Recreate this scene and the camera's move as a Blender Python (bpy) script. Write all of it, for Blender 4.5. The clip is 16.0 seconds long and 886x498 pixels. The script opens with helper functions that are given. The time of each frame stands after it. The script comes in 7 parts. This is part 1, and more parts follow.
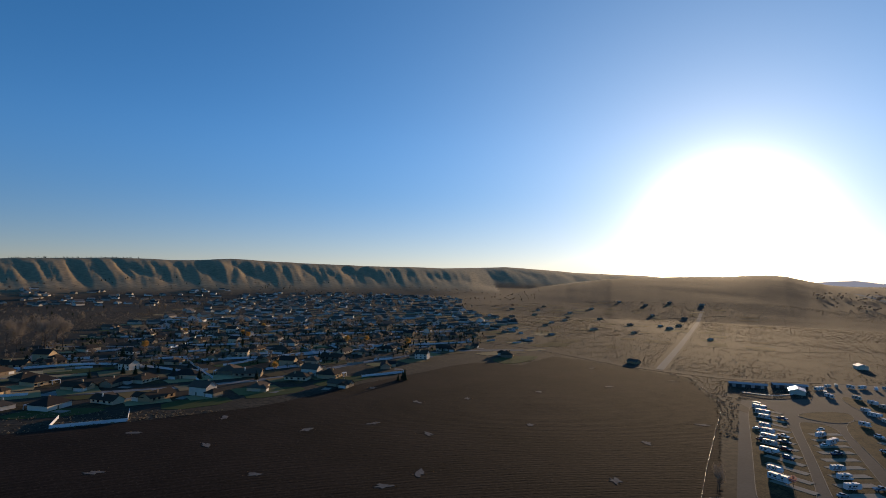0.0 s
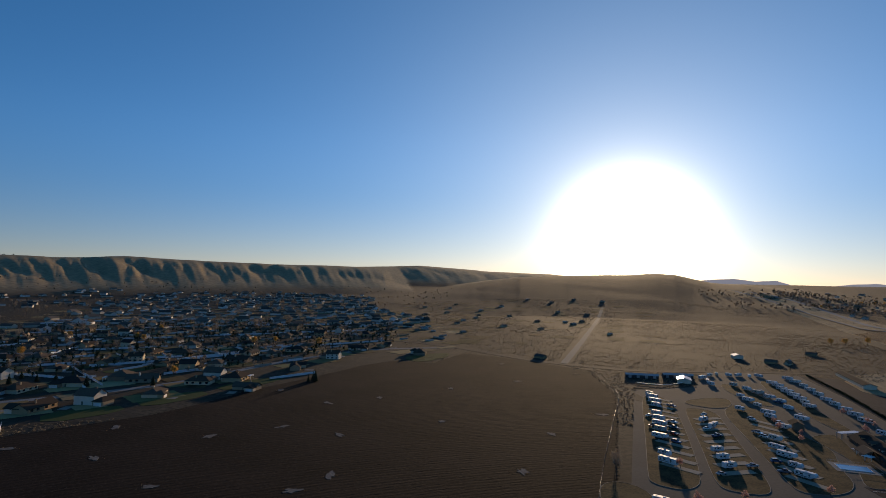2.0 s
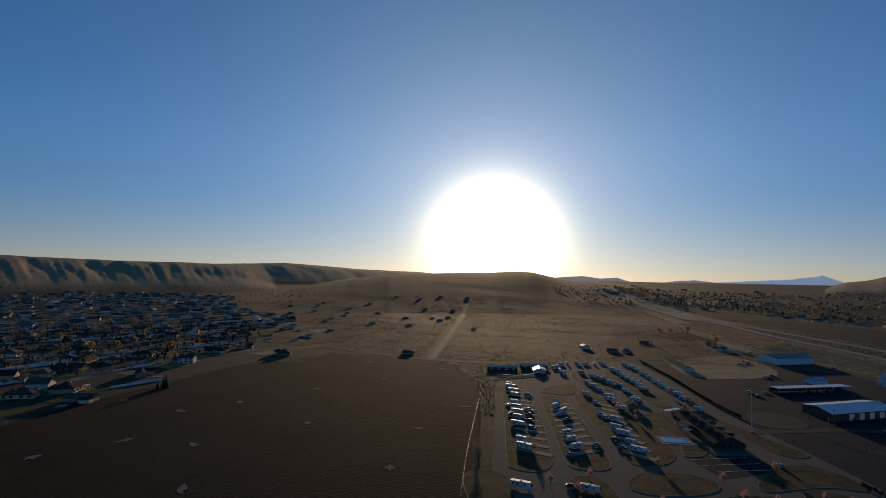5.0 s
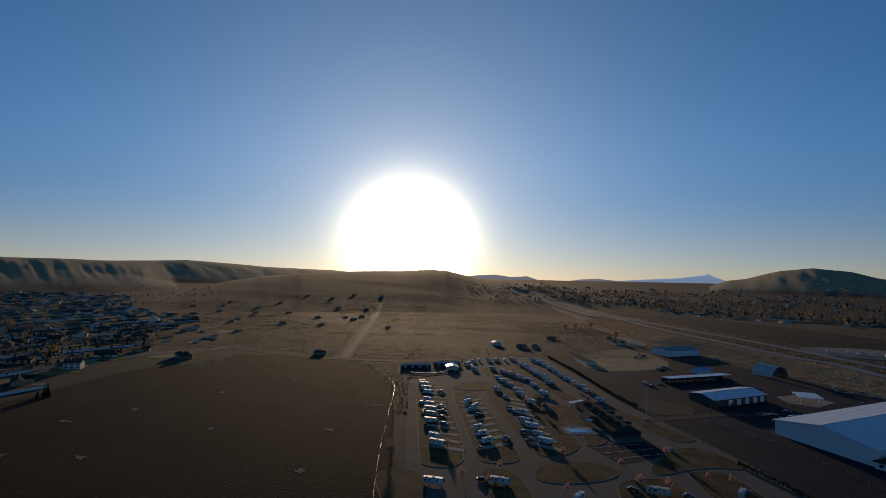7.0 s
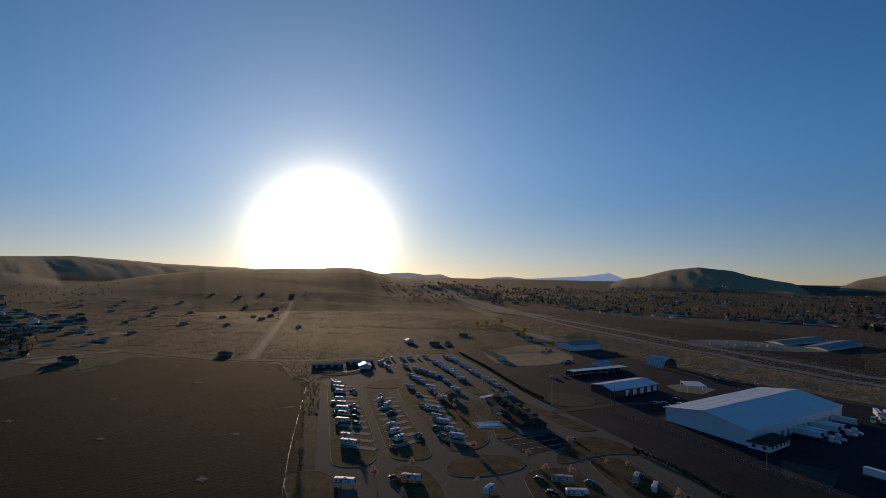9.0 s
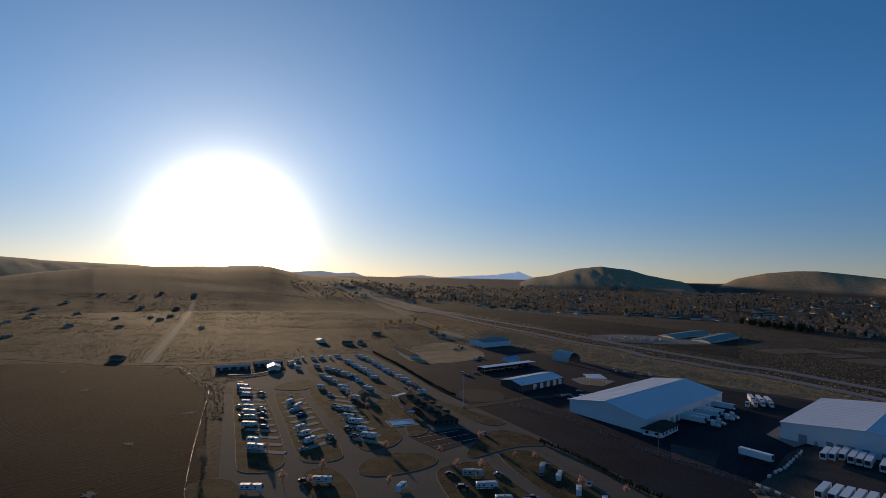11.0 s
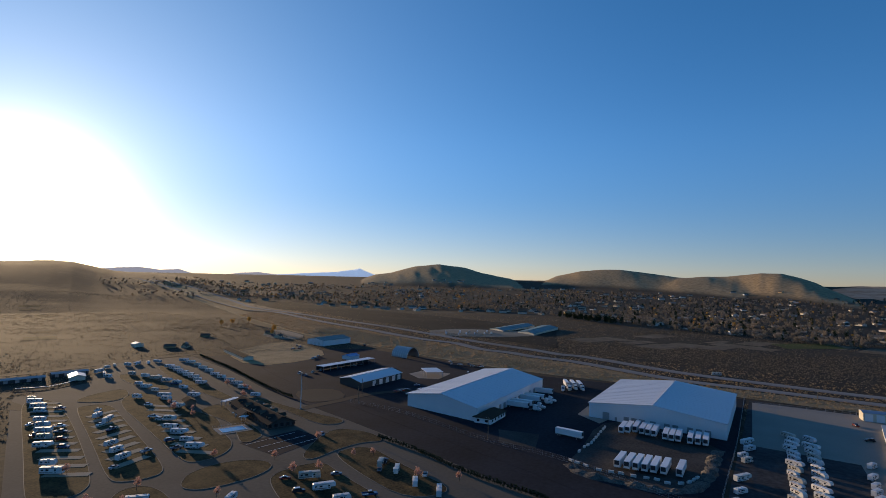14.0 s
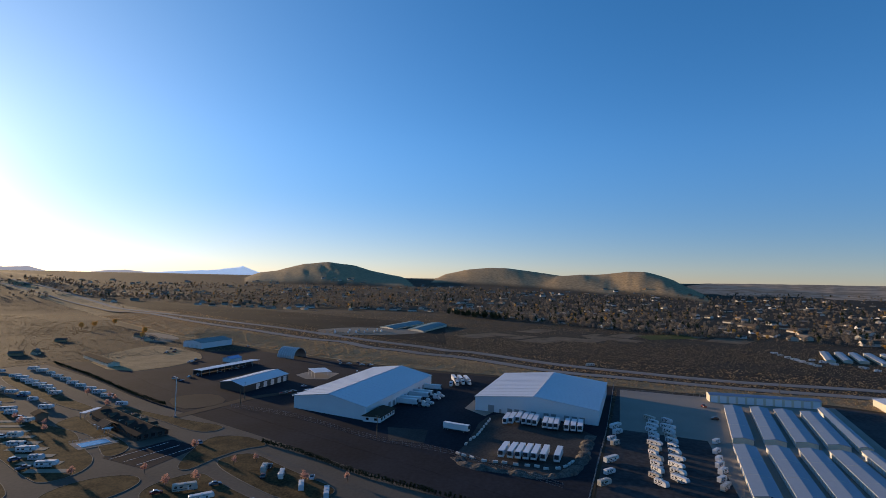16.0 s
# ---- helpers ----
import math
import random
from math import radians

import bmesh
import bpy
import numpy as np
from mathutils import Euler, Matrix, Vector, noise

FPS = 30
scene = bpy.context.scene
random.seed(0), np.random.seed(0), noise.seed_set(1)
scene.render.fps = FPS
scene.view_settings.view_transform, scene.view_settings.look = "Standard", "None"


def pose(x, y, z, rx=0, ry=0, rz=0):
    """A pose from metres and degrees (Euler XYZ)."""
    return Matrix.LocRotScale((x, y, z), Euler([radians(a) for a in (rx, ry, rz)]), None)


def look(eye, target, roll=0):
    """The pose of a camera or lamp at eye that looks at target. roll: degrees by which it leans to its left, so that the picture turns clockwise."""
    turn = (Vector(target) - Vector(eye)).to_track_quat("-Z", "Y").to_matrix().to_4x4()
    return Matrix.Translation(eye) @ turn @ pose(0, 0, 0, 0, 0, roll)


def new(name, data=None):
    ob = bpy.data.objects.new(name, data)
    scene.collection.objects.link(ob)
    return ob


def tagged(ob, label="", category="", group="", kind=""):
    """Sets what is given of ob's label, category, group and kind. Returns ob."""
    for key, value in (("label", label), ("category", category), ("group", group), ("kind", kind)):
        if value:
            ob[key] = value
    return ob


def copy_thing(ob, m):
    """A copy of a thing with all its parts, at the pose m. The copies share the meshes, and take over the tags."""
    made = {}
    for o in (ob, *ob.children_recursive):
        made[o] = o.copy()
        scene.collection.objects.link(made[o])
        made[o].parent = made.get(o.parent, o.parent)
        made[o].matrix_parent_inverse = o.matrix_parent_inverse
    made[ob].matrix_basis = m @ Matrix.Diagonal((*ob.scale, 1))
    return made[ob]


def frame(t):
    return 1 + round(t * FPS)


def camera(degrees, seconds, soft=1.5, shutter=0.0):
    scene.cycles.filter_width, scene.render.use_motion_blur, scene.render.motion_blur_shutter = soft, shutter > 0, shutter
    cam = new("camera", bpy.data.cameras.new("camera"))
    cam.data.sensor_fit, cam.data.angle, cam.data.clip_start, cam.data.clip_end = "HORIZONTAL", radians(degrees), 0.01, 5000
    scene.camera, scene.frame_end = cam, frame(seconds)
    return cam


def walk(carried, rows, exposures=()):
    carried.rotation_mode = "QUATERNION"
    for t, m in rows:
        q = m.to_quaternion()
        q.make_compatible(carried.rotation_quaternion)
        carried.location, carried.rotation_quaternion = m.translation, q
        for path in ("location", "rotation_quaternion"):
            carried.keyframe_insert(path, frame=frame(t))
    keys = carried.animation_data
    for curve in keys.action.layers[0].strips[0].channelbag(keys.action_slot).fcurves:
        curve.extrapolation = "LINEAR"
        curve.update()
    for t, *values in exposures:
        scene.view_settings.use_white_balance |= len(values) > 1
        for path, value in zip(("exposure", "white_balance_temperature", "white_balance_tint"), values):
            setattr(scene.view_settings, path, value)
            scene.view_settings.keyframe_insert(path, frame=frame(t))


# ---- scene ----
# ---------------------------------------------------------------- camera
cam = camera(78.0, 16.0, soft=0.6)
H = 80.0
TURN = [(0.0, -0.0, 3.06, -1.23), (0.5, -2.27, 3.08, -1.18), (1.0, -4.53, 3.1, -1.19), (1.5, -6.76, 3.09, -1.18), (2.0, -9.05, 3.09, -1.16),
        (2.5, -11.35, 3.1, -1.09), (3.0, -13.65, 3.1, -1.02), (3.5, -15.92, 3.09, -1.01), (4.0, -18.18, 3.09, -1.01), (6.5, -29.42, 3.1, -1.1),
        (7.0, -31.63, 3.09, -1.09), (7.5, -33.86, 3.07, -1.11), (8.0, -36.09, 3.09, -1.11), (8.5, -38.36, 3.07, -1.12), (11.0, -49.59, 3.06, -1.17),
        (11.5, -52.0, 3.07, -1.2), (12.0, -54.76, 3.07, -1.2), (12.5, -57.59, 3.08, -1.19), (13.0, -60.41, 3.09, -1.18), (13.5, -63.27, 3.09, -1.18),
        (14.0, -66.09, 3.11, -1.2), (14.5, -68.98, 3.13, -1.14), (15.0, -71.76, 3.13, -1.14), (15.5, -74.65, 3.13, -1.15), (16.0, -77.5, 3.13, -1.14)]
walk(cam, [(t, pose(0, 0, H, 90 + p, r, yaw)) for t, yaw, p, r in TURN],
     exposures=[(t, e, 7250, 12) for t, e in ((0.0, 0.12), (3.5, -0.43), (7.0, -0.66), (8.5, -0.62), (11.0, -0.3), (13.5, 0.16), (16.0, 0.5))])

# ---------------------------------------------------------------- world and sun
SUN_AZ, SUN_EL = 28.0, 6.2          # degrees, clockwise from +y; above the horizon
SUN_DIR = Vector((math.sin(radians(SUN_AZ)) * math.cos(radians(SUN_EL)), math.cos(radians(SUN_AZ)) * math.cos(radians(SUN_EL)), math.sin(radians(SUN_EL))))
world = bpy.data.worlds.new("evening_sky")
scene.world = world
world.use_nodes = True
wt = world.node_tree
wt.nodes.clear()
w_out = wt.nodes.new("ShaderNodeOutputWorld")
w_bg = wt.nodes.new("ShaderNodeBackground")
w_sky = wt.nodes.new("ShaderNodeTexSky")
w_sky.sky_type = "NISHITA"
w_sky.sun_disc = False
w_sky.sun_elevation = radians(SUN_EL)
w_sky.sun_rotation = radians(SUN_AZ)
w_sky.altitude = 300
w_sky.air_density, w_sky.dust_density, w_sky.ozone_density = 0.66, 0.06, 3.0
w_bg.inputs["Strength"].default_value = 0.205
w_deep = wt.nodes.new("ShaderNodeGamma")
w_deep.inputs["Gamma"].default_value = 0.8
w_sat = wt.nodes.new("ShaderNodeHueSaturation")
w_sat.inputs["Saturation"].default_value = 1.25
wt.links.new(w_sky.outputs[0], w_deep.inputs["Color"])
wt.links.new(w_deep.outputs[0], w_sat.inputs["Color"])
w_tint = wt.nodes.new("ShaderNodeMix")
w_tint.data_type, w_tint.blend_type = "RGBA", "MULTIPLY"
w_tint.inputs["Factor"].default_value = 1.0
w_tint.inputs["B"].default_value = (1.16, 0.96, 1.07, 1)
wt.links.new(w_sat.outputs[0], w_tint.inputs["A"])
# the sky dims a little in the dust low over the land
w_co = wt.nodes.new("ShaderNodeTexCoord")
w_sep = wt.nodes.new("ShaderNodeSeparateXYZ")
wt.links.new(w_co.outputs["Generated"], w_sep.inputs[0])
w_dust = wt.nodes.new("ShaderNodeMapRange")
w_dust.interpolation_type = "SMOOTHSTEP"
w_dust.inputs["From Min"].default_value, w_dust.inputs["From Max"].default_value = -0.02, 0.26
w_dust.inputs["To Min"].default_value, w_dust.inputs["To Max"].default_value = 0.6, 1.0
wt.links.new(w_sep.outputs["Z"], w_dust.inputs["Value"])
w_dim = wt.nodes.new("ShaderNodeVectorMath")
w_dim.operation = "SCALE"
wt.links.new(w_tint.outputs["Result"], w_dim.inputs[0])
wt.links.new(w_dust.outputs["Result"], w_dim.inputs["Scale"])
wt.links.new(w_dim.outputs[0], w_bg.inputs["Color"])
# the hazy aureole round the low sun
w_dot = wt.nodes.new("ShaderNodeVectorMath")
w_dot.operation = "DOT_PRODUCT"
w_dot.inputs[1].default_value = (SUN_DIR - Vector((0, 0, 0.042))).normalized()
wt.links.new(w_co.outputs["Generated"], w_dot.inputs[0])
w_max = wt.nodes.new("ShaderNodeMath")
w_max.operation = "MAXIMUM"
w_max.inputs[1].default_value = 0.0
wt.links.new(w_dot.outputs["Value"], w_max.inputs[0])
w_last = w_bg.outputs[0]
for power, strength, tint in ((330.0, 7.5, (1.0, 0.92, 0.68, 1)), (90.0, 0.55, (1.0, 0.9, 0.55, 1)), (18.0, 0.25, (0.9, 0.97, 0.8, 1)), (5.0, 0.15, (0.62, 0.86, 0.95, 1))):
    w_pow = wt.nodes.new("ShaderNodeMath")
    w_pow.operation = "POWER"
    w_pow.inputs[1].default_value = power
    wt.links.new(w_max.outputs[0], w_pow.inputs[0])
    w_mul = wt.nodes.new("ShaderNodeMath")
    w_mul.operation = "MULTIPLY"
    w_mul.inputs[1].default_value = strength
    wt.links.new(w_pow.outputs[0], w_mul.inputs[0])
    w_glow = wt.nodes.new("ShaderNodeBackground")
    w_glow.inputs["Color"].default_value = tint
    wt.links.new(w_mul.outputs[0], w_glow.inputs["Strength"])
    w_add = wt.nodes.new("ShaderNodeAddShader")
    wt.links.new(w_last, w_add.inputs[0])
    wt.links.new(w_glow.outputs[0], w_add.inputs[1])
    w_last = w_add.outputs[0]
# warm haze low over the horizon towards the sun
w_low = wt.nodes.new("ShaderNodeMapRange")
w_low.interpolation_type = "SMOOTHSTEP"
w_low.inputs["From Min"].default_value, w_low.inputs["From Max"].default_value = 0.16, -0.02
wt.links.new(w_sep.outputs["Z"], w_low.inputs["Value"])
w_near = wt.nodes.new("ShaderNodeMath")
w_near.operation = "POWER"
w_near.inputs[1].default_value = 3.0
wt.links.new(w_max.outputs[0], w_near.inputs[0])
w_both = wt.nodes.new("ShaderNodeMath")
w_both.operation = "MULTIPLY"
wt.links.new(w_low.outputs["Result"], w_both.inputs[0])
wt.links.new(w_near.outputs[0], w_both.inputs[1])
w_amt = wt.nodes.new("ShaderNodeMath")
w_amt.operation = "MULTIPLY"
w_amt.inputs[1].default_value = 0.19
wt.links.new(w_both.outputs[0], w_amt.inputs[0])
w_haze = wt.nodes.new("ShaderNodeBackground")
w_haze.inputs["Color"].default_value = (1.0, 0.76, 0.36, 1)
wt.links.new(w_amt.outputs[0], w_haze.inputs["Strength"])
w_sum = wt.nodes.new("ShaderNodeAddShader")
wt.links.new(w_last, w_sum.inputs[0])
wt.links.new(w_haze.outputs[0], w_sum.inputs[1])
wt.links.new(w_sum.outputs[0], w_out.inputs["Surface"])

sun_data = bpy.data.lights.new("sun", "SUN")
sun_data.energy, sun_data.angle, sun_data.color = 4.2, radians(0.8), (1.0, 0.75, 0.49)
sun = new("sun", sun_data)
sun.matrix_basis = look(SUN_DIR * 1000, (0, 0, 0))


# ---------------------------------------------------------------- materials
def mat(name, base, second=None, rough=0.8, metal=0.0, big=0.05, small=1.5, amount=0.5, bump=0.0, vary=0.0, object_space=True, spec=0.3, deep=0.3):
    """A surface with blotches at two scales, a fine relief and, with vary, a difference from thing to thing."""
    m = bpy.data.materials.new(name)
    m.use_nodes = True
    nt = m.node_tree
    nodes, links = nt.nodes, nt.links
    bsdf = nodes["Principled BSDF"]
    bsdf.inputs["Roughness"].default_value = rough
    bsdf.inputs["Metallic"].default_value = metal
    bsdf.inputs["Specular IOR Level"].default_value = spec
    second = second or tuple(c * 0.7 for c in base)
    co = nodes.new("ShaderNodeTexCoord").outputs["Object"] if object_space else nodes.new("ShaderNodeNewGeometry").outputs["Position"]
    n1, n2 = nodes.new("ShaderNodeTexNoise"), nodes.new("ShaderNodeTexNoise")
    for n, s, d in ((n1, big, 4.0), (n2, small, 5.0)):
        n.inputs["Scale"].default_value = s
        n.inputs["Detail"].default_value = d
        links.new(co, n.inputs["Vector"])
    addn = nodes.new("ShaderNodeMath")
    addn.operation = "ADD"
    links.new(n1.outputs["Fac"], addn.inputs[0])
    links.new(n2.outputs["Fac"], addn.inputs[1])
    ramp = nodes.new("ShaderNodeMapRange")
    ramp.inputs["From Min"].default_value = 1.0 - 0.35 / max(amount, 0.05)
    ramp.inputs["From Max"].default_value = 1.0 + 0.35 / max(amount, 0.05)
    links.new(addn.outputs[0], ramp.inputs["Value"])
    mix = nodes.new("ShaderNodeMix")
    mix.data_type = "RGBA"
    mix.inputs["A"].default_value = (*base, 1)
    mix.inputs["B"].default_value = (*second, 1)
    links.new(ramp.outputs["Result"], mix.inputs["Factor"])
    colour = mix.outputs["Result"]
    if vary:
        info = nodes.new("ShaderNodeObjectInfo")
        hsv = nodes.new("ShaderNodeHueSaturation")
        rng = nodes.new("ShaderNodeMapRange")
        rng.inputs["To Min"].default_value, rng.inputs["To Max"].default_value = 1 - vary, 1 + vary
        links.new(info.outputs["Random"], rng.inputs["Value"])
        links.new(rng.outputs["Result"], hsv.inputs["Value"])
        links.new(colour, hsv.inputs["Color"])
        colour = hsv.outputs["Color"]
    links.new(colour, bsdf.inputs["Base Color"])
    if bump:
        b = nodes.new("ShaderNodeBump")
        b.inputs["Strength"].default_value = bump
        b.inputs["Distance"].default_value = deep
        links.new(n2.outputs["Fac"], b.inputs["Height"])
        links.new(b.outputs["Normal"], bsdf.inputs["Normal"])
    return m


def palette(name, colours, rough=0.7, metal=0.0, spec=0.3, grime=0.25):
    """One material whose colour is picked from a few by the object's own random number, with grime over it."""
    m = mat(name, colours[0], rough=rough, metal=metal, big=0.4, small=6.0, spec=spec)
    nt = m.node_tree
    nodes, links = nt.nodes, nt.links
    info = nodes.new("ShaderNodeObjectInfo")
    ramp = nodes.new("ShaderNodeValToRGB")
    ramp.color_ramp.interpolation = "CONSTANT"
    els = ramp.color_ramp.elements
    while len(els) < len(colours):
        els.new(0.5)
    for i, c in enumerate(colours):
        els[i].position = i / len(colours)
        els[i].color = (*c, 1)
    links.new(info.outputs["Random"], ramp.inputs["Fac"])
    mix = [n for n in nodes if n.bl_idname == "ShaderNodeMix"][0]
    dark = nodes.new("ShaderNodeMix")
    dark.data_type = "RGBA"
    dark.blend_type = "MULTIPLY"
    dark.inputs["Factor"].default_value = 1.0
    dark.inputs["B"].default_value = (1 - grime, 1 - grime, 1 - grime * 0.9, 1)
    links.new(ramp.outputs["Color"], mix.inputs["A"])
    links.new(ramp.outputs["Color"], dark.inputs["A"])
    links.new(dark.outputs["Result"], mix.inputs["B"])
    return m


def island_colours(name, colours, rough=0.9, through_light=0.0):
    """For joined stuff: each clump takes its own colour."""
    m = bpy.data.materials.new(name)
    m.use_nodes = True
    nt = m.node_tree
    bsdf = nt.nodes["Principled BSDF"]
    bsdf.inputs["Roughness"].default_value = rough
    bsdf.inputs["Specular IOR Level"].default_value = 0.03
    geo = nt.nodes.new("ShaderNodeNewGeometry")
    ramp = nt.nodes.new("ShaderNodeValToRGB")
    els = ramp.color_ramp.elements
    while len(els) < len(colours):
        els.new(0.5)
    for i, c in enumerate(colours):
        els[i].position = i / (len(colours) - 1)
        els[i].color = (*c, 1)
    nt.links.new(geo.outputs["Random Per Island"], ramp.inputs["Fac"])
    nt.links.new(ramp.outputs["Color"], bsdf.inputs["Base Color"])
    if through_light:
        leaf = nt.nodes.new("ShaderNodeBsdfTranslucent")
        nt.links.new(ramp.outputs["Color"], leaf.inputs["Color"])
        both = nt.nodes.new("ShaderNodeMixShader")
        both.inputs["Fac"].default_value = through_light
        nt.links.new(bsdf.outputs[0], both.inputs[1])
        nt.links.new(leaf.outputs[0], both.inputs[2])
        nt.links.new(both.outputs[0], [n for n in nt.nodes if n.bl_idname == "ShaderNodeOutputMaterial"][0].inputs["Surface"])
    return m


WHITE_METAL = mat("white_painted_metal", (0.72, 0.73, 0.74), (0.6, 0.61, 0.62), rough=0.5, big=0.08, small=2.0)
ROOF_METAL = mat("white_roof_sheet", (0.56, 0.58, 0.62), (0.47, 0.49, 0.53), rough=0.4, big=0.03, small=0.8, spec=0.5)
SHED_ROOF = mat("dull_shed_roof", (0.19, 0.24, 0.31), (0.14, 0.18, 0.245), rough=0.45, big=0.05, small=0.8, spec=0.5)
CREAM_METAL = mat("cream_painted_metal", (0.62, 0.56, 0.44), (0.52, 0.47, 0.37), rough=0.5, big=0.1, small=2.0)
TEAL_METAL = mat("teal_roof_sheet", (0.12, 0.22, 0.22), (0.09, 0.16, 0.165), rough=0.65, big=0.05, small=1.0)
BLUE_METAL = mat("blue_roof_sheet", (0.14, 0.3, 0.55), (0.1, 0.22, 0.42), rough=0.4)
GREY_METAL = mat("grey_steel", (0.38, 0.39, 0.4), (0.27, 0.28, 0.29), rough=0.45, metal=0.6, small=4.0)
DARK_METAL = mat("dark_steel", (0.05, 0.05, 0.055), rough=0.5, metal=0.3)
RUBBER = mat("black_rubber", (0.02, 0.02, 0.02), rough=0.9, small=10)
RIM = mat("wheel_rim", (0.5, 0.5, 0.52), rough=0.35, metal=0.8)
GLASS = mat("dark_window_glass", (0.02, 0.025, 0.03), (0.015, 0.018, 0.02), rough=0.06, spec=0.8)
CONCRETE = mat("weathered_concrete", (0.33, 0.295, 0.25), (0.21, 0.185, 0.155), rough=0.9, big=0.04, small=1.2, bump=0.05, object_space=False, spec=0.04, deep=0.03)
KERB = mat("kerb_concrete", (0.2, 0.18, 0.155), (0.14, 0.125, 0.105), rough=0.9, small=2.0)
ASPHALT = mat("old_asphalt", (0.145, 0.124, 0.098), (0.093, 0.08, 0.064), rough=0.95, big=0.03, small=0.7, amount=0.8, bump=0.04, object_space=False, spec=0.04, deep=0.03)
DARK_ASPHALT = mat("dark_yard_asphalt", (0.025, 0.0305, 0.039), (0.0135, 0.0165, 0.021), rough=0.95, big=0.035, small=0.5, amount=1.3, bump=0.03, object_space=False, spec=0.04, deep=0.03)
ROAD = mat("highway_asphalt", (0.27, 0.255, 0.235), (0.19, 0.18, 0.165), rough=0.95, big=0.03, small=0.6, object_space=False, spec=0.04)
GRAVEL = mat("pale_gravel", (0.3, 0.26, 0.2), (0.2, 0.17, 0.13), rough=0.95, big=0.05, small=1.0, bump=0.12, object_space=False, spec=0.04, deep=0.1)
DIRT = mat("bare_dirt", (0.09, 0.072, 0.054), (0.05, 0.041, 0.032), rough=0.95, big=0.03, small=0.5, bump=0.12, object_space=False, spec=0.04, deep=0.1)
TRAILER_GRAVEL = mat("trodden_grey_gravel", (0.085, 0.077, 0.068), (0.034, 0.032, 0.03), rough=0.95, big=0.06, small=0.8, amount=1.0, bump=0.1, object_space=False, spec=0.04, deep=0.1)
DRY_GRASS = mat("dry_lawn", (0.125, 0.085, 0.04), (0.03, 0.024, 0.014), rough=0.95, big=0.12, small=1.0, amount=1.5, bump=0.2, object_space=False, spec=0.04, deep=0.1)
VERGE = mat("tan_dry_grass", (0.43, 0.295, 0.16), (0.21, 0.145, 0.078), rough=0.97, big=0.08, small=0.6, amount=1.0, bump=0.6, object_space=False, spec=0.05)
LAWN = mat("green_lawn", (0.06, 0.085, 0.025), (0.09, 0.085, 0.035), rough=0.95, big=0.07, small=1.5, bump=0.2, object_space=False, spec=0.04, deep=0.1)
POOL_WATER = mat("pool_water", (0.06, 0.3, 0.52), (0.05, 0.25, 0.45), rough=0.2, spec=0.25)
BARK = mat("grey_bark", (0.11, 0.085, 0.065), (0.07, 0.055, 0.042), rough=0.95, small=5, bump=0.5)
WOOD = mat("weathered_wood", (0.2, 0.15, 0.1), (0.12, 0.09, 0.065), rough=0.9, small=4, bump=0.3)
VINYL = mat("white_vinyl", (0.76, 0.77, 0.78), (0.62, 0.62, 0.63), rough=0.45, small=2.0)
RV_WHITE = palette("rv_gelcoat", [(0.68, 0.68, 0.67), (0.62, 0.62, 0.61), (0.66, 0.65, 0.6), (0.46, 0.43, 0.37), (0.68, 0.68, 0.68), (0.58, 0.59, 0.6)], rough=0.55, spec=0.25, grime=0.2)
PAD = mat("worn_pad_gravel", (0.4, 0.335, 0.25), (0.26, 0.215, 0.16), rough=0.95, big=0.1, small=1.2, object_space=False, spec=0.04)
RV_STRIPE = palette("rv_stripe", [(0.16, 0.13, 0.1), (0.07, 0.09, 0.14), (0.25, 0.22, 0.18), (0.12, 0.12, 0.12), (0.2, 0.07, 0.05)], rough=0.4)
CAR_PAINT = palette("car_paint", [(0.6, 0.6, 0.6), (0.03, 0.03, 0.035), (0.78, 0.78, 0.77), (0.12, 0.13, 0.15), (0.2, 0.03, 0.025), (0.35, 0.35, 0.36), (0.05, 0.08, 0.16)], rough=0.25, spec=0.6, grime=0.1)
HOUSE_WALL = palette("house_siding", [(0.52, 0.38, 0.23), (0.36, 0.28, 0.19), (0.64, 0.51, 0.35), (0.26, 0.2, 0.14), (0.7, 0.63, 0.52), (0.42, 0.28, 0.16)], rough=0.95, grime=0.25, spec=0.04)
DARK_SIDING = mat("dark_brown_siding", (0.07, 0.06, 0.052), (0.05, 0.043, 0.038), rough=0.7, small=3.0)
HOUSE_ROOF = palette("roof_shingle", [(0.075, 0.057, 0.042), (0.1, 0.074, 0.052), (0.055, 0.046, 0.039), (0.14, 0.105, 0.076)], rough=1.0, grime=0.35, spec=0.03)
TRIM_WHITE = mat("white_trim", (0.72, 0.71, 0.69), rough=0.6)
TRAILER_WALL = palette("trailer_skin", [(0.75, 0.76, 0.77), (0.68, 0.69, 0.7), (0.78, 0.78, 0.77)], rough=0.4, grime=0.15)


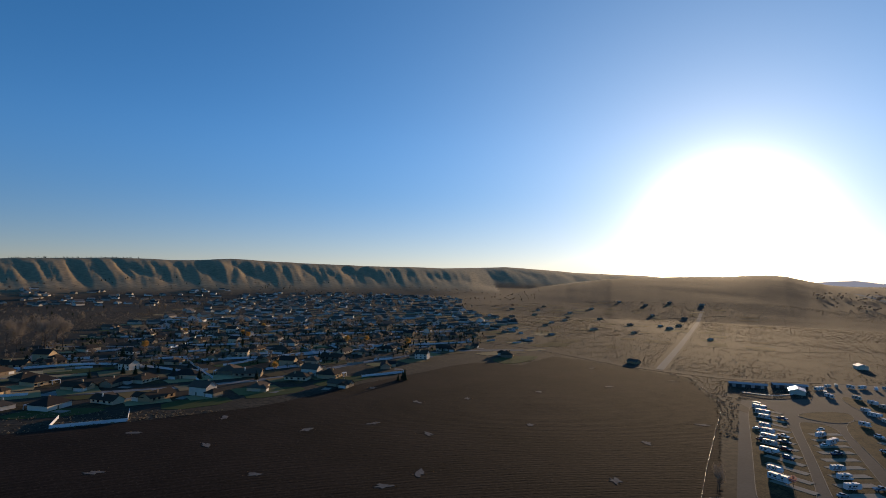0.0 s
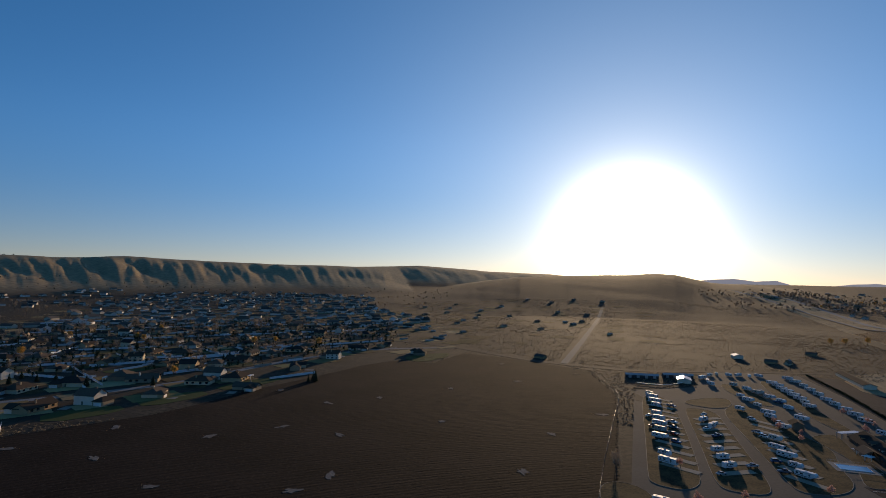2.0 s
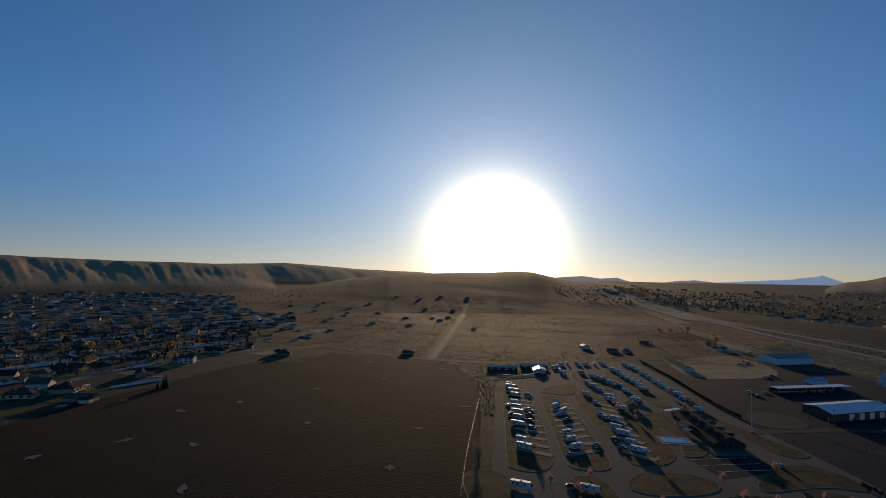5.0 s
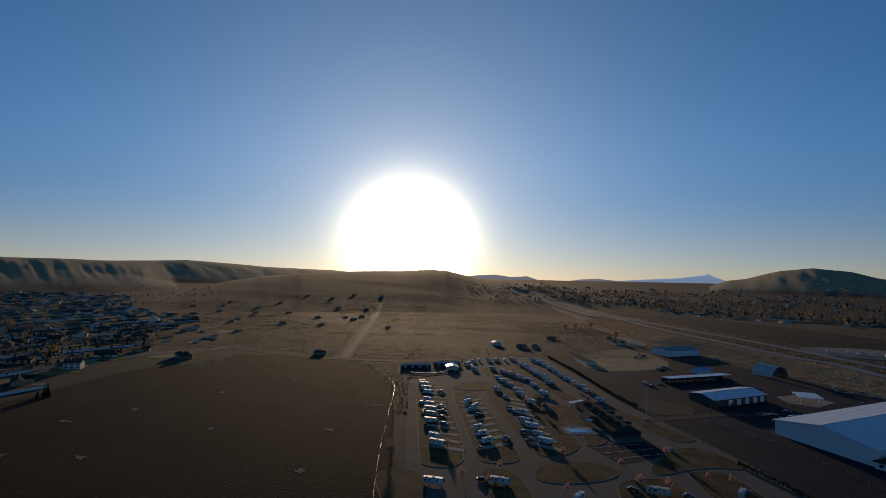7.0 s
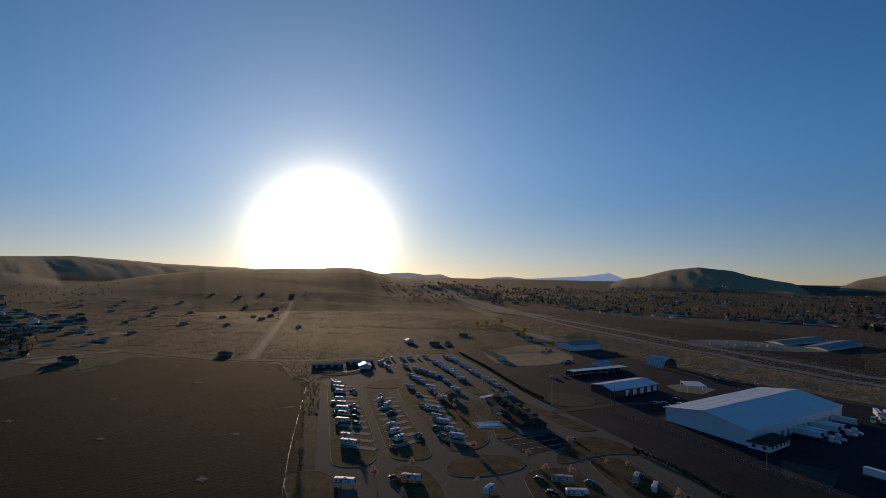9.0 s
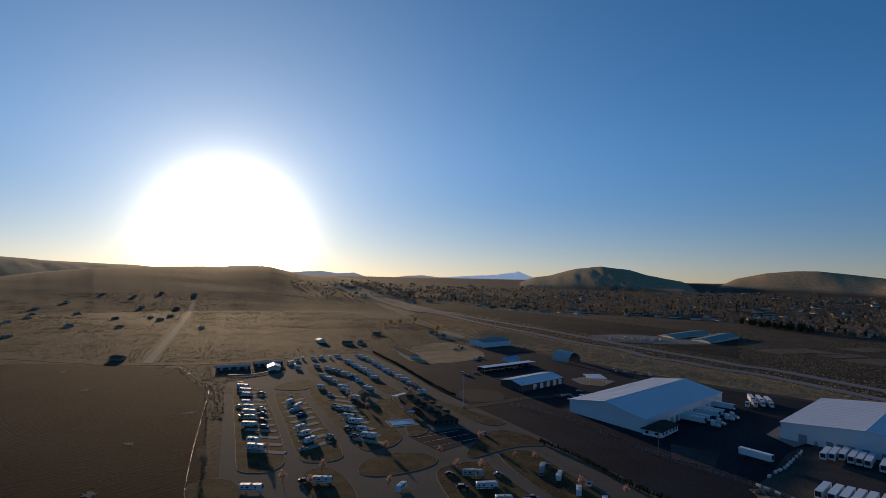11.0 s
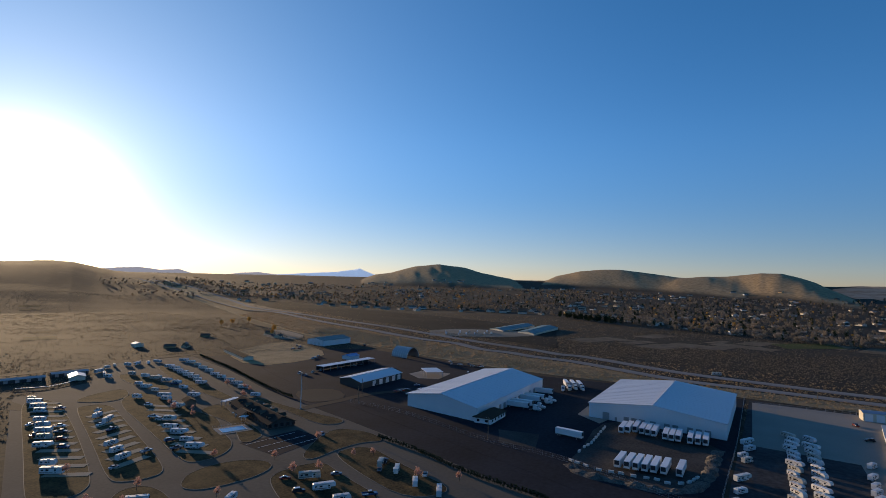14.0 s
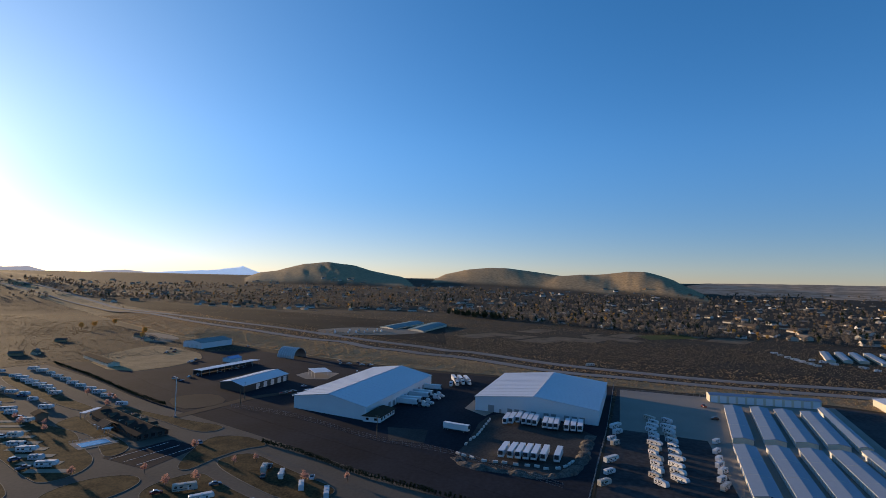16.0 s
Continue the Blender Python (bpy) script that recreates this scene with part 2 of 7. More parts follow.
# ---------------------------------------------------------------- mesh tools
class Solid:
    """Collects vertices and faces for one mesh."""

    def __init__(self):
        self.v, self.f = [], []

    def add(self, verts, faces):
        n = len(self.v)
        self.v += [tuple(p) for p in verts]
        self.f += [tuple(i + n for i in fc) for fc in faces]
        return self

    def box(self, x0, x1, y0, y1, z0, z1, c=0.0):
        if c <= 0:
            return self.add([(x, y, z) for z in (z0, z1) for x, y in ((x0, y0), (x1, y0), (x1, y1), (x0, y1))],
                            [(3, 2, 1, 0), (4, 5, 6, 7), (0, 1, 5, 4), (1, 2, 6, 5), (2, 3, 7, 6), (3, 0, 4, 7)])
        ring = [(x0 + c, y0), (x1 - c, y0), (x1, y0 + c), (x1, y1 - c), (x1 - c, y1), (x0 + c, y1), (x0, y1 - c), (x0, y0 + c)]
        inner = [(x0 + c, y0 + c), (x1 - c, y0 + c), (x1 - c, y0 + c), (x1 - c, y1 - c), (x1 - c, y1 - c), (x0 + c, y1 - c), (x0 + c, y1 - c), (x0 + c, y0 + c)]
        vs = [(x, y, z0) for x, y in ring] + [(x, y, z1 - c) for x, y in ring] + [(x, y, z1) for x, y in inner]
        fs = [tuple(range(7, -1, -1)), tuple(range(16, 24))]
        for i in range(8):
            j = (i + 1) % 8
            fs += [(i, j, j + 8, i + 8), (i + 8, j + 8, j + 16, i + 16)]
        return self.add(vs, fs)

    def prism(self, poly, z0, z1):
        """poly: plan outline, counter-clockwise."""
        n = len(poly)
        return self.add([(x, y, z0) for x, y in poly] + [(x, y, z1) for x, y in poly],
                        [tuple(range(n - 1, -1, -1)), tuple(range(n, 2 * n))] + [(i, (i + 1) % n, (i + 1) % n + n, i + n) for i in range(n)])

    def side_profile(self, prof, y0, y1, inset=0.0):
        """prof: outline in x, z; extruded across y, the two cheeks drawn in by inset."""
        n = len(prof)
        cx, cz = sum(p[0] for p in prof) / n, sum(p[1] for p in prof) / n
        small = [(cx + (x - cx) * (1 - inset), cz + (z - cz) * (1 - inset)) for x, z in prof]
        e = inset * 1.2
        rows = [(small, y0), (prof, y0 + e), (prof, y1 - e), (small, y1)] if inset else [(prof, y0), (prof, y1)]
        vs = [(x, y, z) for pr, y in rows for x, z in pr]
        fs = [tuple(range(n)), tuple(range(len(vs) - 1, len(vs) - n - 1, -1))]
        for k in range(len(rows) - 1):
            for i in range(n):
                j = (i + 1) % n
                fs.append((k * n + i, (k + 1) * n + i, (k + 1) * n + j, k * n + j))
        return self.add(vs, fs)

    def tube(self, p, q, r0, r1=None, n=8):
        p, q = Vector(p), Vector(q)
        r1 = r0 if r1 is None else r1
        d = (q - p).normalized()
        a = d.orthogonal().normalized()
        b = d.cross(a)
        ring = [(math.cos(2 * math.pi * i / n), math.sin(2 * math.pi * i / n)) for i in range(n)]
        vs = [p + (a * c + b * s) * r0 for c, s in ring] + [q + (a * c + b * s) * r1 for c, s in ring]
        return self.add(vs, [tuple(range(n - 1, -1, -1)), tuple(range(n, 2 * n))] + [(i, (i + 1) % n, (i + 1) % n + n, i + n) for i in range(n)])

    def gable(self, x0, x1, y0, y1, z0, rise, over=0.4, thick=0.18):
        """A gable roof with its ridge along x."""
        ym = (y0 + y1) / 2
        a, b = x0 - over, x1 + over
        drop = over * rise / max(ym - y0, 0.1)
        prof = [(y0 - over, z0 - drop), (ym, z0 + rise), (y1 + over, z0 - drop), (y1 + over, z0 - drop + thick), (ym, z0 + rise + thick), (y0 - over, z0 - drop + thick)]
        vs = [(x, y, z) for x in (a, b) for y, z in prof]
        fs = [(0, 1, 4, 5), (1, 2, 3, 4), (6, 11, 10, 7), (7, 10, 9, 8), (0, 6, 7, 1), (1, 7, 8, 2), (2, 8, 9, 3), (3, 9, 10, 4), (4, 10, 11, 5), (5, 11, 6, 0)]
        return self.add(vs, fs)

    def hip(self, x0, x1, y0, y1, z0, rise, over=0.5, thick=0.15):
        x0, x1, y0, y1 = x0 - over, x1 + over, y0 - over, y1 + over
        hx, hy = (x1 - x0) / 2, (y1 - y0) / 2
        if hx >= hy:
            r0, r1 = (x0 + hy, (y0 + y1) / 2), (x1 - hy, (y0 + y1) / 2)
        else:
            r0, r1 = ((x0 + x1) / 2, y0 + hx), ((x0 + x1) / 2, y1 - hx)
        vs = [(x0, y0, z0 - thick), (x1, y0, z0 - thick), (x1, y1, z0 - thick), (x0, y1, z0 - thick), (x0, y0, z0), (x1, y0, z0), (x1, y1, z0), (x0, y1, z0),
              (*r0, z0 + rise), (*r1, z0 + rise)]
        fs = [(3, 2, 1, 0), (0, 1, 5, 4), (1, 2, 6, 5), (2, 3, 7, 6), (3, 0, 4, 7)]
        fs += [(4, 5, 9, 8), (5, 6, 9), (6, 7, 8, 9), (7, 4, 8)] if hx >= hy else [(4, 5, 8), (5, 6, 9, 8), (6, 7, 9), (7, 4, 8, 9)]
        return self.add(vs, fs)

    def gable_walls(self, x0, x1, y0, y1, h, rise):
        ym = (y0 + y1) / 2
        return self.add([(x0, y0, 0), (x1, y0, 0), (x1, y1, 0), (x0, y1, 0), (x0, y0, h), (x1, y0, h), (x1, y1, h), (x0, y1, h), (x0, ym, h + rise), (x1, ym, h + rise)],
                        [(0, 1, 5, 4), (1, 2, 6, 9, 5), (2, 3, 7, 6), (3, 0, 4, 8, 7), (3, 2, 1, 0)])

    def mesh(self, name, material=None, smooth=False):
        me = bpy.data.meshes.new(name)
        me.from_pydata(self.v, [], self.f)
        if material:
            me.materials.append(material)
        if smooth:
            me.polygons.foreach_set("use_smooth", [True] * len(me.polygons))
        me.update()
        return me


def part(name, solid, material, parent, label="", smooth=False):
    ob = new(name, solid if isinstance(solid, bpy.types.Mesh) else solid.mesh(name, material, smooth))
    ob.parent = parent
    if label:
        tagged(ob, label)
    return ob


def thing(name, label, category, group="", kind=""):
    return tagged(new(name), label, category, group, kind)


def structure(name, solid, material, label, category):
    return tagged(new(name, solid.mesh(name, material)), label, category, kind="structure")


def place(ob, poses):
    """Copies of ob at all the poses; ob itself takes the first."""
    made = [copy_thing(ob, m) for m in poses[1:]]
    ob.matrix_basis = poses[0]
    return [ob] + made


def at(x, y, z=0.0, heading=0.0, size=1.0):
    return Matrix.Translation((x, y, z)) @ Matrix.Rotation(radians(heading), 4, "Z") @ Matrix.Scale(size, 4)


def soften(pts, times=2):
    """Rounds the corners of a closed outline."""
    for _ in range(times):
        out = []
        for i, p in enumerate(pts):
            q = pts[(i + 1) % len(pts)]
            out += [(p[0] * 0.75 + q[0] * 0.25, p[1] * 0.75 + q[1] * 0.25), (p[0] * 0.25 + q[0] * 0.75, p[1] * 0.25 + q[1] * 0.75)]
        pts = out
    return pts


def ccw(pts):
    a = sum(p[0] * q[1] - q[0] * p[1] for p, q in zip(pts, list(pts[1:]) + [pts[0]]))
    return list(pts) if a > 0 else list(pts)[::-1]


def spline(pts, step=6.0):
    """A smooth run of points through pts."""
    out = []
    for i in range(len(pts) - 1):
        p0, p1, p2, p3 = (Vector(pts[max(0, min(len(pts) - 1, i + k))]) for k in (-1, 0, 1, 2))
        n = max(1, int((p2 - p1).length / step))
        for j in range(n):
            t = j / n
            out.append(0.5 * ((2 * p1) + (p2 - p0) * t + (2 * p0 - 5 * p1 + 4 * p2 - p3) * t * t + (3 * p1 - p0 - 3 * p2 + p3) * t ** 3))
    out.append(Vector(pts[-1]))
    return out


def inside(x, y, poly):
    """Which of the points lie in the outline."""
    x, y = np.asarray(x, float), np.asarray(y, float)
    hit = np.zeros(x.shape, bool)
    for (x0, y0), (x1, y1) in zip(poly, list(poly[1:]) + [poly[0]]):
        cross = ((y0 > y) != (y1 > y)) & (x < (x1 - x0) * (y - y0) / ((y1 - y0) or 1e-9) + x0)
        hit ^= cross
    return hit


# ---------------------------------------------------------------- land
def smooth(u):
    u = np.clip(u, 0.0, 1.0)
    return u * u * (3 - 2 * u)


def wobble(x, y, seed=0):
    """Cheap rolling noise from sines, about -1 to 1."""
    s = np.zeros(np.shape(x))
    rng = np.random.RandomState(seed)
    for k in range(7):
        a, ph, w = rng.uniform(0, 6.28), rng.uniform(0, 6.28), 1.0 * 1.6 ** k
        s = s + np.sin((x * math.cos(a) + y * math.sin(a)) * w + ph) / 1.45 ** k
    return s / 2.2


BANK = [(1300, 1560), (1010, 1100), (871, 880), (766, 715), (680, 585), (615, 482), (590, 415), (560, 343), (537, 292), (515, 249), (488, 180), (470, 107), (462, 47), (447, -35), (432, -100), (425, -167), (391, -240), (330, -420)]
HW_NEAR = [(1401, 1858), (1315, 1647), (1258, 1502), (1169, 1330), (1071, 1161), (993, 1025), (918, 902), (856, 800), (814, 690), (731, 556), (680, 464), (648, 395), (619, 335), (599, 286), (592, 246), (564, 203), (560, 171), (548, 140), (545, 113), (536, 87), (492, 4), (480, -51), (462, -128), (448, -243), (400, -420)]
HW_FAR = [(1440, 1830), (1360, 1630), (1220, 1330), (1040, 1030), (909, 849), (851, 719), (797, 606), (753, 514), (717, 437), (691, 374), (664, 317), (640, 267), (621, 223), (609, 186), (598, 153), (584, 121), (582, 94), (534, 5), (514, -54), (492, -135), (482, -260), (430, -440)]


def bank_distance(x, y):
    """Distance beyond the foot of the highway bank; negative on the yard's side."""
    best = np.full(np.shape(x), 1e9)
    side = np.zeros(np.shape(x))
    for (x0, y0), (x1, y1) in zip(BANK, BANK[1:]):
        dx, dy = x1 - x0, y1 - y0
        t = np.clip(((x - x0) * dx + (y - y0) * dy) / (dx * dx + dy * dy), 0, 1)
        d = np.hypot(x - x0 - t * dx, y - y0 - t * dy)
        s = np.sign(-(dx * (y - y0) - dy * (x - x0)))
        side = np.where(d < best, -s, side)
        best = np.minimum(best, d)
    return best * side


# hills: bearings and the height of the crest over the horizon in degrees, distance of the crest, of the foot, of the far foot
HILLS = [
    ("ridge", [-75, -55, -40, -35, -31, -26, -21, -14, -7, -2, 3, 8], [0.7, 0.75, 0.82, 1.07, 1.25, 1.15, 1.43, 1.21, 1.1, 1.0, 0.4, -1.5], 3500, 1850, 6500, 0.27, 0.008),
    ("far_ridge", [-8, -2, 1, 4, 6.5, 10, 13.5, 17, 20, 26, 34], [0.9, 1.0, 1.07, 1.19, 1.29, 1.09, 0.83, 0.72, 0.66, 0.2, -1.2], 4650, 3000, 6500, 0.12, 0.0),
    ("near_hill", [4, 8, 12.5, 17, 23.5, 27.7, 30.4, 32, 33.6, 35, 38, 42, 46], [-1.8, -1.1, -0.35, 0.3, 0.6, 0.74, 0.93, 0.86, 0.45, 0.15, -0.1, -0.5, -1.4], 2900, 1250, 4200, 0.006, 0.0),
    ("cone_hill", [57.5, 59, 60.7, 62, 63.3, 65.7, 68.4, 70, 71.5, 73.2, 75], [-0.3, 0.24, 0.5, 0.9, 1.25, 1.5, 1.17, 0.68, 0.38, 0.1, -0.9], 4100, 2900, 5600, 0.16, -0.006),
    ("long_hill", [75.5, 76.7, 77.8, 80, 82.2, 84, 86.6, 89.3, 92, 95], [-0.8, -0.02, 0.52, 0.99, 1.21, 1.23, 0.96, 0.58, 0.3, -0.8], 3950, 3000, 5400, 0.035, -0.016),
    ("bare_hill", [86.5, 89.3, 91.4, 93.6, 95.2, 96.2, 97.8, 99.2, 100.4, 101.6, 103.2, 105], [-0.9, 0.42, 0.7, 0.78, 0.98, 1.09, 1.07, 0.72, 0.3, -0.4, -1.08, -1.7], 3300, 2400, 4300, 0.025, -0.024),
]


def height(x, y, cover=False):
    """Height of the land; with cover also how far each place belongs to a hill."""
    x, y = np.asarray(x, float), np.asarray(y, float)
    r = np.hypot(x, y)
    az = np.degrees(np.arctan2(x, y))
    z = 76 * smooth((r - 1100) / 5200) * 1.55
    z = np.minimum(z, 79.0)
    z = z + 2.0 * wobble(x / 260, y / 260, 3) * smooth((r - 700) / 900)
    grass = np.zeros(np.shape(z))
    for k, (_, bear, el, rc, rf, rb, gully, skew) in enumerate(HILLS):
        turn = np.clip(1 + skew * (az - bear[len(bear) // 2]), 0.7, 1.35)
        rc, rf, rb = rc * turn, rf * turn, rb * turn
        crest = H + rc * np.tan(np.radians(np.interp(az, bear, el, left=-3, right=-3)))
        crest = crest + 2.2 * wobble(az * 0.5, 0 * az, 11 + k) * (crest > 60)
        bend = wobble(az * 0.35, r / 2500, 20 + k)
        front = (r - rf * (1 + 0.02 * bend)) / (rc - rf)
        soft = (0.5, 0.3, 0.15, 0.3, 1.0, 1.0)[k]
        rise = soft * smooth(front) + (1 - soft) * np.clip(front, 0, 1)
        u = np.where(r < rc, rise, smooth((rb - r) / (rb - rc)) * 0.2 + 0.8)
        # spurs between slanting gullies, with side valleys
        wide = wobble(az * 0.21, r / 1900, 20 + k)
        p1 = az * 0.6 + 1.7 * wide + 3.0 * front
        p2 = az * 1.55 + 4.2 * front + 1.6 * wobble(az * 0.47, r / 900, 40 + k)
        p3 = az * 4.1 + 7.0 * front + 2.0 * bend
        cutting = gully * ((1 - np.abs(np.sin(p1)) ** 0.7) * (0.75 + 0.35 * wide) + 0.55 * (1 - np.abs(np.sin(p2)) ** 0.8) * (0.8 + 0.4 * bend) + 0.2 * (1 - np.abs(np.sin(p3))))
        u = u * (1 - cutting * smooth(front * 1.9) * smooth((1.03 - front) * 1.7))
        grass = np.maximum(grass, np.where((crest > z + 4) & (k != 2), smooth(np.clip(u, 0, 1) * 5), 0.0))
        z = np.where(crest > z, z + (crest - z) * np.clip(u, 0, 1), z)
    s = bank_distance(x, y)
    amp = np.interp(y, [-240, -120, 20, 110, 250, 420, 700, 1000], [0.5, 0.6, 1.0, 2.2, 5.5, 8.5, 9.5, 9.0])
    lift = amp * smooth(s / np.interp(y, [0, 250], [30, 42])) * (1 - 0.8 * smooth((s - 120) / 300)) * (r > 250)
    z = z + np.where(s > 0, lift, 0.0)
    return (z, grass) if cover else z


def z_at(x, y):
    return float(height(np.array([x]), np.array([y]))[0])


def land_material():
    """Dry sagebrush steppe: tan grass, dark bushes, bare soil; golden grass on the heights."""
    m = bpy.data.materials.new("sagebrush_steppe")
    m.use_nodes = True
    nt = m.node_tree
    nodes, links = nt.nodes, nt.links
    bsdf = nodes["Principled BSDF"]
    bsdf.inputs["Roughness"].default_value = 0.97
    bsdf.inputs["Specular IOR Level"].default_value = 0.08
    geo = nodes.new("ShaderNodeNewGeometry")

    def noise_at(scale, detail=5.0):
        n = nodes.new("ShaderNodeTexNoise")
        n.inputs["Scale"].default_value = scale
        n.inputs["Detail"].default_value = detail
        links.new(geo.outputs["Position"], n.inputs["Vector"])
        return n.outputs["Fac"]

    def ramped(fac, lo, hi):
        r = nodes.new("ShaderNodeMapRange")
        r.inputs["From Min"].default_value, r.inputs["From Max"].default_value = lo, hi
        links.new(fac, r.inputs["Value"])
        return r.outputs["Result"]

    def blend(fac, a, b):
        x = nodes.new("ShaderNodeMix")
        x.data_type = "RGBA"
        links.new(fac, x.inputs["Factor"])
        for key, val in (("A", a), ("B", b)):
            if isinstance(val, tuple):
                x.inputs[key].default_value = (*val, 1)
            else:
                links.new(val, x.inputs[key])
        return x.outputs["Result"]

    fine, mid, wide = noise_at(0.35, 6), noise_at(0.06), noise_at(0.006)
    soil = blend(ramped(mid, 0.4, 0.62), (0.078, 0.06, 0.04), (0.044, 0.035, 0.024))
    bush = blend(ramped(fine, 0.47, 0.58), soil, (0.03, 0.026, 0.018))
    plain = blend(ramped(wide, 0.42, 0.6), bush, (0.047, 0.037, 0.025))
    gold = blend(ramped(mid, 0.35, 0.65), (0.4, 0.285, 0.155), (0.24, 0.172, 0.097))
    zone = nodes.new("ShaderNodeAttribute")
    zone.attribute_name = "hill_grass"
    links.new(blend(zone.outputs["Fac"], plain, gold), bsdf.inputs["Base Color"])
    b = nodes.new("ShaderNodeBump")
    b.inputs["Strength"].default_value = 0.3
    b.inputs["Distance"].default_value = 0.4
    links.new(fine, b.inputs["Height"])
    links.new(b.outputs["Normal"], bsdf.inputs["Normal"])
    return m


def build_ground():
    fineaz = np.arange(-80, 140.01, 0.22)
    az = np.radians(np.concatenate([fineaz, np.arange(142, 280, 2.0)]))
    r = np.concatenate([[3.0, 30.0], 70 * 1.0155 ** np.arange(0, 277)])
    r = r[r < 4900]
    A, R = np.meshgrid(az, r)
    X, Y = R * np.sin(A), R * np.cos(A)
    Z, grass = height(X, Y, True)
    nr, na = A.shape
    verts = np.stack([X, Y, Z], -1).reshape(-1, 3)
    verts = np.vstack([verts, [[0, 0, 0]]])
    i = np.arange(nr - 1)[:, None] * na
    j = np.arange(na)[None, :]
    k = (j + 1) % na
    quads = np.stack([i + j, i + na + j, i + na + k, i + k], -1).reshape(-1, 4)
    faces = quads.tolist() + [[len(verts) - 1, a, (a + 1) % na] for a in range(na)]
    me = bpy.data.meshes.new("ground")
    me.from_pydata(verts.tolist(), [], faces)
    me.polygons.foreach_set("use_smooth", [True] * len(me.polygons))
    zone = me.attributes.new("hill_grass", "FLOAT", "POINT")
    zone.data.foreach_set("value", np.append(grass.reshape(-1), 0.0).astype(np.float32))
    me.materials.append(land_material())
    me.update()
    return tagged(new("ground", me), "dry tan sagebrush plain rising into bare golden hills", "ground", kind="structure")


build_ground()


def far_mountain(name, label, bear, el, dist, depth, material, seed, foot=55, swell=0.0):
    """A range close to the horizon, with a foot, a crest and a back."""
    azs = np.arange(bear[0], bear[-1] + 0.01, 0.1)
    crest = H + dist * np.tan(np.radians(np.interp(azs, bear, el))) + 1.5 * wobble(azs * 2.0, 0 * azs, seed)
    rows = []
    for f, q in ((-1.0, 0.0), (-0.75, 0.28), (-0.5, 0.55), (-0.25, 0.82), (0.0, 1.0), (0.6, 0.4)):
        rr = dist + depth * f + 25 * wobble(azs * 3, azs * 0 + f * 2, seed + 1)
        zz = foot + (crest - foot) * (q + (0.06 * (1 - swell) * wobble(azs * 4 + f, azs * 0, seed + 2) if abs(f) not in (0, 1) else 0) + swell * (1 - q) * min(1.0, 1 + f) * 1.3)
        rows.append(np.stack([rr * np.sin(np.radians(azs)), rr * np.cos(np.radians(azs)), zz], -1))
    n = len(azs)
    s = Solid()
    s.add(np.vstack(rows).tolist(), [(a * n + b, a * n + b + 1, (a + 1) * n + b + 1, (a + 1) * n + b) for a in range(len(rows) - 1) for b in range(n - 1)])
    return tagged(new(name, s.mesh(name, material, True)), label, "mountain", kind="structure")


# aerial haze put into the far slopes: blue-grey paled hills, snow with added glow
HAZY = mat("far_hazed_slopes", (0.4, 0.4, 0.44), (0.32, 0.32, 0.36), rough=1.0, big=0.004, small=0.03, object_space=False, spec=0.0)
HAZED_SNOW = mat("far_hazed_snow", (0.85, 0.88, 0.93), (0.6, 0.63, 0.7), rough=1.0, big=0.006, small=0.03, amount=1.0, object_space=False, spec=0.0)
# emission stands in for the haze in the air before them
for m_, glow in ((HAZY, (0.2, 0.185, 0.18, 1)), (HAZED_SNOW, (0.2, 0.25, 0.33, 1))):
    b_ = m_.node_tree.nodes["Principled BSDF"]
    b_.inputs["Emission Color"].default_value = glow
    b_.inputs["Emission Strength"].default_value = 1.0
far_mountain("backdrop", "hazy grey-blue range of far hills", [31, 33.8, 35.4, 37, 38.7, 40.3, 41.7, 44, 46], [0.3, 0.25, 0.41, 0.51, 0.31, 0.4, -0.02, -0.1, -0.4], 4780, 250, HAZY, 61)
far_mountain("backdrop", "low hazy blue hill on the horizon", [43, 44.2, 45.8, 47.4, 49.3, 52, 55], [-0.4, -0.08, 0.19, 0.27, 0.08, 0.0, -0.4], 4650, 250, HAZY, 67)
# sheet added over the far plain; its faint emission imitates haze lightening the land
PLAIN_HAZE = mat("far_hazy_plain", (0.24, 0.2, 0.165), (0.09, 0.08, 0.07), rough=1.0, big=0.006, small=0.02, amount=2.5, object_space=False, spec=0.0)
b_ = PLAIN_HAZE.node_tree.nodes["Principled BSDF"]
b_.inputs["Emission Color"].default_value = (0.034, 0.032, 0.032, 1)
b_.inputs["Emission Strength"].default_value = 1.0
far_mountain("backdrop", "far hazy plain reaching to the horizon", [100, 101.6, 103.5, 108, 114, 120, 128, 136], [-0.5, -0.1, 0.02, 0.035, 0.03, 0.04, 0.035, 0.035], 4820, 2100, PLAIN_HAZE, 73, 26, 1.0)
far_mountain("backdrop", "far hazy pale mountain with snow on its slopes", [46, 49.3, 52.3, 55, 56.6, 57.4, 58.9, 61, 63], [-0.1, 0.11, 0.3, 0.47, 0.7, 0.88, 0.3, 0.2, -0.3], 4820, 220, HAZED_SNOW, 71)


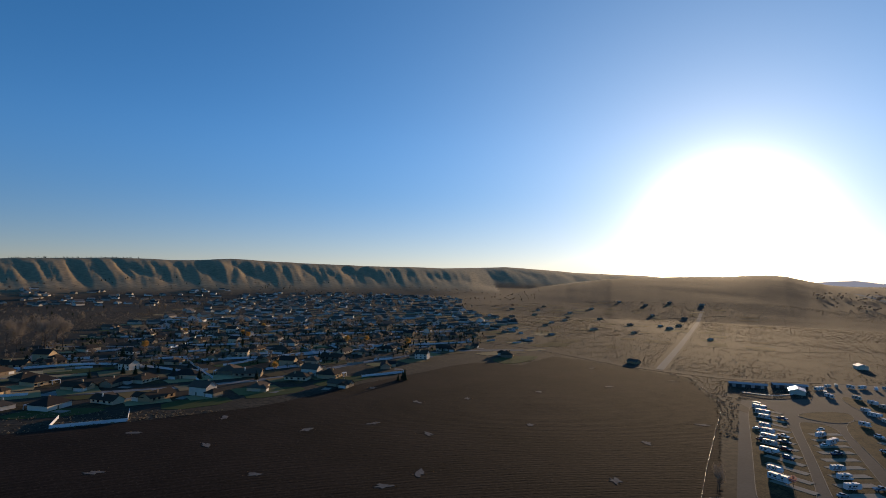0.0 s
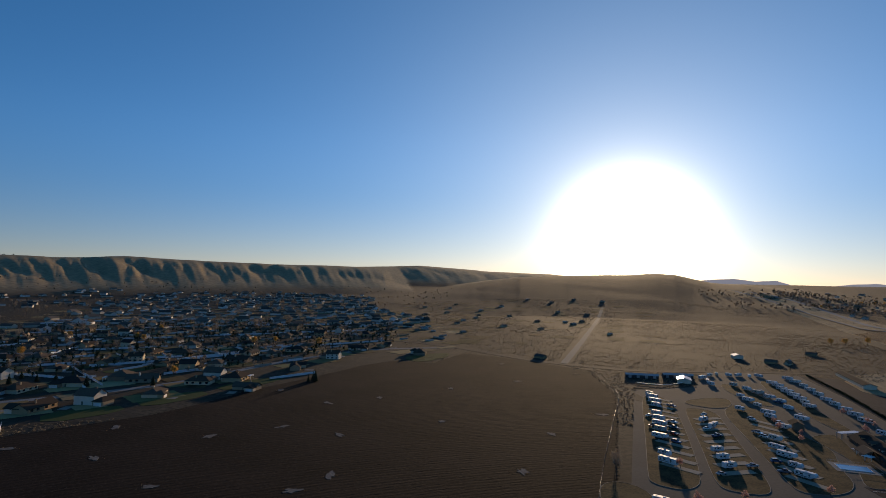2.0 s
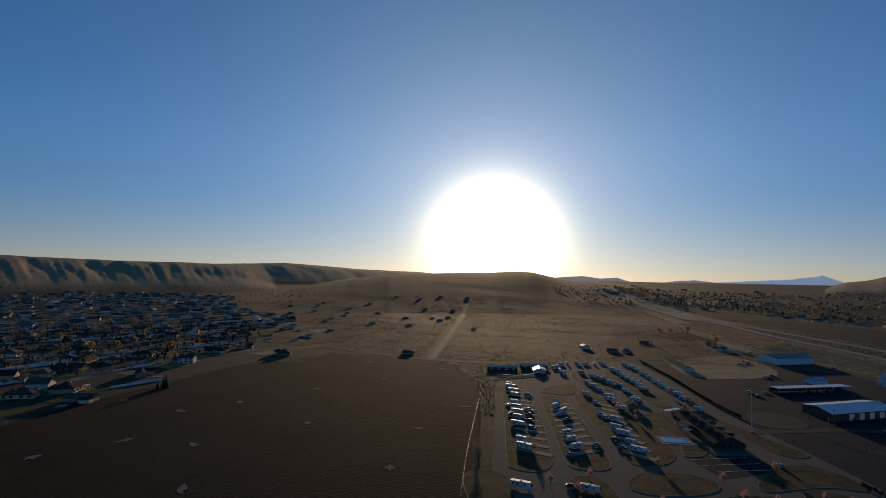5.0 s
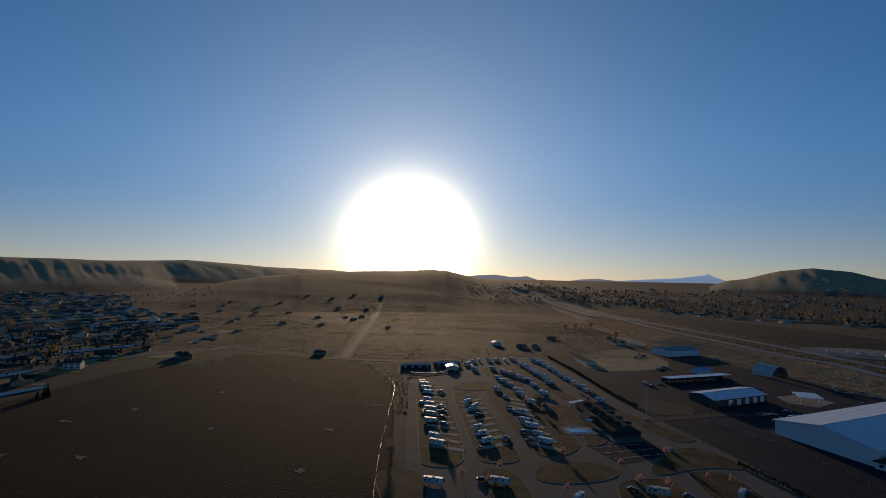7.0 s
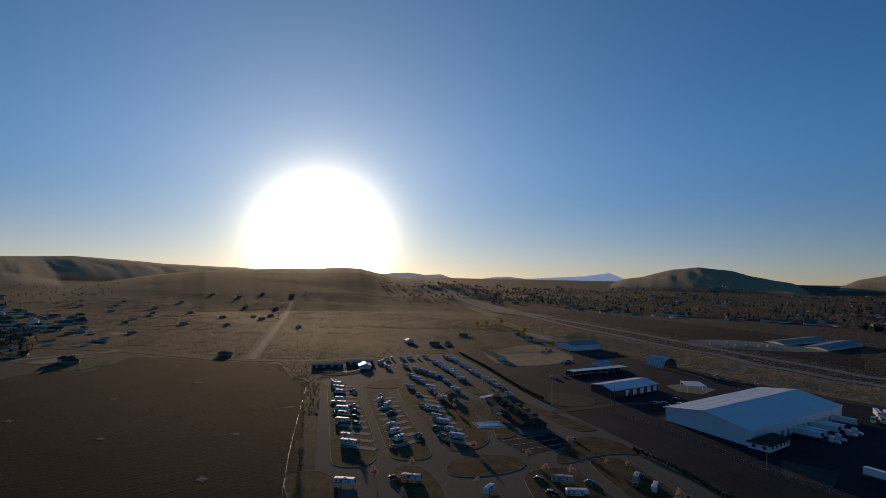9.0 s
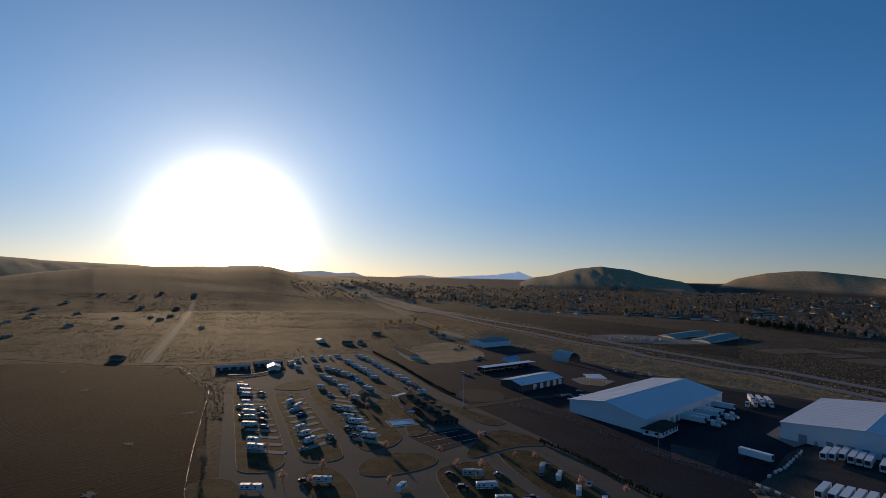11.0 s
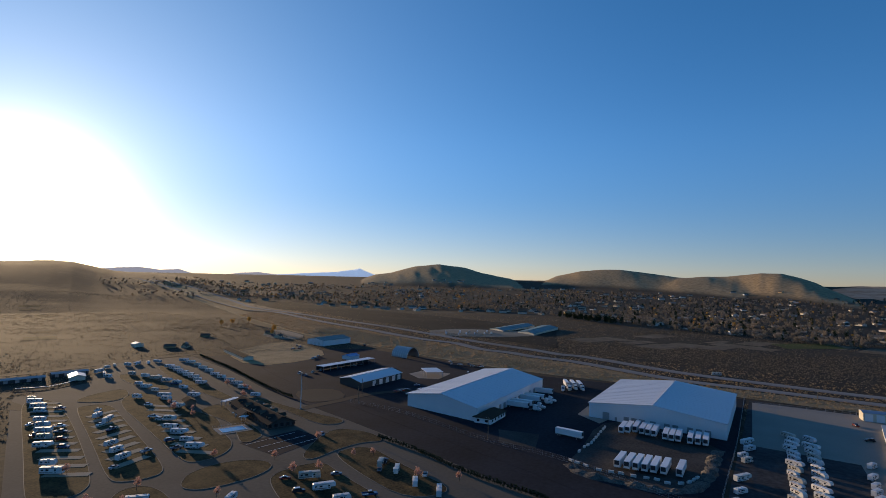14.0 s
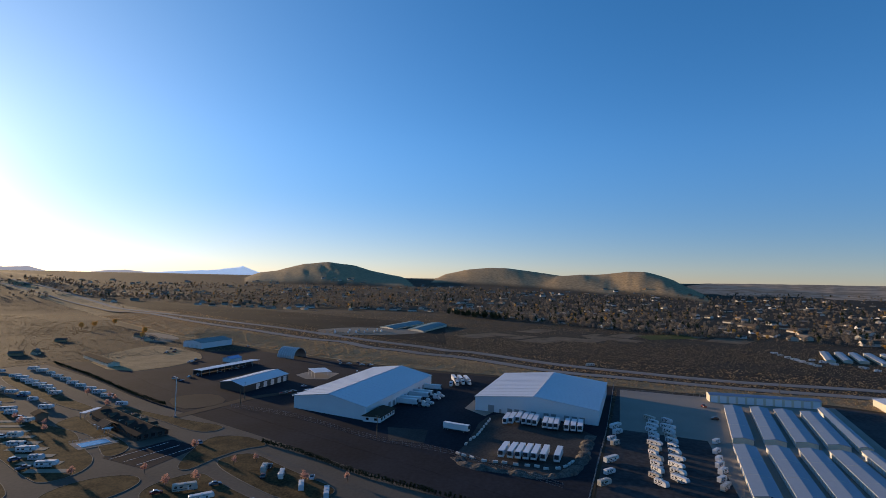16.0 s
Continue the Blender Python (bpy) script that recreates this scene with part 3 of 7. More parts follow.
def sheet(name, outline, z, material, label, category, round_off=0, kerb=0.0):
    pts = ccw(outline)
    if round_off:
        pts = soften(pts, round_off)
    s = Solid()
    s.prism(pts, z - 0.25, z)
    ob = structure(name, s, material, label, category)
    if kerb:
        k = Solid()
        n = len(pts)
        c = Vector((sum(p[0] for p in pts) / n, sum(p[1] for p in pts) / n))
        nrm = []
        for i in range(n):
            t = (Vector(pts[(i + 1) % n]) - Vector(pts[i - 1])).normalized()
            nrm.append(Vector((t.y, -t.x)))
        outer = [Vector(p) + d * kerb for p, d in zip(pts, nrm)]
        for i in range(n):
            j = (i + 1) % n
            k.add([(*pts[i], z + 0.05), (*outer[i], z + 0.05), (*outer[j], z + 0.05), (*pts[j], z + 0.05), (*outer[i], z - 0.2), (*outer[j], z - 0.2)],
                  [(0, 1, 2, 3), (1, 4, 5, 2)])
        part("kerb", k, KERB, ob, "pale concrete kerb")
    return ob


def ribbon(name, pts, width, lift, material, label, category, step=6.0, flat=False):
    run = spline(pts, step)
    s = Solid()
    vs = []
    zs = [0.0] * len(run) if flat else height([p.x for p in run], [p.y for p in run]).tolist()
    for i, p in enumerate(run):
        t = (run[min(i + 1, len(run) - 1)] - run[max(i - 1, 0)]).normalized()
        nrm = Vector((-t.y, t.x)) * width / 2
        for q in (p + nrm, p - nrm):
            vs.append((q.x, q.y, zs[i] + lift))
    n = len(run)
    vs += [(x, y, z - 0.4) for x, y, z in vs]
    fs = []
    for i in range(n - 1):
        a, b, c, d = 2 * i, 2 * i + 1, 2 * i + 3, 2 * i + 2
        fs += [(a, b, c, d), (a, d, d + 2 * n, a + 2 * n), (b, b + 2 * n, c + 2 * n, c)]
    s.add(vs, fs)
    return structure(name, s, material, label, category)


def drape(name, near, far, lift, material, label, category, count=160, across=8):
    """A strip of ground cover laid over the land between two lines."""
    def along(pts):
        run = spline(pts, 4.0)
        return [run[round(i * (len(run) - 1) / (count - 1))] for i in range(count)]
    a, b = along(near), along(far)
    P = np.array([[tuple(p + (q - p) * (j / across)) for j in range(across + 1)] for p, q in zip(a, b)])
    Z = height(P[..., 0], P[..., 1]) + lift
    w = across + 1
    s = Solid()
    s.add([(x, y, z) for (x, y), z in zip(P.reshape(-1, 2).tolist(), Z.reshape(-1).tolist())],
          [(i * w + j, i * w + j + 1, (i + 1) * w + j + 1, (i + 1) * w + j) for i in range(count - 1) for j in range(across)])
    return structure(name, s, material, label, category)


# ploughed field with curved rows
def field_material():
    m = mat("ploughed_soil", (0.038, 0.0235, 0.0165), (0.0125, 0.0083, 0.0062), rough=1.0, big=0.02, small=0.9, amount=1.6, bump=0.0, object_space=False, spec=0.05)
    nt = m.node_tree
    nodes, links = nt.nodes, nt.links
    bsdf = nodes["Principled BSDF"]
    geo = nodes.new("ShaderNodeNewGeometry")
    wave = nodes.new("ShaderNodeTexWave")
    wave.wave_type = "RINGS"
    wave.rings_direction = "SPHERICAL"
    wave.inputs["Scale"].default_value = 0.085
    wave.inputs["Distortion"].default_value = 4.0
    wave.inputs["Detail"].default_value = 3.0
    wave.inputs["Detail Scale"].default_value = 0.6
    shift = nodes.new("ShaderNodeVectorMath")
    shift.operation = "SUBTRACT"
    shift.inputs[1].default_value = (120, -300, 0)
    links.new(geo.outputs["Position"], shift.inputs[0])
    links.new(shift.outputs[0], wave.inputs["Vector"])
    noise_n = [n for n in nodes if n.bl_idname == "ShaderNodeTexNoise"][1]
    addn = nodes.new("ShaderNodeMath")
    addn.operation = "ADD"
    quiet = nodes.new("ShaderNodeMath")
    quiet.operation = "MULTIPLY"
    quiet.inputs[1].default_value = 0.35
    links.new(wave.outputs["Fac"], quiet.inputs[0])
    links.new(quiet.outputs[0], addn.inputs[0])
    links.new(noise_n.outputs["Fac"], addn.inputs[1])
    b = nodes.new("ShaderNodeBump")
    b.inputs["Strength"].default_value = 0.5
    b.inputs["Distance"].default_value = 0.03
    links.new(addn.outputs[0], b.inputs["Height"])
    links.new(b.outputs["Normal"], bsdf.inputs["Normal"])
    old = bsdf.inputs["Base Color"].links[0].from_socket
    mul = nodes.new("ShaderNodeMix")
    mul.data_type = "RGBA"
    mul.blend_type = "MULTIPLY"
    mul.inputs["B"].default_value = (0.62, 0.62, 0.62, 1)
    links.new(wave.outputs["Fac"], mul.inputs["Factor"])
    links.new(old, mul.inputs["A"])
    # straw left in the furrows
    straw = nodes.new("ShaderNodeTexNoise")
    straw.inputs["Scale"].default_value = 0.8
    straw.inputs["Detail"].default_value = 8.0
    straw.inputs["Roughness"].default_value = 0.72
    links.new(geo.outputs["Position"], straw.inputs["Vector"])
    pick = nodes.new("ShaderNodeMapRange")
    pick.inputs["From Min"].default_value, pick.inputs["From Max"].default_value = 0.55, 0.72
    links.new(straw.outputs["Fac"], pick.inputs["Value"])
    top = nodes.new("ShaderNodeMix")
    top.data_type = "RGBA"
    top.inputs["B"].default_value = (0.075, 0.053, 0.039, 1)
    links.new(pick.outputs["Result"], top.inputs["Factor"])
    links.new(mul.outputs["Result"], top.inputs["A"])
    links.new(top.outputs["Result"], bsdf.inputs["Base Color"])
    return m


FIELD = [(96, 190), (140, 278), (184, 368), (201, 440), (206, 462), (193, 492), (175, 519), (147, 557), (118, 582), (92, 545), (75, 516), (56, 527), (35, 529), (10, 506), (-34, 443), (-70, 399), (-92, 359),
         (-112, 333), (-142, 312), (-165, 295), (-195, 277), (-224, 260), (-330, 170), (-330, -120), (40, -120), (60, 120)]
SOIL = field_material()
field = sheet("field", FIELD, 0.03, SOIL, "dark ploughed field with fine curved rows", "field")


def build_furrows():
    """Ridges and clods of the ploughed rows, laid in arcs."""
    cx, cy, pitch = 120.0, -300.0, 0.65
    rr = np.arange(330, 890, pitch)
    aa = np.radians(np.arange(-62, 8.5, 0.24))
    R, A = np.meshgrid(rr, aa, indexing="ij")
    r_ = np.random.RandomState(5)
    A = A + r_.uniform(-0.0012, 0.0012, A.shape)
    X, Y = cx + R * np.sin(A), cy + R * np.cos(A)
    row = np.arange(len(rr))[:, None]
    Z = 0.17 + 0.014 * np.cos(row * math.pi / 2 + 0.6) + r_.normal(0, 0.013, R.shape)
    nr_, na = R.shape
    i = np.arange(nr_ - 1)[:, None] * na
    j = np.arange(na - 1)[None, :]
    quads = np.stack([i + j, i + j + 1, i + na + j + 1, i + na + j], -1).reshape(-1, 4)
    mx, my = X.reshape(-1)[quads].mean(1), Y.reshape(-1)[quads].mean(1)
    quads = quads[inside(mx, my, FIELD) & (np.hypot(mx, my) > 170)]
    used, back = np.unique(quads, return_inverse=True)
    P = np.stack([X.reshape(-1), Y.reshape(-1), Z.reshape(-1)], -1)[used]
    me = bpy.data.meshes.new("furrows")
    me.from_pydata(P.tolist(), [], back.reshape(-1, 4).tolist())
    me.materials.append(SOIL)
    me.update()
    return tagged(new("furrows", me), "ploughed ridges of dark brown clods", "soil", kind="stuff")


build_furrows()


# ---------------------------------------------------------------- roads and paved ground
ribbon("road", [(-520, 880), (-300, 830), (-115, 769), (-41, 750), (10, 727), (70, 684), (121, 624), (156, 562), (186, 519), (220, 487), (252, 468), (290, 462), (334, 458), (386, 450), (440, 438), (520, 420)],
       8.0, 0.12, DIRT, "county road with dark dusty asphalt", "road")
ribbon("road", [(202, 511), (303, 702), (440, 965), (622, 1317)], 7.5, 0.14, GRAVEL, "pale straight gravel road", "road")
for pts, w in (([(190, 515), (168, 552), (226, 700), (287, 1000), (420, 1330)], 5.0), ([(330, 712), (406, 668), (518, 681), (640, 690)], 6.0), ([(600, 824), (527, 679), (474, 573), (415, 476)], 7.0), ([(660, 958), (560, 790), (499, 676)], 6.0),
               ([(-330, 800), (-120, 980), (60, 1050), (330, 1090)], 7.0), ([(240, 1200), (420, 1180), (640, 1230)], 6.0)):
    ribbon("dirt_track", pts, w, 0.1, DIRT, "worn dirt track through the sagebrush", "track")

PARK = [(100, 188), (198, 368), (204, 384), (233, 388), (262, 392), (300, 440), (320, 462), (360, 450), (389, 434), (350, 348), (308, 274), (287, 230), (265, 178), (246, 136), (220, 84), (199, 40), (120, 40), (96, 150)]
sheet("pavement", PARK, 0.07, ASPHALT, "worn grey-brown asphalt of the camping park", "pavement")
YARD = [(389, 434), (350, 348), (308, 274), (287, 230), (265, 178), (246, 136), (220, 84), (199, 40), (190, -12), (216, -10), (258, -15), (318, -23), (440, -38), (455, 47), (462, 143), (500, 232), (530, 322), (484, 384), (430, 404)]
sheet("pavement", YARD, 0.05, DARK_ASPHALT, "dark asphalt of the freight yard", "pavement")
STORE = [(216, -12), (258, -17), (318, -25), (440, -40), (425, -100), (415, -175), (385, -240), (160, -240), (170, -15)]
STORE_ASPHALT = mat("worn_storage_asphalt", (0.07, 0.07, 0.071), (0.034, 0.0345, 0.036), rough=0.95, big=0.05, small=0.4, amount=1.4, bump=0.03, object_space=False, spec=0.04, deep=0.03)
sheet("pavement", STORE, 0.06, STORE_ASPHALT, "dark asphalt of the storage yard", "pavement")
sheet("pavement", [(432, -41), (412, -174), (300, -152), (222, -136), (220, -64), (307, -72), (317, -30)], 0.1, CONCRETE, "pale concrete apron round the storage sheds", "pavement")
sheet("pavement", [(340, 60), (364, 58), (366, 50), (340, 40), (324, 45)], 0.1, CONCRETE, "concrete pad beside the cold store", "pavement")
sheet("pavement", [(320, 46), (337, 34), (312, -17), (265, -12), (240, -6), (228, 8), (232, 26), (243, 42), (252, 48), (270, 46)], 0.12, TRAILER_GRAVEL, "rough gravel trailer yard edged by blocks", "pavement", 1)
sheet("pavement", [(262, 84), (285, 92), (286, 70), (262, 66)], 0.1, TRAILER_GRAVEL, "paler driveway apron at the gate", "pavement")
ribbon("road", [(262, 214), (300, 205), (330, 197), (352, 180)], 7.0, 0.13, DIRT, "short access road into the yard", "road", flat=True)
ribbon("road", [(420, 395), (350, 290), (300, 196), (262, 118), (236, 64), (206, 8)], 9.0, 0.1, DARK_ASPHALT, "access road along the hedge", "road", flat=True)

ISLANDS = [
    [(194, 350), (207, 368), (217, 359), (198, 314), (165, 250), (141, 207), (133, 200), (126, 199), (119, 207), (122, 215), (147, 261)],
    [(207, 321), (214, 328), (226, 318), (208, 283), (182, 231), (164, 196), (156, 190), (145, 196), (145, 204), (169, 248)],
    [(219, 343), (236, 353), (261, 354), (248, 331), (232, 323), (222, 332)],
    [(230, 319), (257, 338), (256, 314), (247, 287), (237, 262), (234, 240), (213, 215), (201, 195), (186, 187), (173, 190), (174, 199), (200, 253)],
    [(344, 415), (323, 370), (288, 300), (272, 262), (265, 268), (279, 307), (306, 367), (332, 412)],
    [(94, 203), (103, 211), (111, 207), (113, 195), (104, 176), (90, 160), (84, 168)],
    [(129, 181), (139, 190), (147, 187), (147, 178), (141, 163), (128, 142), (118, 148)],
    [(154, 176), (166, 183), (181, 180), (190, 168), (186, 158), (173, 156), (156, 162), (151, 169)],
    [(170, 147), (179, 152), (190, 150), (200, 143), (193, 132), (184, 115), (178, 102), (158, 92), (150, 118)],
    [(208, 142), (216, 146), (228, 138), (218, 121), (207, 102), (196, 79), (180, 92), (194, 120)],
    [(283, 256), (274, 229), (266, 199), (263, 175), (254, 172), (247, 180), (262, 213), (277, 253)],
    [(202, 157), (229, 167), (246, 169), (249, 152), (239, 134), (231, 144), (216, 148), (198, 149)],
    [(268, 340), (275, 372), (290, 404), (300, 398), (292, 360), (272, 320)],
    [(236, 256), (244, 262), (258, 264), (252, 252), (240, 234), (222, 196), (210, 190), (203, 193), (214, 206), (230, 226)],
]
for isl in ISLANDS:
    sheet("lawn", isl, 0.2, DRY_GRASS, "dry yellow-brown grass island with kerb", "lawn", 2, kerb=0.22)
sheet("lawn", [(306, 246), (322, 244), (330, 226), (312, 206), (294, 210), (286, 222)], 0.17, DIRT, "dark bare planting plot between yard roads", "plot", 1)
sheet("lawn", [(196, 330), (186, 366), (200, 402), (222, 424), (250, 402), (232, 392), (204, 388)], 0.1, DIRT, "bare strip beside the fence", "verge", 1)

# parking pads across the rows
pad_box = Solid().box(-8.5, 8.5, -2.1, 2.1, -0.1, 0.03)
pad_mesh = pad_box.mesh("parking_pad", PAD)


def rows_between(p, q, n):
    return [(p[0] + (q[0] - p[0]) * i / (n - 1), p[1] + (q[1] - p[1]) * i / (n - 1)) for i in range(n)]


pads = [(x, y, -58) for x, y in rows_between((208, 353), (141, 222), 13)] + [(x, y, 4) for x, y in rows_between((208, 300), (162, 214), 9)] + \
       [(x, y, -72) for x, y in rows_between((236, 290), (184, 201), 9)]
for x, y, a in pads:
    ob = tagged(new("parking_pad", pad_mesh), "worn gravel camping pad set in dry grass", "parking pad", "camping pads", kind="structure")
    ob.matrix_basis = at(x, y, 0.26, a)

sheet("pavement", [(203, 194), (234, 184), (228, 164), (196, 166)], 0.12, DARK_ASPHALT, "dark parking lot beside the clubhouse", "pavement")
for k in range(3):
    o = new("parking_line", Solid().box(-14, 14, -0.12, 0.12, 0.0, 0.03).mesh("parking_line", TRIM_WHITE))
    tagged(o, "worn white parking line", "line", kind="structure").matrix_basis = at(216 - k * 1.5, 186 - k * 8, 0.13, -14)


# ---------------------------------------------------------------- vehicles
def wheel(parent, x, y, r=0.36, w=0.24, rim=True):
    ty = part("wheel", Solid().tube((x, y - w / 2, r), (x, y + w / 2, r), r, n=12), RUBBER, parent)
    if not rim:
        return
    sgn = 1 if y > 0 else -1
    part("rim", Solid().tube((x, y + sgn * (w / 2 - 0.02), r), (x, y + sgn * (w / 2 + 0.02), r), r * 0.6, n=8), RIM, ty, "steel rim")


def camper(kind):
    """A travel trailer, a fifth wheel, a coach motorhome or a cab-over motorhome, nose towards +x."""
    L = {"travel_trailer": 8.2, "fifth_wheel": 10.6, "motorhome": 10.4, "camper_van": 7.6}[kind]
    label = {"travel_trailer": "white travel trailer with dark windows and stripe", "fifth_wheel": "long white fifth-wheel trailer with raised nose",
             "motorhome": "long white coach motorhome with dark stripe", "camper_van": "white cab-over motorhome with dark stripe"}[kind]
    e = thing(kind, label, {"travel_trailer": "trailer", "fifth_wheel": "trailer", "motorhome": "motorhome", "camper_van": "motorhome"}[kind], "parked campers")
    h, w, b = 3.25, 2.5, L / 2
    if kind == "travel_trailer":
        prof = [(-b, 0.55), (b - 0.5, 0.55), (b - 0.1, 1.0), (b, 1.6), (b - 0.25, 2.6), (b - 0.8, h - 0.1), (b - 1.3, h), (-b + 0.3, h), (-b, h - 0.3)]
    elif kind == "fifth_wheel":
        prof = [(-b, 0.6), (b - 2.6, 0.6), (b - 2.4, 1.55), (b - 0.3, 1.6), (b, 2.1), (b - 0.15, 3.0), (b - 0.9, h + 0.35), (b - 3.2, h + 0.3), (-b + 0.3, h + 0.1), (-b, h - 0.2)]
    elif kind == "motorhome":
        prof = [(-b, 0.5), (b - 0.2, 0.45), (b, 0.9), (b - 0.05, 1.5), (b - 0.3, 2.9), (b - 0.7, h + 0.1), (-b + 0.2, h + 0.1), (-b, h - 0.2)]
    else:
        prof = [(-b, 0.6), (b - 1.0, 0.5), (b, 0.6), (b, 1.15), (b - 1.0, 1.35), (b - 1.5, 2.0), (b - 0.55, 2.1), (b - 0.5, 2.8), (b - 1.1, h), (-b + 0.2, h), (-b, h - 0.2)]
    body = part("body", Solid().side_profile(prof, -w / 2, w / 2, 0.03), RV_WHITE, e)
    for sy in (-1, 1):
        y = sy * (w / 2 + 0.012)
        part("stripe", Solid().box(-b + 0.25, b - 2.7, y - 0.012, y + 0.012, 1.0, 1.32), RV_STRIPE, e, "dark painted stripe")
        for x0, x1 in ((-b + 0.9, -b + 1.9), (-b + 3.0, -b + 4.3), (b - 3.6, b - 2.8)):
            part("window", Solid().box(x0, x1, y - 0.02, y + 0.02, 1.75, 2.45), GLASS, e, "tinted window")
    part("door", Solid().box(-0.3 + b * 0.25, 0.4 + b * 0.25, -w / 2 - 0.03, -w / 2 + 0.02, 0.62, 2.55), TRIM_WHITE, e, "narrow entry door")
    part("awning", Solid().tube((-b + 1.2, -w / 2 - 0.1, 2.9), (b - 2.2, -w / 2 - 0.1, 2.9), 0.1, n=6), RV_STRIPE, e, "rolled-up awning")
    part("roof_air_conditioner", Solid().box(-0.6, 0.45, -0.45, 0.45, h, h + 0.38, 0.1), TRIM_WHITE, e)
    part("roof_vent", Solid().box(-b + 1.4, -b + 1.9, -0.25, 0.25, h, h + 0.2, 0.05), TRIM_WHITE, e)
    xs = {"travel_trailer": (-0.9, 0.0), "fifth_wheel": (-1.6, -0.7), "motorhome": (-2.6, 3.6), "camper_van": (-1.9, 2.7)}[kind]
    for x in xs:
        for y in (-1.1, 1.1):
            wheel(e, x, y)
    if kind == "travel_trailer":
        part("hitch", Solid().box(b - 0.4, b + 1.1, -0.08, 0.08, 0.45, 0.6), DARK_METAL, e)
        part("jack", Solid().tube((b + 0.7, 0, 0.0), (b + 0.7, 0, 0.7), 0.06, n=6), DARK_METAL, e)
    if kind == "fifth_wheel":
        for y in (-0.9, 0.9):
            part("landing_leg", Solid().box(b - 2.9, b - 2.75, y - 0.08, y + 0.08, 0.0, 1.2), DARK_METAL, e)
        part("slide_out", Solid().box(-b + 2.0, -b + 5.2, 1.25, 1.85, 0.8, 2.9, 0.06), RV_WHITE, e, "extended slide-out room")
    if kind in ("motorhome", "camper_van"):
        if kind == "motorhome":
            part("windscreen", Solid().add([(b - 0.02, -1.15, 1.55), (b - 0.02, 1.15, 1.55), (b - 0.27, 1.15, 2.75), (b - 0.27, -1.15, 2.75), (b + 0.03, -1.15, 1.55), (b + 0.03, 1.15, 1.55), (b - 0.22, 1.15, 2.8), (b - 0.22, -1.15, 2.8)],
                                          [(0, 1, 2, 3), (4, 5, 6, 7), (0, 4, 7, 3), (1, 5, 6, 2), (3, 7, 6, 2), (0, 4, 5, 1)]), GLASS, e, "wide windscreen")
        else:
            part("windscreen", Solid().add([(b - 0.98, -1.0, 1.38), (b - 0.98, 1.0, 1.38), (b - 1.45, 0.95, 2.0), (b - 1.45, -0.95, 2.0)], [(0, 1, 2, 3)]), GLASS, e, "windscreen")
        for y in (-0.85, 0.85):
            part("headlight", Solid().box(b - 0.06, b + 0.03, y - 0.15, y + 0.15, 0.75, 0.95), TRIM_WHITE, e)
    return e


def car(kind):
    """A saloon, a sport utility vehicle or a pickup, nose towards +x."""
    label = {"sedan": "parked saloon car with dark glass", "suv": "parked sport utility car with dark glass", "pickup_truck": "parked pickup truck with open bed"}[kind]
    e = thing(kind, label, {"sedan": "car", "suv": "car", "pickup_truck": "truck"}[kind], "parked cars")
    if kind == "sedan":
        b, prof = 2.3, [(-2.3, 0.35), (2.25, 0.32), (2.3, 0.7), (2.1, 0.85), (1.0, 0.98), (-1.7, 1.02), (-2.25, 0.95), (-2.3, 0.7)]
        cab = [(1.05, 0.97), (0.25, 1.42), (-0.9, 1.45), (-1.75, 1.0)]
    elif kind == "suv":
        b, prof = 2.35, [(-2.35, 0.4), (2.3, 0.38), (2.35, 0.8), (2.15, 1.0), (1.1, 1.1), (-2.2, 1.15), (-2.35, 0.9)]
        cab = [(1.15, 1.08), (0.4, 1.72), (-1.7, 1.76), (-2.25, 1.12)]
    else:
        b, prof = 2.85, [(-2.85, 0.5), (2.8, 0.48), (2.85, 0.9), (2.7, 1.1), (1.5, 1.2), (-0.7, 1.2), (-0.75, 0.95), (-2.7, 0.95), (-2.72, 1.2), (-2.85, 1.2)]
        cab = [(1.5, 1.18), (0.75, 1.86), (-0.55, 1.88), (-0.72, 1.18)]
    part("body", Solid().side_profile(prof, -0.92, 0.92, 0.04), CAR_PAINT, e)
    part("glazing", Solid().side_profile(cab, -0.8, 0.8, 0.06), GLASS, e, "dark glass all round the cabin")
    top = sorted(cab, key=lambda p: -p[1])[:2]
    x0, x1 = min(top[0][0], top[1][0]), max(top[0][0], top[1][0])
    part("roof", Solid().box(x0 - 0.05, x1 + 0.05, -0.76, 0.76, top[1][1] - 0.04, top[0][1] + 0.05, 0.04), CAR_PAINT, e)
    if kind == "pickup_truck":
        for y in (-0.87, 0.87):
            part("bed_side", Solid().box(-2.8, -0.72, y - 0.06, y + 0.06, 0.9, 1.25), CAR_PAINT, e)
    for x in (-b * 0.6, b * 0.62):
        for y in (-0.84, 0.84):
            wheel(e, x, y, 0.34 if kind == "sedan" else 0.38, 0.22, False)
    for y in (-0.65, 0.65):
        part("headlight", Solid().box(b - 0.08, b + 0.02, y - 0.16, y + 0.16, 0.62, 0.76), TRIM_WHITE, e)
        part("tail_light", Solid().box(-b - 0.02, -b + 0.06, y - 0.14, y + 0.14, 0.66, 0.82), RV_STRIPE, e)
    return e


def scatter_vehicles(spots, kinds, maker, seed, scale=(0.7, 0.84)):
    """spots: x, y, z, heading in degrees; the kinds go round at random."""
    rng = random.Random(seed)
    by = {}
    for s in spots:
        by.setdefault(rng.choice(kinds), []).append(s)
    for kind, ss in by.items():
        place(maker(kind), [at(x, y, z, a + rng.uniform(-2.5, 2.5), rng.uniform(*scale)) for x, y, z, a in ss])


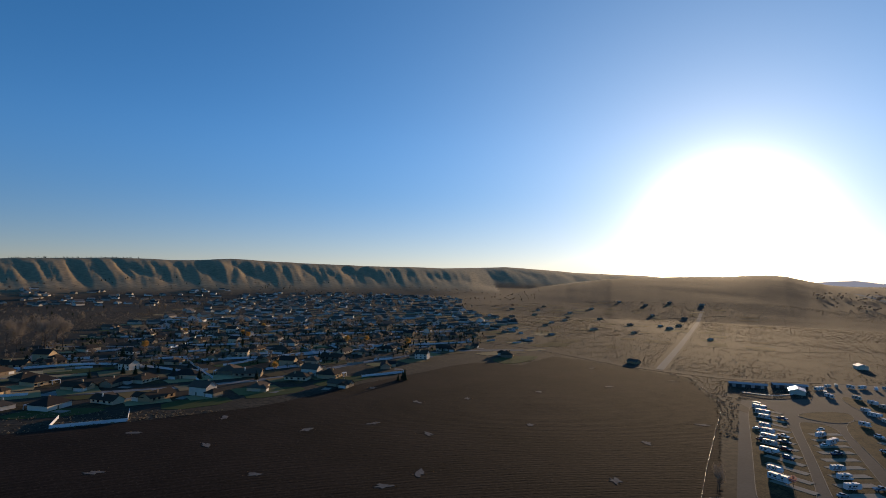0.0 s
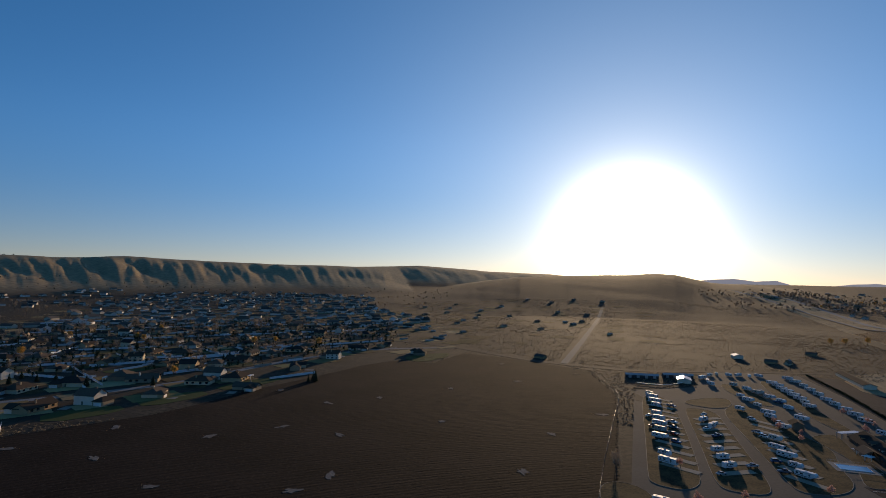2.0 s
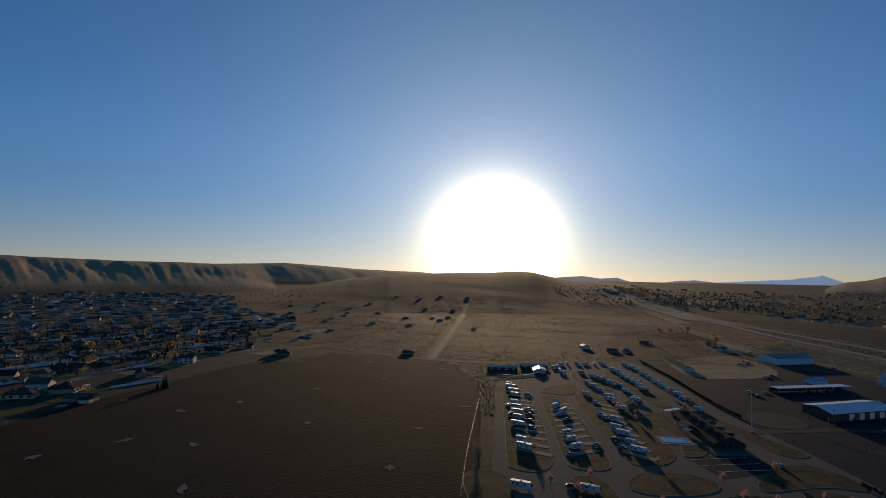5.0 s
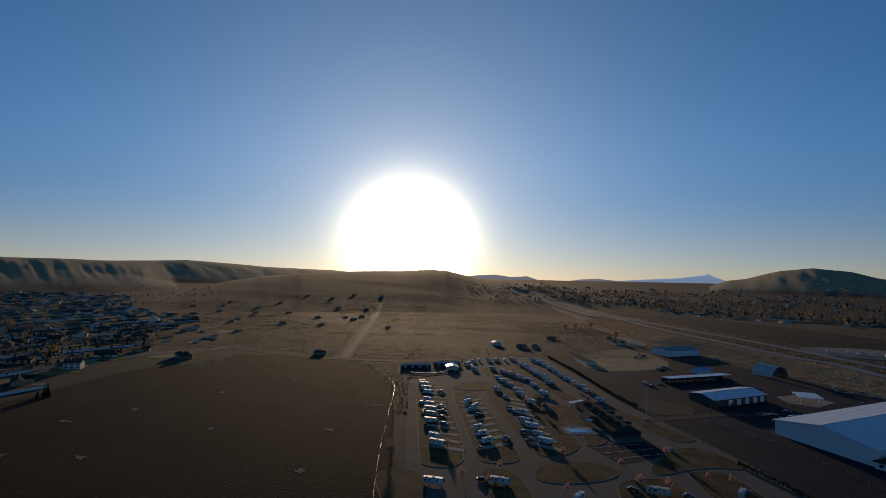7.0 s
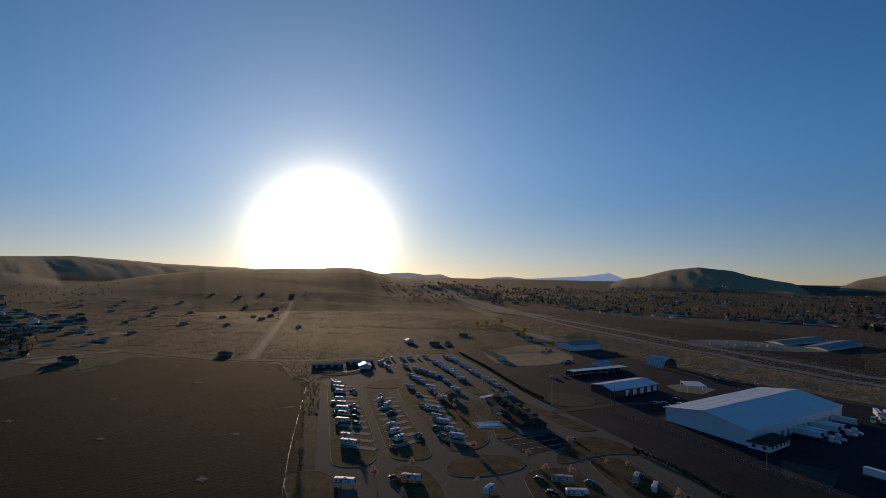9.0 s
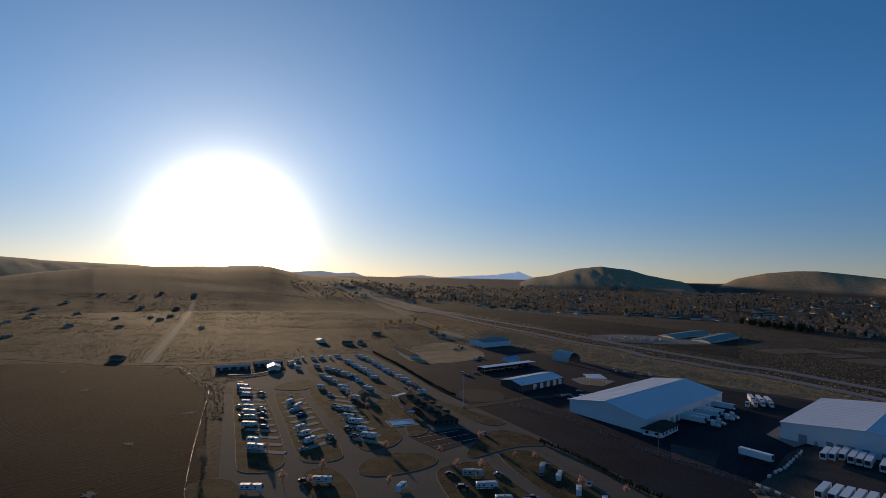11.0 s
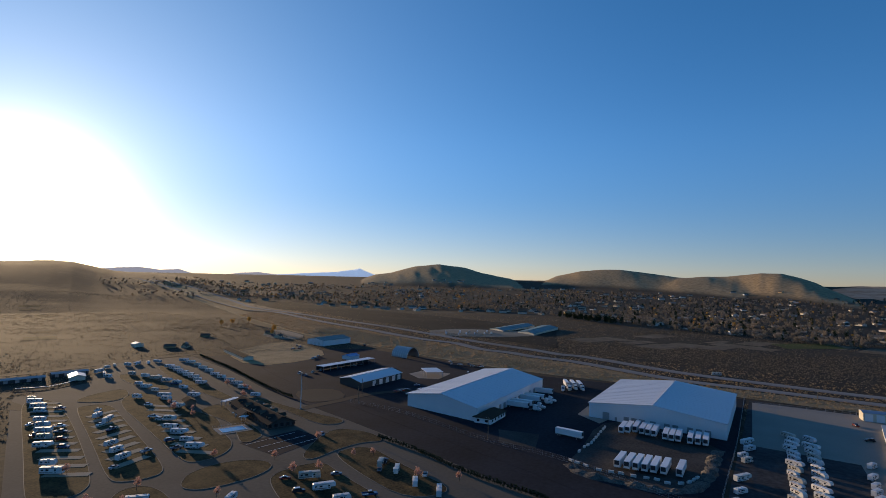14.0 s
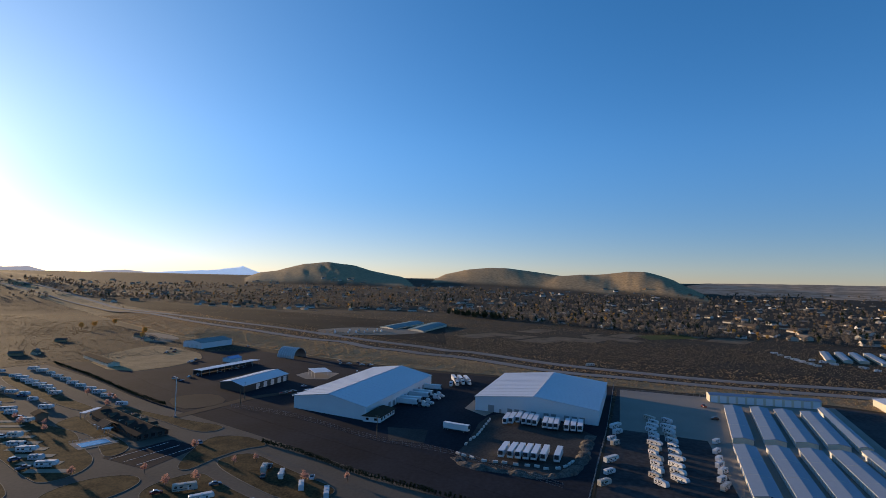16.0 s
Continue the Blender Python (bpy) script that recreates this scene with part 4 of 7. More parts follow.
ROW_A = [(210, 368), (206, 358), (200, 344), (194, 332), (183, 313), (177, 300), (171, 289), (165, 278), (157, 265), (144, 239), (139, 228)]
ROW_B = [(202, 295), (199, 282), (173, 242), (168, 231), (163, 220)]
ROW_C = [(244, 319), (254, 307), (249, 299), (238, 276), (216, 256), (205, 242), (200, 230), (193, 217), (187, 205)]
ROW_D = [(273, 356), (268, 342), (264, 328), (296, 394), (295, 378), (293, 364), (291, 350), (289, 337), (279, 319), (264, 292)]
ROW_F = [(334, 399), (330, 388), (324, 377), (319, 366), (314, 354), (309, 343), (303, 332), (296, 321)]
ROW_G = [(364, 417), (359, 403), (353, 388), (344, 372), (336, 356), (327, 340), (320, 326), (314, 312), (307, 298), (300, 285), (284, 259)]
TOP = [(291, 426), (286, 412), (280, 399), (306, 438), (314, 440), (323, 436), (331, 435), (338, 430), (348, 431)]
spots = [(x, y, 0.25, -58) for x, y in ROW_A] + [(x, y, 0.25, 6 if i > 1 else 30) for i, (x, y) in enumerate(ROW_B)] + [(x, y, 0.25, -70) for x, y in ROW_C]
spots += [(x, y, 0.1, -80) for x, y in ROW_D] + [(x, y, 0.25, -72) for x, y in ROW_F] + [(x, y, 0.1, -72) for x, y in ROW_G] + [(x, y, 0.1, 200 + 40 * (i % 3)) for i, (x, y) in enumerate(TOP)]
spots += [(112, 186, 0.25, -48), (135, 174, 0.25, -50), (151, 147, 0.25, 20), (181, 136, 0.25, -48), (174, 124, 0.25, -45), (168, 112, 0.25, -45), (207, 119, 0.25, 22), (203, 109, 0.25, 22), (194, 96, 0.25, 25), (190, 84, 0.25, 25)]
scatter_vehicles(spots, ["travel_trailer", "fifth_wheel", "motorhome", "travel_trailer", "camper_van"], camper, 5)

CARS = [(204, 331, -58), (181, 293, -58), (175, 282, -58), (168, 270, -58), (161, 257, -58), (176, 309, 20), (166, 287, 20), (174, 220, 4), (154, 213, 10), (189, 265, 20), (193, 279, 10), (211, 308, 30), (190, 225, -20), (183, 212, -20),
        (216, 269, -70), (234, 296, -70), (244, 286, -60), (214, 261, -70), (131, 180, -50), (176, 144, -48), (168, 131, -48), (189, 129, -45), (177, 106, -45), (201, 116, 25), (265, 238, -20), (262, 232, -20), (260, 227, -20), (256, 220, -20),
        (205, 97, 20), (211, 119, 20), (232, 168, 60), (270, 300, -70), (286, 336, -70), (300, 370, -70)]
CARS += [(475, 179, -70), (476, 192, -70), (477, 201, 20), (550, 342, 60), (489, 387, 10), (481, 389, 10), (477, 172, -70), (470, 150, 100), (560, 470, 40), (575, 500, 10)]
CARS += [(x, y, -60) for x, y in ((343, 185), (347, 184), (351, 182), (339, 174), (343, 173), (354, 173), (347, 170), (360, 173), (369, 183))]
CARS += [(366, 288, 10), (361, 278, 10), (376, 283, 20), (384, 281, 20), (506, 404, 30), (501, 395, 30), (443, 331, 0), (437, 329, 0), (450, 332, 0), (483, 186, 60), (488, 207, 50), (350, 214, 80), (355, 211, 80), (363, 212, 80), (389, -89, 10), (355, -87, 90),
         (386, 147, 20), (404, 276, 80), (412, 274, 80), (420, 272, 80), (428, 271, 80), (434, 160, 10), (440, 170, 20)]
scatter_vehicles([(x, y, 0.12, a) for x, y, a in CARS], ["sedan", "suv", "pickup_truck", "pickup_truck"], car, 9, (0.95, 1.05))

# campers kept in the storage yard
STORED = [(319, -28, -40), (307, -28, -38), (294, -24, -36), (286, -25, -38), (259, -21, -44), (243, -19, -44), (229, -16, -42)]
STORED += [(x, y, 214 + (i * 37) % 14) for i, (x, y) in enumerate([(342, -49), (334, -50), (325, -48), (316, -46), (307, -46), (298, -45), (290, -44), (282, -43), (274, -41), (266, -41), (258, -40), (250, -39), (242, -37), (234, -38)])]
STORED += [(x, y, 214 + (i * 29) % 12) for i, (x, y) in enumerate([(339, -58), (324, -56), (315, -55), (306, -54), (297, -53), (287, -52), (278, -51), (268, -50), (258, -48), (249, -47), (240, -46)])]
STORED += [(303, -75, -36), (286, -71, -36), (274, -69, -34), (265, -67, -36), (256, -66, -36), (246, -63, -36), (237, -62, -34)]
scatter_vehicles([(x, y, 0.12, a) for x, y, a in STORED], ["travel_trailer", "camper_van", "travel_trailer", "fifth_wheel"], camper, 12)


def freight_trailer():
    e = thing("freight_trailer", "white box freight trailer with ribbed sides", "trailer", "freight trailers")
    part("body", Solid().box(-7.3, 7.3, -1.28, 1.28, 1.15, 4.05, 0.05), TRAILER_WALL, e)
    part("floor_rail", Solid().box(-7.3, 7.3, -1.3, 1.3, 1.0, 1.15), GREY_METAL, e)
    for sy in (-1, 1):
        ribs = Solid()
        for k in range(14):
            x = -6.9 + k * 1.06
            ribs.box(x, x + 0.08, sy * 1.28 - 0.03, sy * 1.28 + 0.03, 1.2, 3.95)
        part("side_ribs", ribs, TRAILER_WALL, e)
        part("rear_door", Solid().box(-7.36, -7.3, min(0.04 * sy, 1.24 * sy), max(0.04 * sy, 1.24 * sy), 1.2, 3.95), TRAILER_WALL, e, "white rear door")
    part("refrigeration_unit", Solid().box(7.3, 7.85, -0.95, 0.95, 2.2, 3.9, 0.08), DARK_METAL, e, "dark cooling unit")
    part("bumper", Solid().box(-7.3, -7.15, -1.1, 1.1, 0.5, 0.65), GREY_METAL, e)
    for y in (-0.9, 0.9):
        part("landing_leg", Solid().box(4.4, 4.6, y - 0.08, y + 0.08, 0.0, 1.1), GREY_METAL, e)
    for x in (-6.0, -4.7):
        for y in (-1.0, 1.0):
            wheel(e, x, y, 0.5, 0.5)
    return e


def truck_tractor():
    e = thing("truck_tractor", "white long-nosed highway truck cab", "truck", "freight trucks")
    part("sleeper_cab", Solid().side_profile([(-1.2, 1.0), (1.5, 1.0), (1.5, 2.1), (1.05, 2.9), (0.3, 3.75), (-1.2, 3.8)], -1.2, 1.2, 0.04), RV_WHITE, e)
    part("bonnet", Solid().side_profile([(1.5, 0.6), (3.6, 0.6), (3.7, 1.2), (3.4, 1.75), (1.5, 2.1)], -1.0, 1.0, 0.05), RV_WHITE, e)
    part("windscreen", Solid().add([(1.53, -1.0, 2.12), (1.53, 1.0, 2.12), (1.08, 0.95, 2.88), (1.08, -0.95, 2.88)], [(0, 1, 2, 3)]), GLASS, e)
    part("chassis", Solid().box(-4.0, 3.4, -0.45, 0.45, 0.75, 1.0), DARK_METAL, e)
    for y in (-1.1, 1.1):
        part("exhaust_stack", Solid().tube((-1.3, y, 0.9), (-1.3, y, 3.9), 0.1, n=8), RIM, e)
        part("fuel_tank", Solid().tube((-0.8, y * 0.95, 0.75), (0.9, y * 0.95, 0.75), 0.32, n=10), RIM, e)
    for x in (-3.4, -2.2, 2.6):
        for y in (-1.0, 1.0):
            wheel(e, x, y, 0.5, 0.45)
    return e


DOCK = [(308, 31), (310, 28), (313, 24.5), (311, 21), (310, 18), (309, 15), (306, 9.5), (305, 6.5), (305, 3.5), (304, -2), (304, -5.5), (304, -9)]
FREIGHT = [(x + 5, y, 0.15, 176) for x, y in DOCK]
FREIGHT += [(256, y, 0.15, 174) for y in (26.5, 22.5, 19, 15.5, 12, 8, 2)]
FREIGHT += [(288, 55, 0.1, -106), (426, 84, 0.1, 200), (426, 79, 0.1, 200), (426, 74, 0.1, 200)]
FREIGHT += [(338, 97, 0.1, -96), (345, 96, 0.1, -96), (360, 95, 0.1, -96), (367, 94, 0.1, -96), (388, 93, 0.1, -96)]
place(freight_trailer(), [at(x, y, z, a) for x, y, z, a in FREIGHT])
place(truck_tractor(), [at(x, y, 0.1, a) for x, y, a in ((415, 80, 200), (415, 75, 200), (415, 70, 200), (336, 85, -96), (343, 84, -96), (358, 83, -96), (365, 82, -96), (405, 82, 190), (409, 78, 190))])


# ---------------------------------------------------------------- sheds and yards
def quad_shed(name, base, eave, ridge, wall_mat, roof_mat, label, category, ridge_from=(0, 1), doors=(), door_mat=None, seams=0, fascia=None):
    """A gabled shed over four ground corners; the ridge joins the middles of the sides ridge_from[0]-next and its opposite."""
    e = thing(name, label, category)
    p = [Vector(b) for b in base]
    i = ridge_from[0]
    a, b, c, d = p[i], p[(i + 1) % 4], p[(i + 2) % 4], p[(i + 3) % 4]
    m0, m1 = (a + b) / 2, (c + d) / 2
    w = Solid()
    w.add([(*a, 0), (*b, 0), (*c, 0), (*d, 0), (*a, eave), (*b, eave), (*c, eave), (*d, eave), (*m0, ridge), (*m1, ridge)],
          [(0, 1, 5, 8, 4), (1, 2, 6, 5), (2, 3, 7, 9, 6), (3, 0, 4, 7)])
    part("wall", w, wall_mat, e)
    over = 0.5
    u = (m1 - m0).normalized() * over
    for s0, s1, name_r in ((a, d, "roof_slope"), (b, c, "roof_slope")):
        v = (s0 - m0).normalized() * over
        dz = (ridge - eave) * over / (s0 - m0).length
        r = Solid()
        q = [(*(m0 - u), ridge + 0.05), (*(m1 + u), ridge + 0.05), (*(s1 + u + v), eave - dz + 0.05), (*(s0 - u + v), eave - dz + 0.05)]
        r.add(q + [(x, y, z + 0.22) for x, y, z in q], [(0, 1, 2, 3), (7, 6, 5, 4), (0, 4, 5, 1), (1, 5, 6, 2), (2, 6, 7, 3), (3, 7, 4, 0)])
        ro = part(name_r, r, roof_mat, e)
        if seams:
            g = Solid()
            for k in range(1, seams):
                f = k / seams
                t0 = (m0 - u) * (1 - f) + (m1 + u) * f
                t1 = (s0 - u + v) * (1 - f) + (s1 + u + v) * f
                g.tube((*t0, ridge + 0.29), (*t1, eave - dz + 0.29), 0.07, n=4)
            part("roof_seams", g, roof_mat, ro)
    part("ridge_cap", Solid().tube((*(m0 - u), ridge + 0.3), (*(m1 + u), ridge + 0.3), 0.2, n=6), roof_mat, e)
    for side, f, wd, hh in doors:
        s0, s1 = p[side], p[(side + 1) % 4]
        t = (s1 - s0).normalized()
        nrm = Vector((t.y, -t.x))
        c0 = s0 + (s1 - s0) * f
        if (c0 + nrm - sum(p, Vector((0, 0))) / 4).length < (c0 - nrm - sum(p, Vector((0, 0))) / 4).length:
            nrm = -nrm
        x0, x1 = c0 - t * wd / 2, c0 + t * wd / 2
        dd = Solid()
        q = [x0 - nrm * 0.05, x1 - nrm * 0.05, x1 + nrm * 0.08, x0 + nrm * 0.08]
        dd.prism(ccw([tuple(k) for k in q]), 0.05, hh)
        dr = part("door", dd, door_mat or TRIM_WHITE, e, "roller door")
        ln = Solid()
        for k in range(1, 5):
            z = hh * k / 5
            ln.tube((*(x0 + nrm * 0.09), z), (*(x1 + nrm * 0.09), z), 0.03, n=4)
        part("panel_line", ln, GREY_METAL, dr)
    return e


quad_shed("warehouse", [(310, 160), (294, 108), (404, 97), (425, 150)], 7.5, 11.5, WHITE_METAL, ROOF_METAL, "huge white metal warehouse with shallow gable roof", "warehouse", (0, 1),
          doors=[(1, f, 3.2, 3.6) for f in (0.3, 0.36, 0.46, 0.52, 0.58, 0.7, 0.76, 0.84)], door_mat=GREY_METAL, seams=22)
quad_shed("warehouse", [(338, 53), (321, -19), (412, -30), (428, 44)], 8.2, 12.0, WHITE_METAL, ROOF_METAL, "large white cold store with low gable roof", "warehouse", (0, 1),
          doors=[(0, 0.14, 4.0, 4.2), (0, 0.22, 1.4, 2.3), (0, 0.3, 3.0, 3.4), (0, 0.36, 3.0, 3.4), (0, 0.42, 3.0, 3.4), (0, 0.5, 3.0, 3.4), (0, 0.6, 3.0, 3.4), (0, 0.66, 3.0, 3.4), (0, 0.76, 3.0, 3.4), (0, 0.82, 3.0, 3.4), (0, 0.88, 3.0, 3.4)],
          door_mat=GREY_METAL, seams=18)


def office():
    e = thing("office", "low office with dark hip roof beside the warehouse", "office")
    part("wall", Solid().box(-11, 11, -5, 5, 0, 3.2), WHITE_METAL, e)
    part("roof", Solid().hip(-11, 11, -5, 5, 3.2, 2.6, 1.0), HOUSE_ROOF, e)
    for x in (-8, -4, 1, 5, 8.5):
        part("window", Solid().box(x - 0.8, x + 0.8, -5.05, -4.95, 1.0, 2.3), GLASS, e)
    for y in (-2.5, 2.5):
        part("window", Solid().box(-11.05, -10.95, y - 0.8, y + 0.8, 1.0, 2.3), GLASS, e)
    part("door", Solid().box(-2.0, -1.0, -5.06, -4.95, 0.05, 2.2), TRIM_WHITE, e)
    return e


office().matrix_basis = at(303, 103, 0.05, -4)
quad_shed("workshop", [(347, 236), (338, 212), (390, 207), (400, 231)], 4.6, 6.6, DARK_SIDING, ROOF_METAL, "dark workshop with pale metal roof and roller doors", "workshop", (0, 1),
          doors=[(1, f, 4.0, 3.9) for f in (0.3, 0.46, 0.62, 0.78, 0.92)], seams=10)
quad_shed("shed", [(530, 408), (521, 379), (566, 372), (578, 404)], 6.2, 8.4, WHITE_METAL, TEAL_METAL, "cream metal shed with teal roof", "shed", (0, 1), doors=[(0, 0.25, 4, 3.8), (0, 0.5, 4, 3.8), (0, 0.75, 4, 3.8)], seams=8)
quad_shed("shed", [(452, 306), (450, 296), (464, 294), (467, 304)], 3.2, 4.6, WHITE_METAL, BLUE_METAL, "small shed with bright blue roof", "shed", (0, 1))


def carport(L, W, h, posts, material, label, back=True):
    e = thing("carport", label, "carport")
    part("roof", Solid().side_profile([(-L / 2, h), (L / 2, h), (L / 2, h + 0.25), (-L / 2, h + 0.25)], -W / 2, W / 2), material, e)
    for i in range(posts):
        x = -L / 2 + 0.5 + (L - 1) * i / (posts - 1)
        for y in (-W / 2 + 0.4, W / 2 - 0.4):
            part("post", Solid().box(x - 0.12, x + 0.12, y - 0.12, y + 0.12, 0, h), GREY_METAL, e)
    if back:
        part("back_wall", Solid().box(-L / 2, L / 2, W / 2 - 0.15, W / 2, 0.3, h - 0.6), DARK_METAL, e)
    return e


carport(66, 9, 4.2, 9, ROOF_METAL, "long open vehicle shelter with pale flat roof").matrix_basis = at(416, 276, 0.05, -10)
carport(20, 14, 4.5, 3, ROOF_METAL, "pale canopy over the fuel pumps", False).matrix_basis = at(414, 192, 0.05, 40)
sheet("pavement", [(398, 196), (402, 180), (430, 182), (436, 208), (412, 212)], 0.1, CONCRETE, "pale concrete slab under the canopy", "pavement")


def quonset():
    e = thing("quonset_hut", "grey fabric arch shelter open at one end", "shelter")
    n, r = 14, 8.5
    s = Solid()
    ring = [(r * math.cos(math.pi * i / n), 1.15 * r * math.sin(math.pi * i / n)) for i in range(n + 1)]
    inner = [(x * 0.97, z * 0.97) for x, z in ring]
    vs = [(x, y, z) for x in (-11, 11) for y, z in ring + inner]
    k = n + 1
    fs = []
    for i in range(n):
        fs += [(i, i + 1, 2 * k + i + 1, 2 * k + i), (k + i, 2 * k + k + i, 2 * k + k + i + 1, k + i + 1), (i, k + i, k + i + 1, i + 1), (2 * k + i, 2 * k + i + 1, 3 * k + i + 1, 3 * k + i)]
    s.add(vs, fs)
    part("cover", s, GREY_METAL, e)
    for j in range(8):
        x = -11 + 22 * j / 7
        hoop = Solid()
        for i in range(n):
            hoop.tube((x, *ring[i]), (x, *ring[i + 1]), 0.18, n=5)
        part("hoop", hoop, TRIM_WHITE, e)
    return e


quonset().matrix_basis = at(500, 262, 0.05, 72)


def storage_block(p, q, width, panels, label, gap=4.2, eave=2.7, door=2.7):
    """A long low row of lock-ups from p to q."""
    e = thing("storage_shed", label, "storage shed", "storage sheds")
    p, q = Vector(p), Vector(q)
    L, top = (q - p).length, eave + 0.84
    part("wall", Solid().gable_walls(0, L, -width / 2, width / 2, eave, 0.84), CREAM_METAL, e)
    for sgn in (-1, 1):
        r = Solid()
        y1 = sgn * (width / 2 + 0.25)
        r.add([(-0.3, 0, top), (L + 0.3, 0, top), (L + 0.3, y1, eave + 0.02), (-0.3, y1, eave + 0.02), (-0.3, 0, top + 0.15), (L + 0.3, 0, top + 0.15), (L + 0.3, y1, eave + 0.17), (-0.3, y1, eave + 0.17)],
              [(0, 1, 2, 3), (4, 5, 6, 7), (0, 1, 5, 4), (2, 3, 7, 6), (0, 3, 7, 4), (1, 2, 6, 5)])
        part("roof_slope", r, SHED_ROOF, e)
        part("gutter", Solid().tube((-0.3, y1, eave + 0.05), (L + 0.3, y1, eave + 0.05), 0.1, n=6), CREAM_METAL, e)
    seam = Solid()
    for f in (0.33, 0.66):
        for sgn in (-1, 1):
            seam.tube((L * f, 0, top + 0.17), (L * f, sgn * width / 2, eave + 0.2), 0.06, n=4)
    part("roof_seam", seam, CREAM_METAL, e)
    n = int(L / gap)
    for sgn in (-1, 1):
        for i in range(n):
            x = (i + 0.5) * L / n
            part("roller_door", Solid().box(x - door / 2, x + door / 2, sgn * (width / 2 + 0.02) - 0.03, sgn * (width / 2 + 0.02) + 0.03, 0.05, eave - 0.35), panels, e)
    e.matrix_basis = Matrix.Translation((p.x, p.y, 0.1)) @ Matrix.Rotation(math.atan2(q.y - p.y, q.x - p.x), 4, "Z")
    return e


BACK = [((385, -105), (305, -88)), ((385, -120), (306, -103)), ((383, -133), (306, -117)), ((381, -147), (306, -131))]
FRONT = [((293, -85), (224, -73)), ((295, -100), (225, -88)), ((295, -114), (226, -102)), ((295, -127), (226, -117))]
for a, b in BACK + FRONT:
    storage_block(a, b, 9.4, TRIM_WHITE, "long cream lock-up shed with pale metal roof")
for a, b in (((395, -160), (305, -142)), ((299, -140), (228, -129))):
    storage_block(a, b, 5.5, TRIM_WHITE, "narrow cream lock-up shed with pale roof")
storage_block((412, -97), (411, -164), 10.0, VINYL, "tall cream lock-up shed with white roller doors", 5.5, 4.8, 4.0)
quad_shed("shed", [(392, -200), (391, -226), (424, -230), (427, -203)], 5.0, 6.5, CREAM_METAL, ROOF_METAL, "cream metal shed with roller door", "shed", (0, 1), doors=[(0, 0.5, 8, 4)])
quad_shed("shed", [(215, -84), (200, -84), (202, -70), (219, -72)], 3.0, 4.2, CREAM_METAL, HOUSE_ROOF, "small office shed with dark roof", "shed", (0, 1))


# ---------------------------------------------------------------- clubhouse, pool and small park things
def clubhouse():
    e = thing("clubhouse", "long clubhouse with dark shingle roof and dormers", "clubhouse")
    L, W = 60, 14
    part("wall", Solid().gable_walls(-L / 2, L / 2, -W / 2, W / 2, 2.7, 3.1), DARK_SIDING, e)
    part("roof", Solid().gable(-L / 2, L / 2, -W / 2, W / 2, 2.7, 3.1, 0.9), HOUSE_ROOF, e)
    for x in (-22, -11, 0, 11, 22):
        for sy in (-1, 1):
            d = part("dormer", Solid().box(x - 1.6, x + 1.6, min(sy * 2.0, sy * 4.8), max(sy * 2.0, sy * 4.8), 3.2, 4.9), HOUSE_WALL, e)
            g = Solid()
            y0, y1 = sorted((sy * 1.0, sy * 5.2))
            g.add([(x - 2, y0, 4.8), (x + 2, y0, 4.8), (x, y0, 5.8), (x - 2, y1, 4.8), (x + 2, y1, 4.8), (x, y1, 5.8)], [(0, 1, 2), (3, 5, 4), (0, 2, 5, 3), (1, 4, 5, 2), (0, 3, 4, 1)])
            part("dormer_roof", g, HOUSE_ROOF, d)
            part("dormer_window", Solid().box(x - 0.7, x + 0.7, sy * 4.8 - 0.05, sy * 4.8 + 0.05, 3.7, 4.6), GLASS, d)
    for k in range(12):
        x = -L / 2 + 3 + k * (L - 6) / 11
        for sy in (-1, 1):
            part("window", Solid().box(x - 0.8, x + 0.8, sy * W / 2 - 0.05, sy * W / 2 + 0.05, 0.9, 2.3), GLASS, e)
    part("porch_roof", Solid().gable(-5, 5, -W / 2 - 6, -W / 2 + 1, 3.0, 1.8, 0.5), HOUSE_ROOF, e)
    for x in (-4.6, 4.6):
        for y in (-W / 2 - 5.6, -W / 2 - 3):
            part("porch_post", Solid().box(x - 0.15, x + 0.15, y - 0.15, y + 0.15, 0, 3.0), TRIM_WHITE, e)
    for k in range(5):
        y = -6.4 + k * 3.2
        part("end_window", Solid().box(L / 2 - 0.05, L / 2 + 0.05, y - 0.9, y + 0.9, 0.7, 2.4), GLASS, e)
    return e


clubhouse().matrix_basis = at(247, 221, 0.15, 243)


def swimming_pool():
    e = thing("swimming_pool", "outdoor swimming pool with pale deck and rail", "pool")
    part("deck", Solid().box(-11, 11, -9, 9, -0.1, 0.12), CONCRETE, e, "pale concrete deck")
    s = Solid()
    for x0, x1, y0, y1 in ((-8, 8, -5.3, -5), (-8, 8, 5, 5.3), (-8.3, -8, -5.3, 5.3), (8, 8.3, -5.3, 5.3)):
        s.box(x0, x1, y0, y1, 0.12, 0.3)
    part("coping", s, TRIM_WHITE, e)
    part("water", Solid().box(-8, 8, -5, 5, 0.05, 0.2), POOL_WATER, e, "clear light blue water")
    for i in range(12):
        x = -11 + 22 * i / 11
        for y in (-9, 9):
            part("fence_post", Solid().box(x - 0.05, x + 0.05, y - 0.05, y + 0.05, 0.1, 1.4), GREY_METAL, e)
    for y in (-9, 9):
        part("fence_rail", Solid().box(-11, 11, y - 0.04, y + 0.04, 1.3, 1.4), GREY_METAL, e)
    return e


swimming_pool().matrix_basis = at(219, 214, 0.15, -28, 0.75)


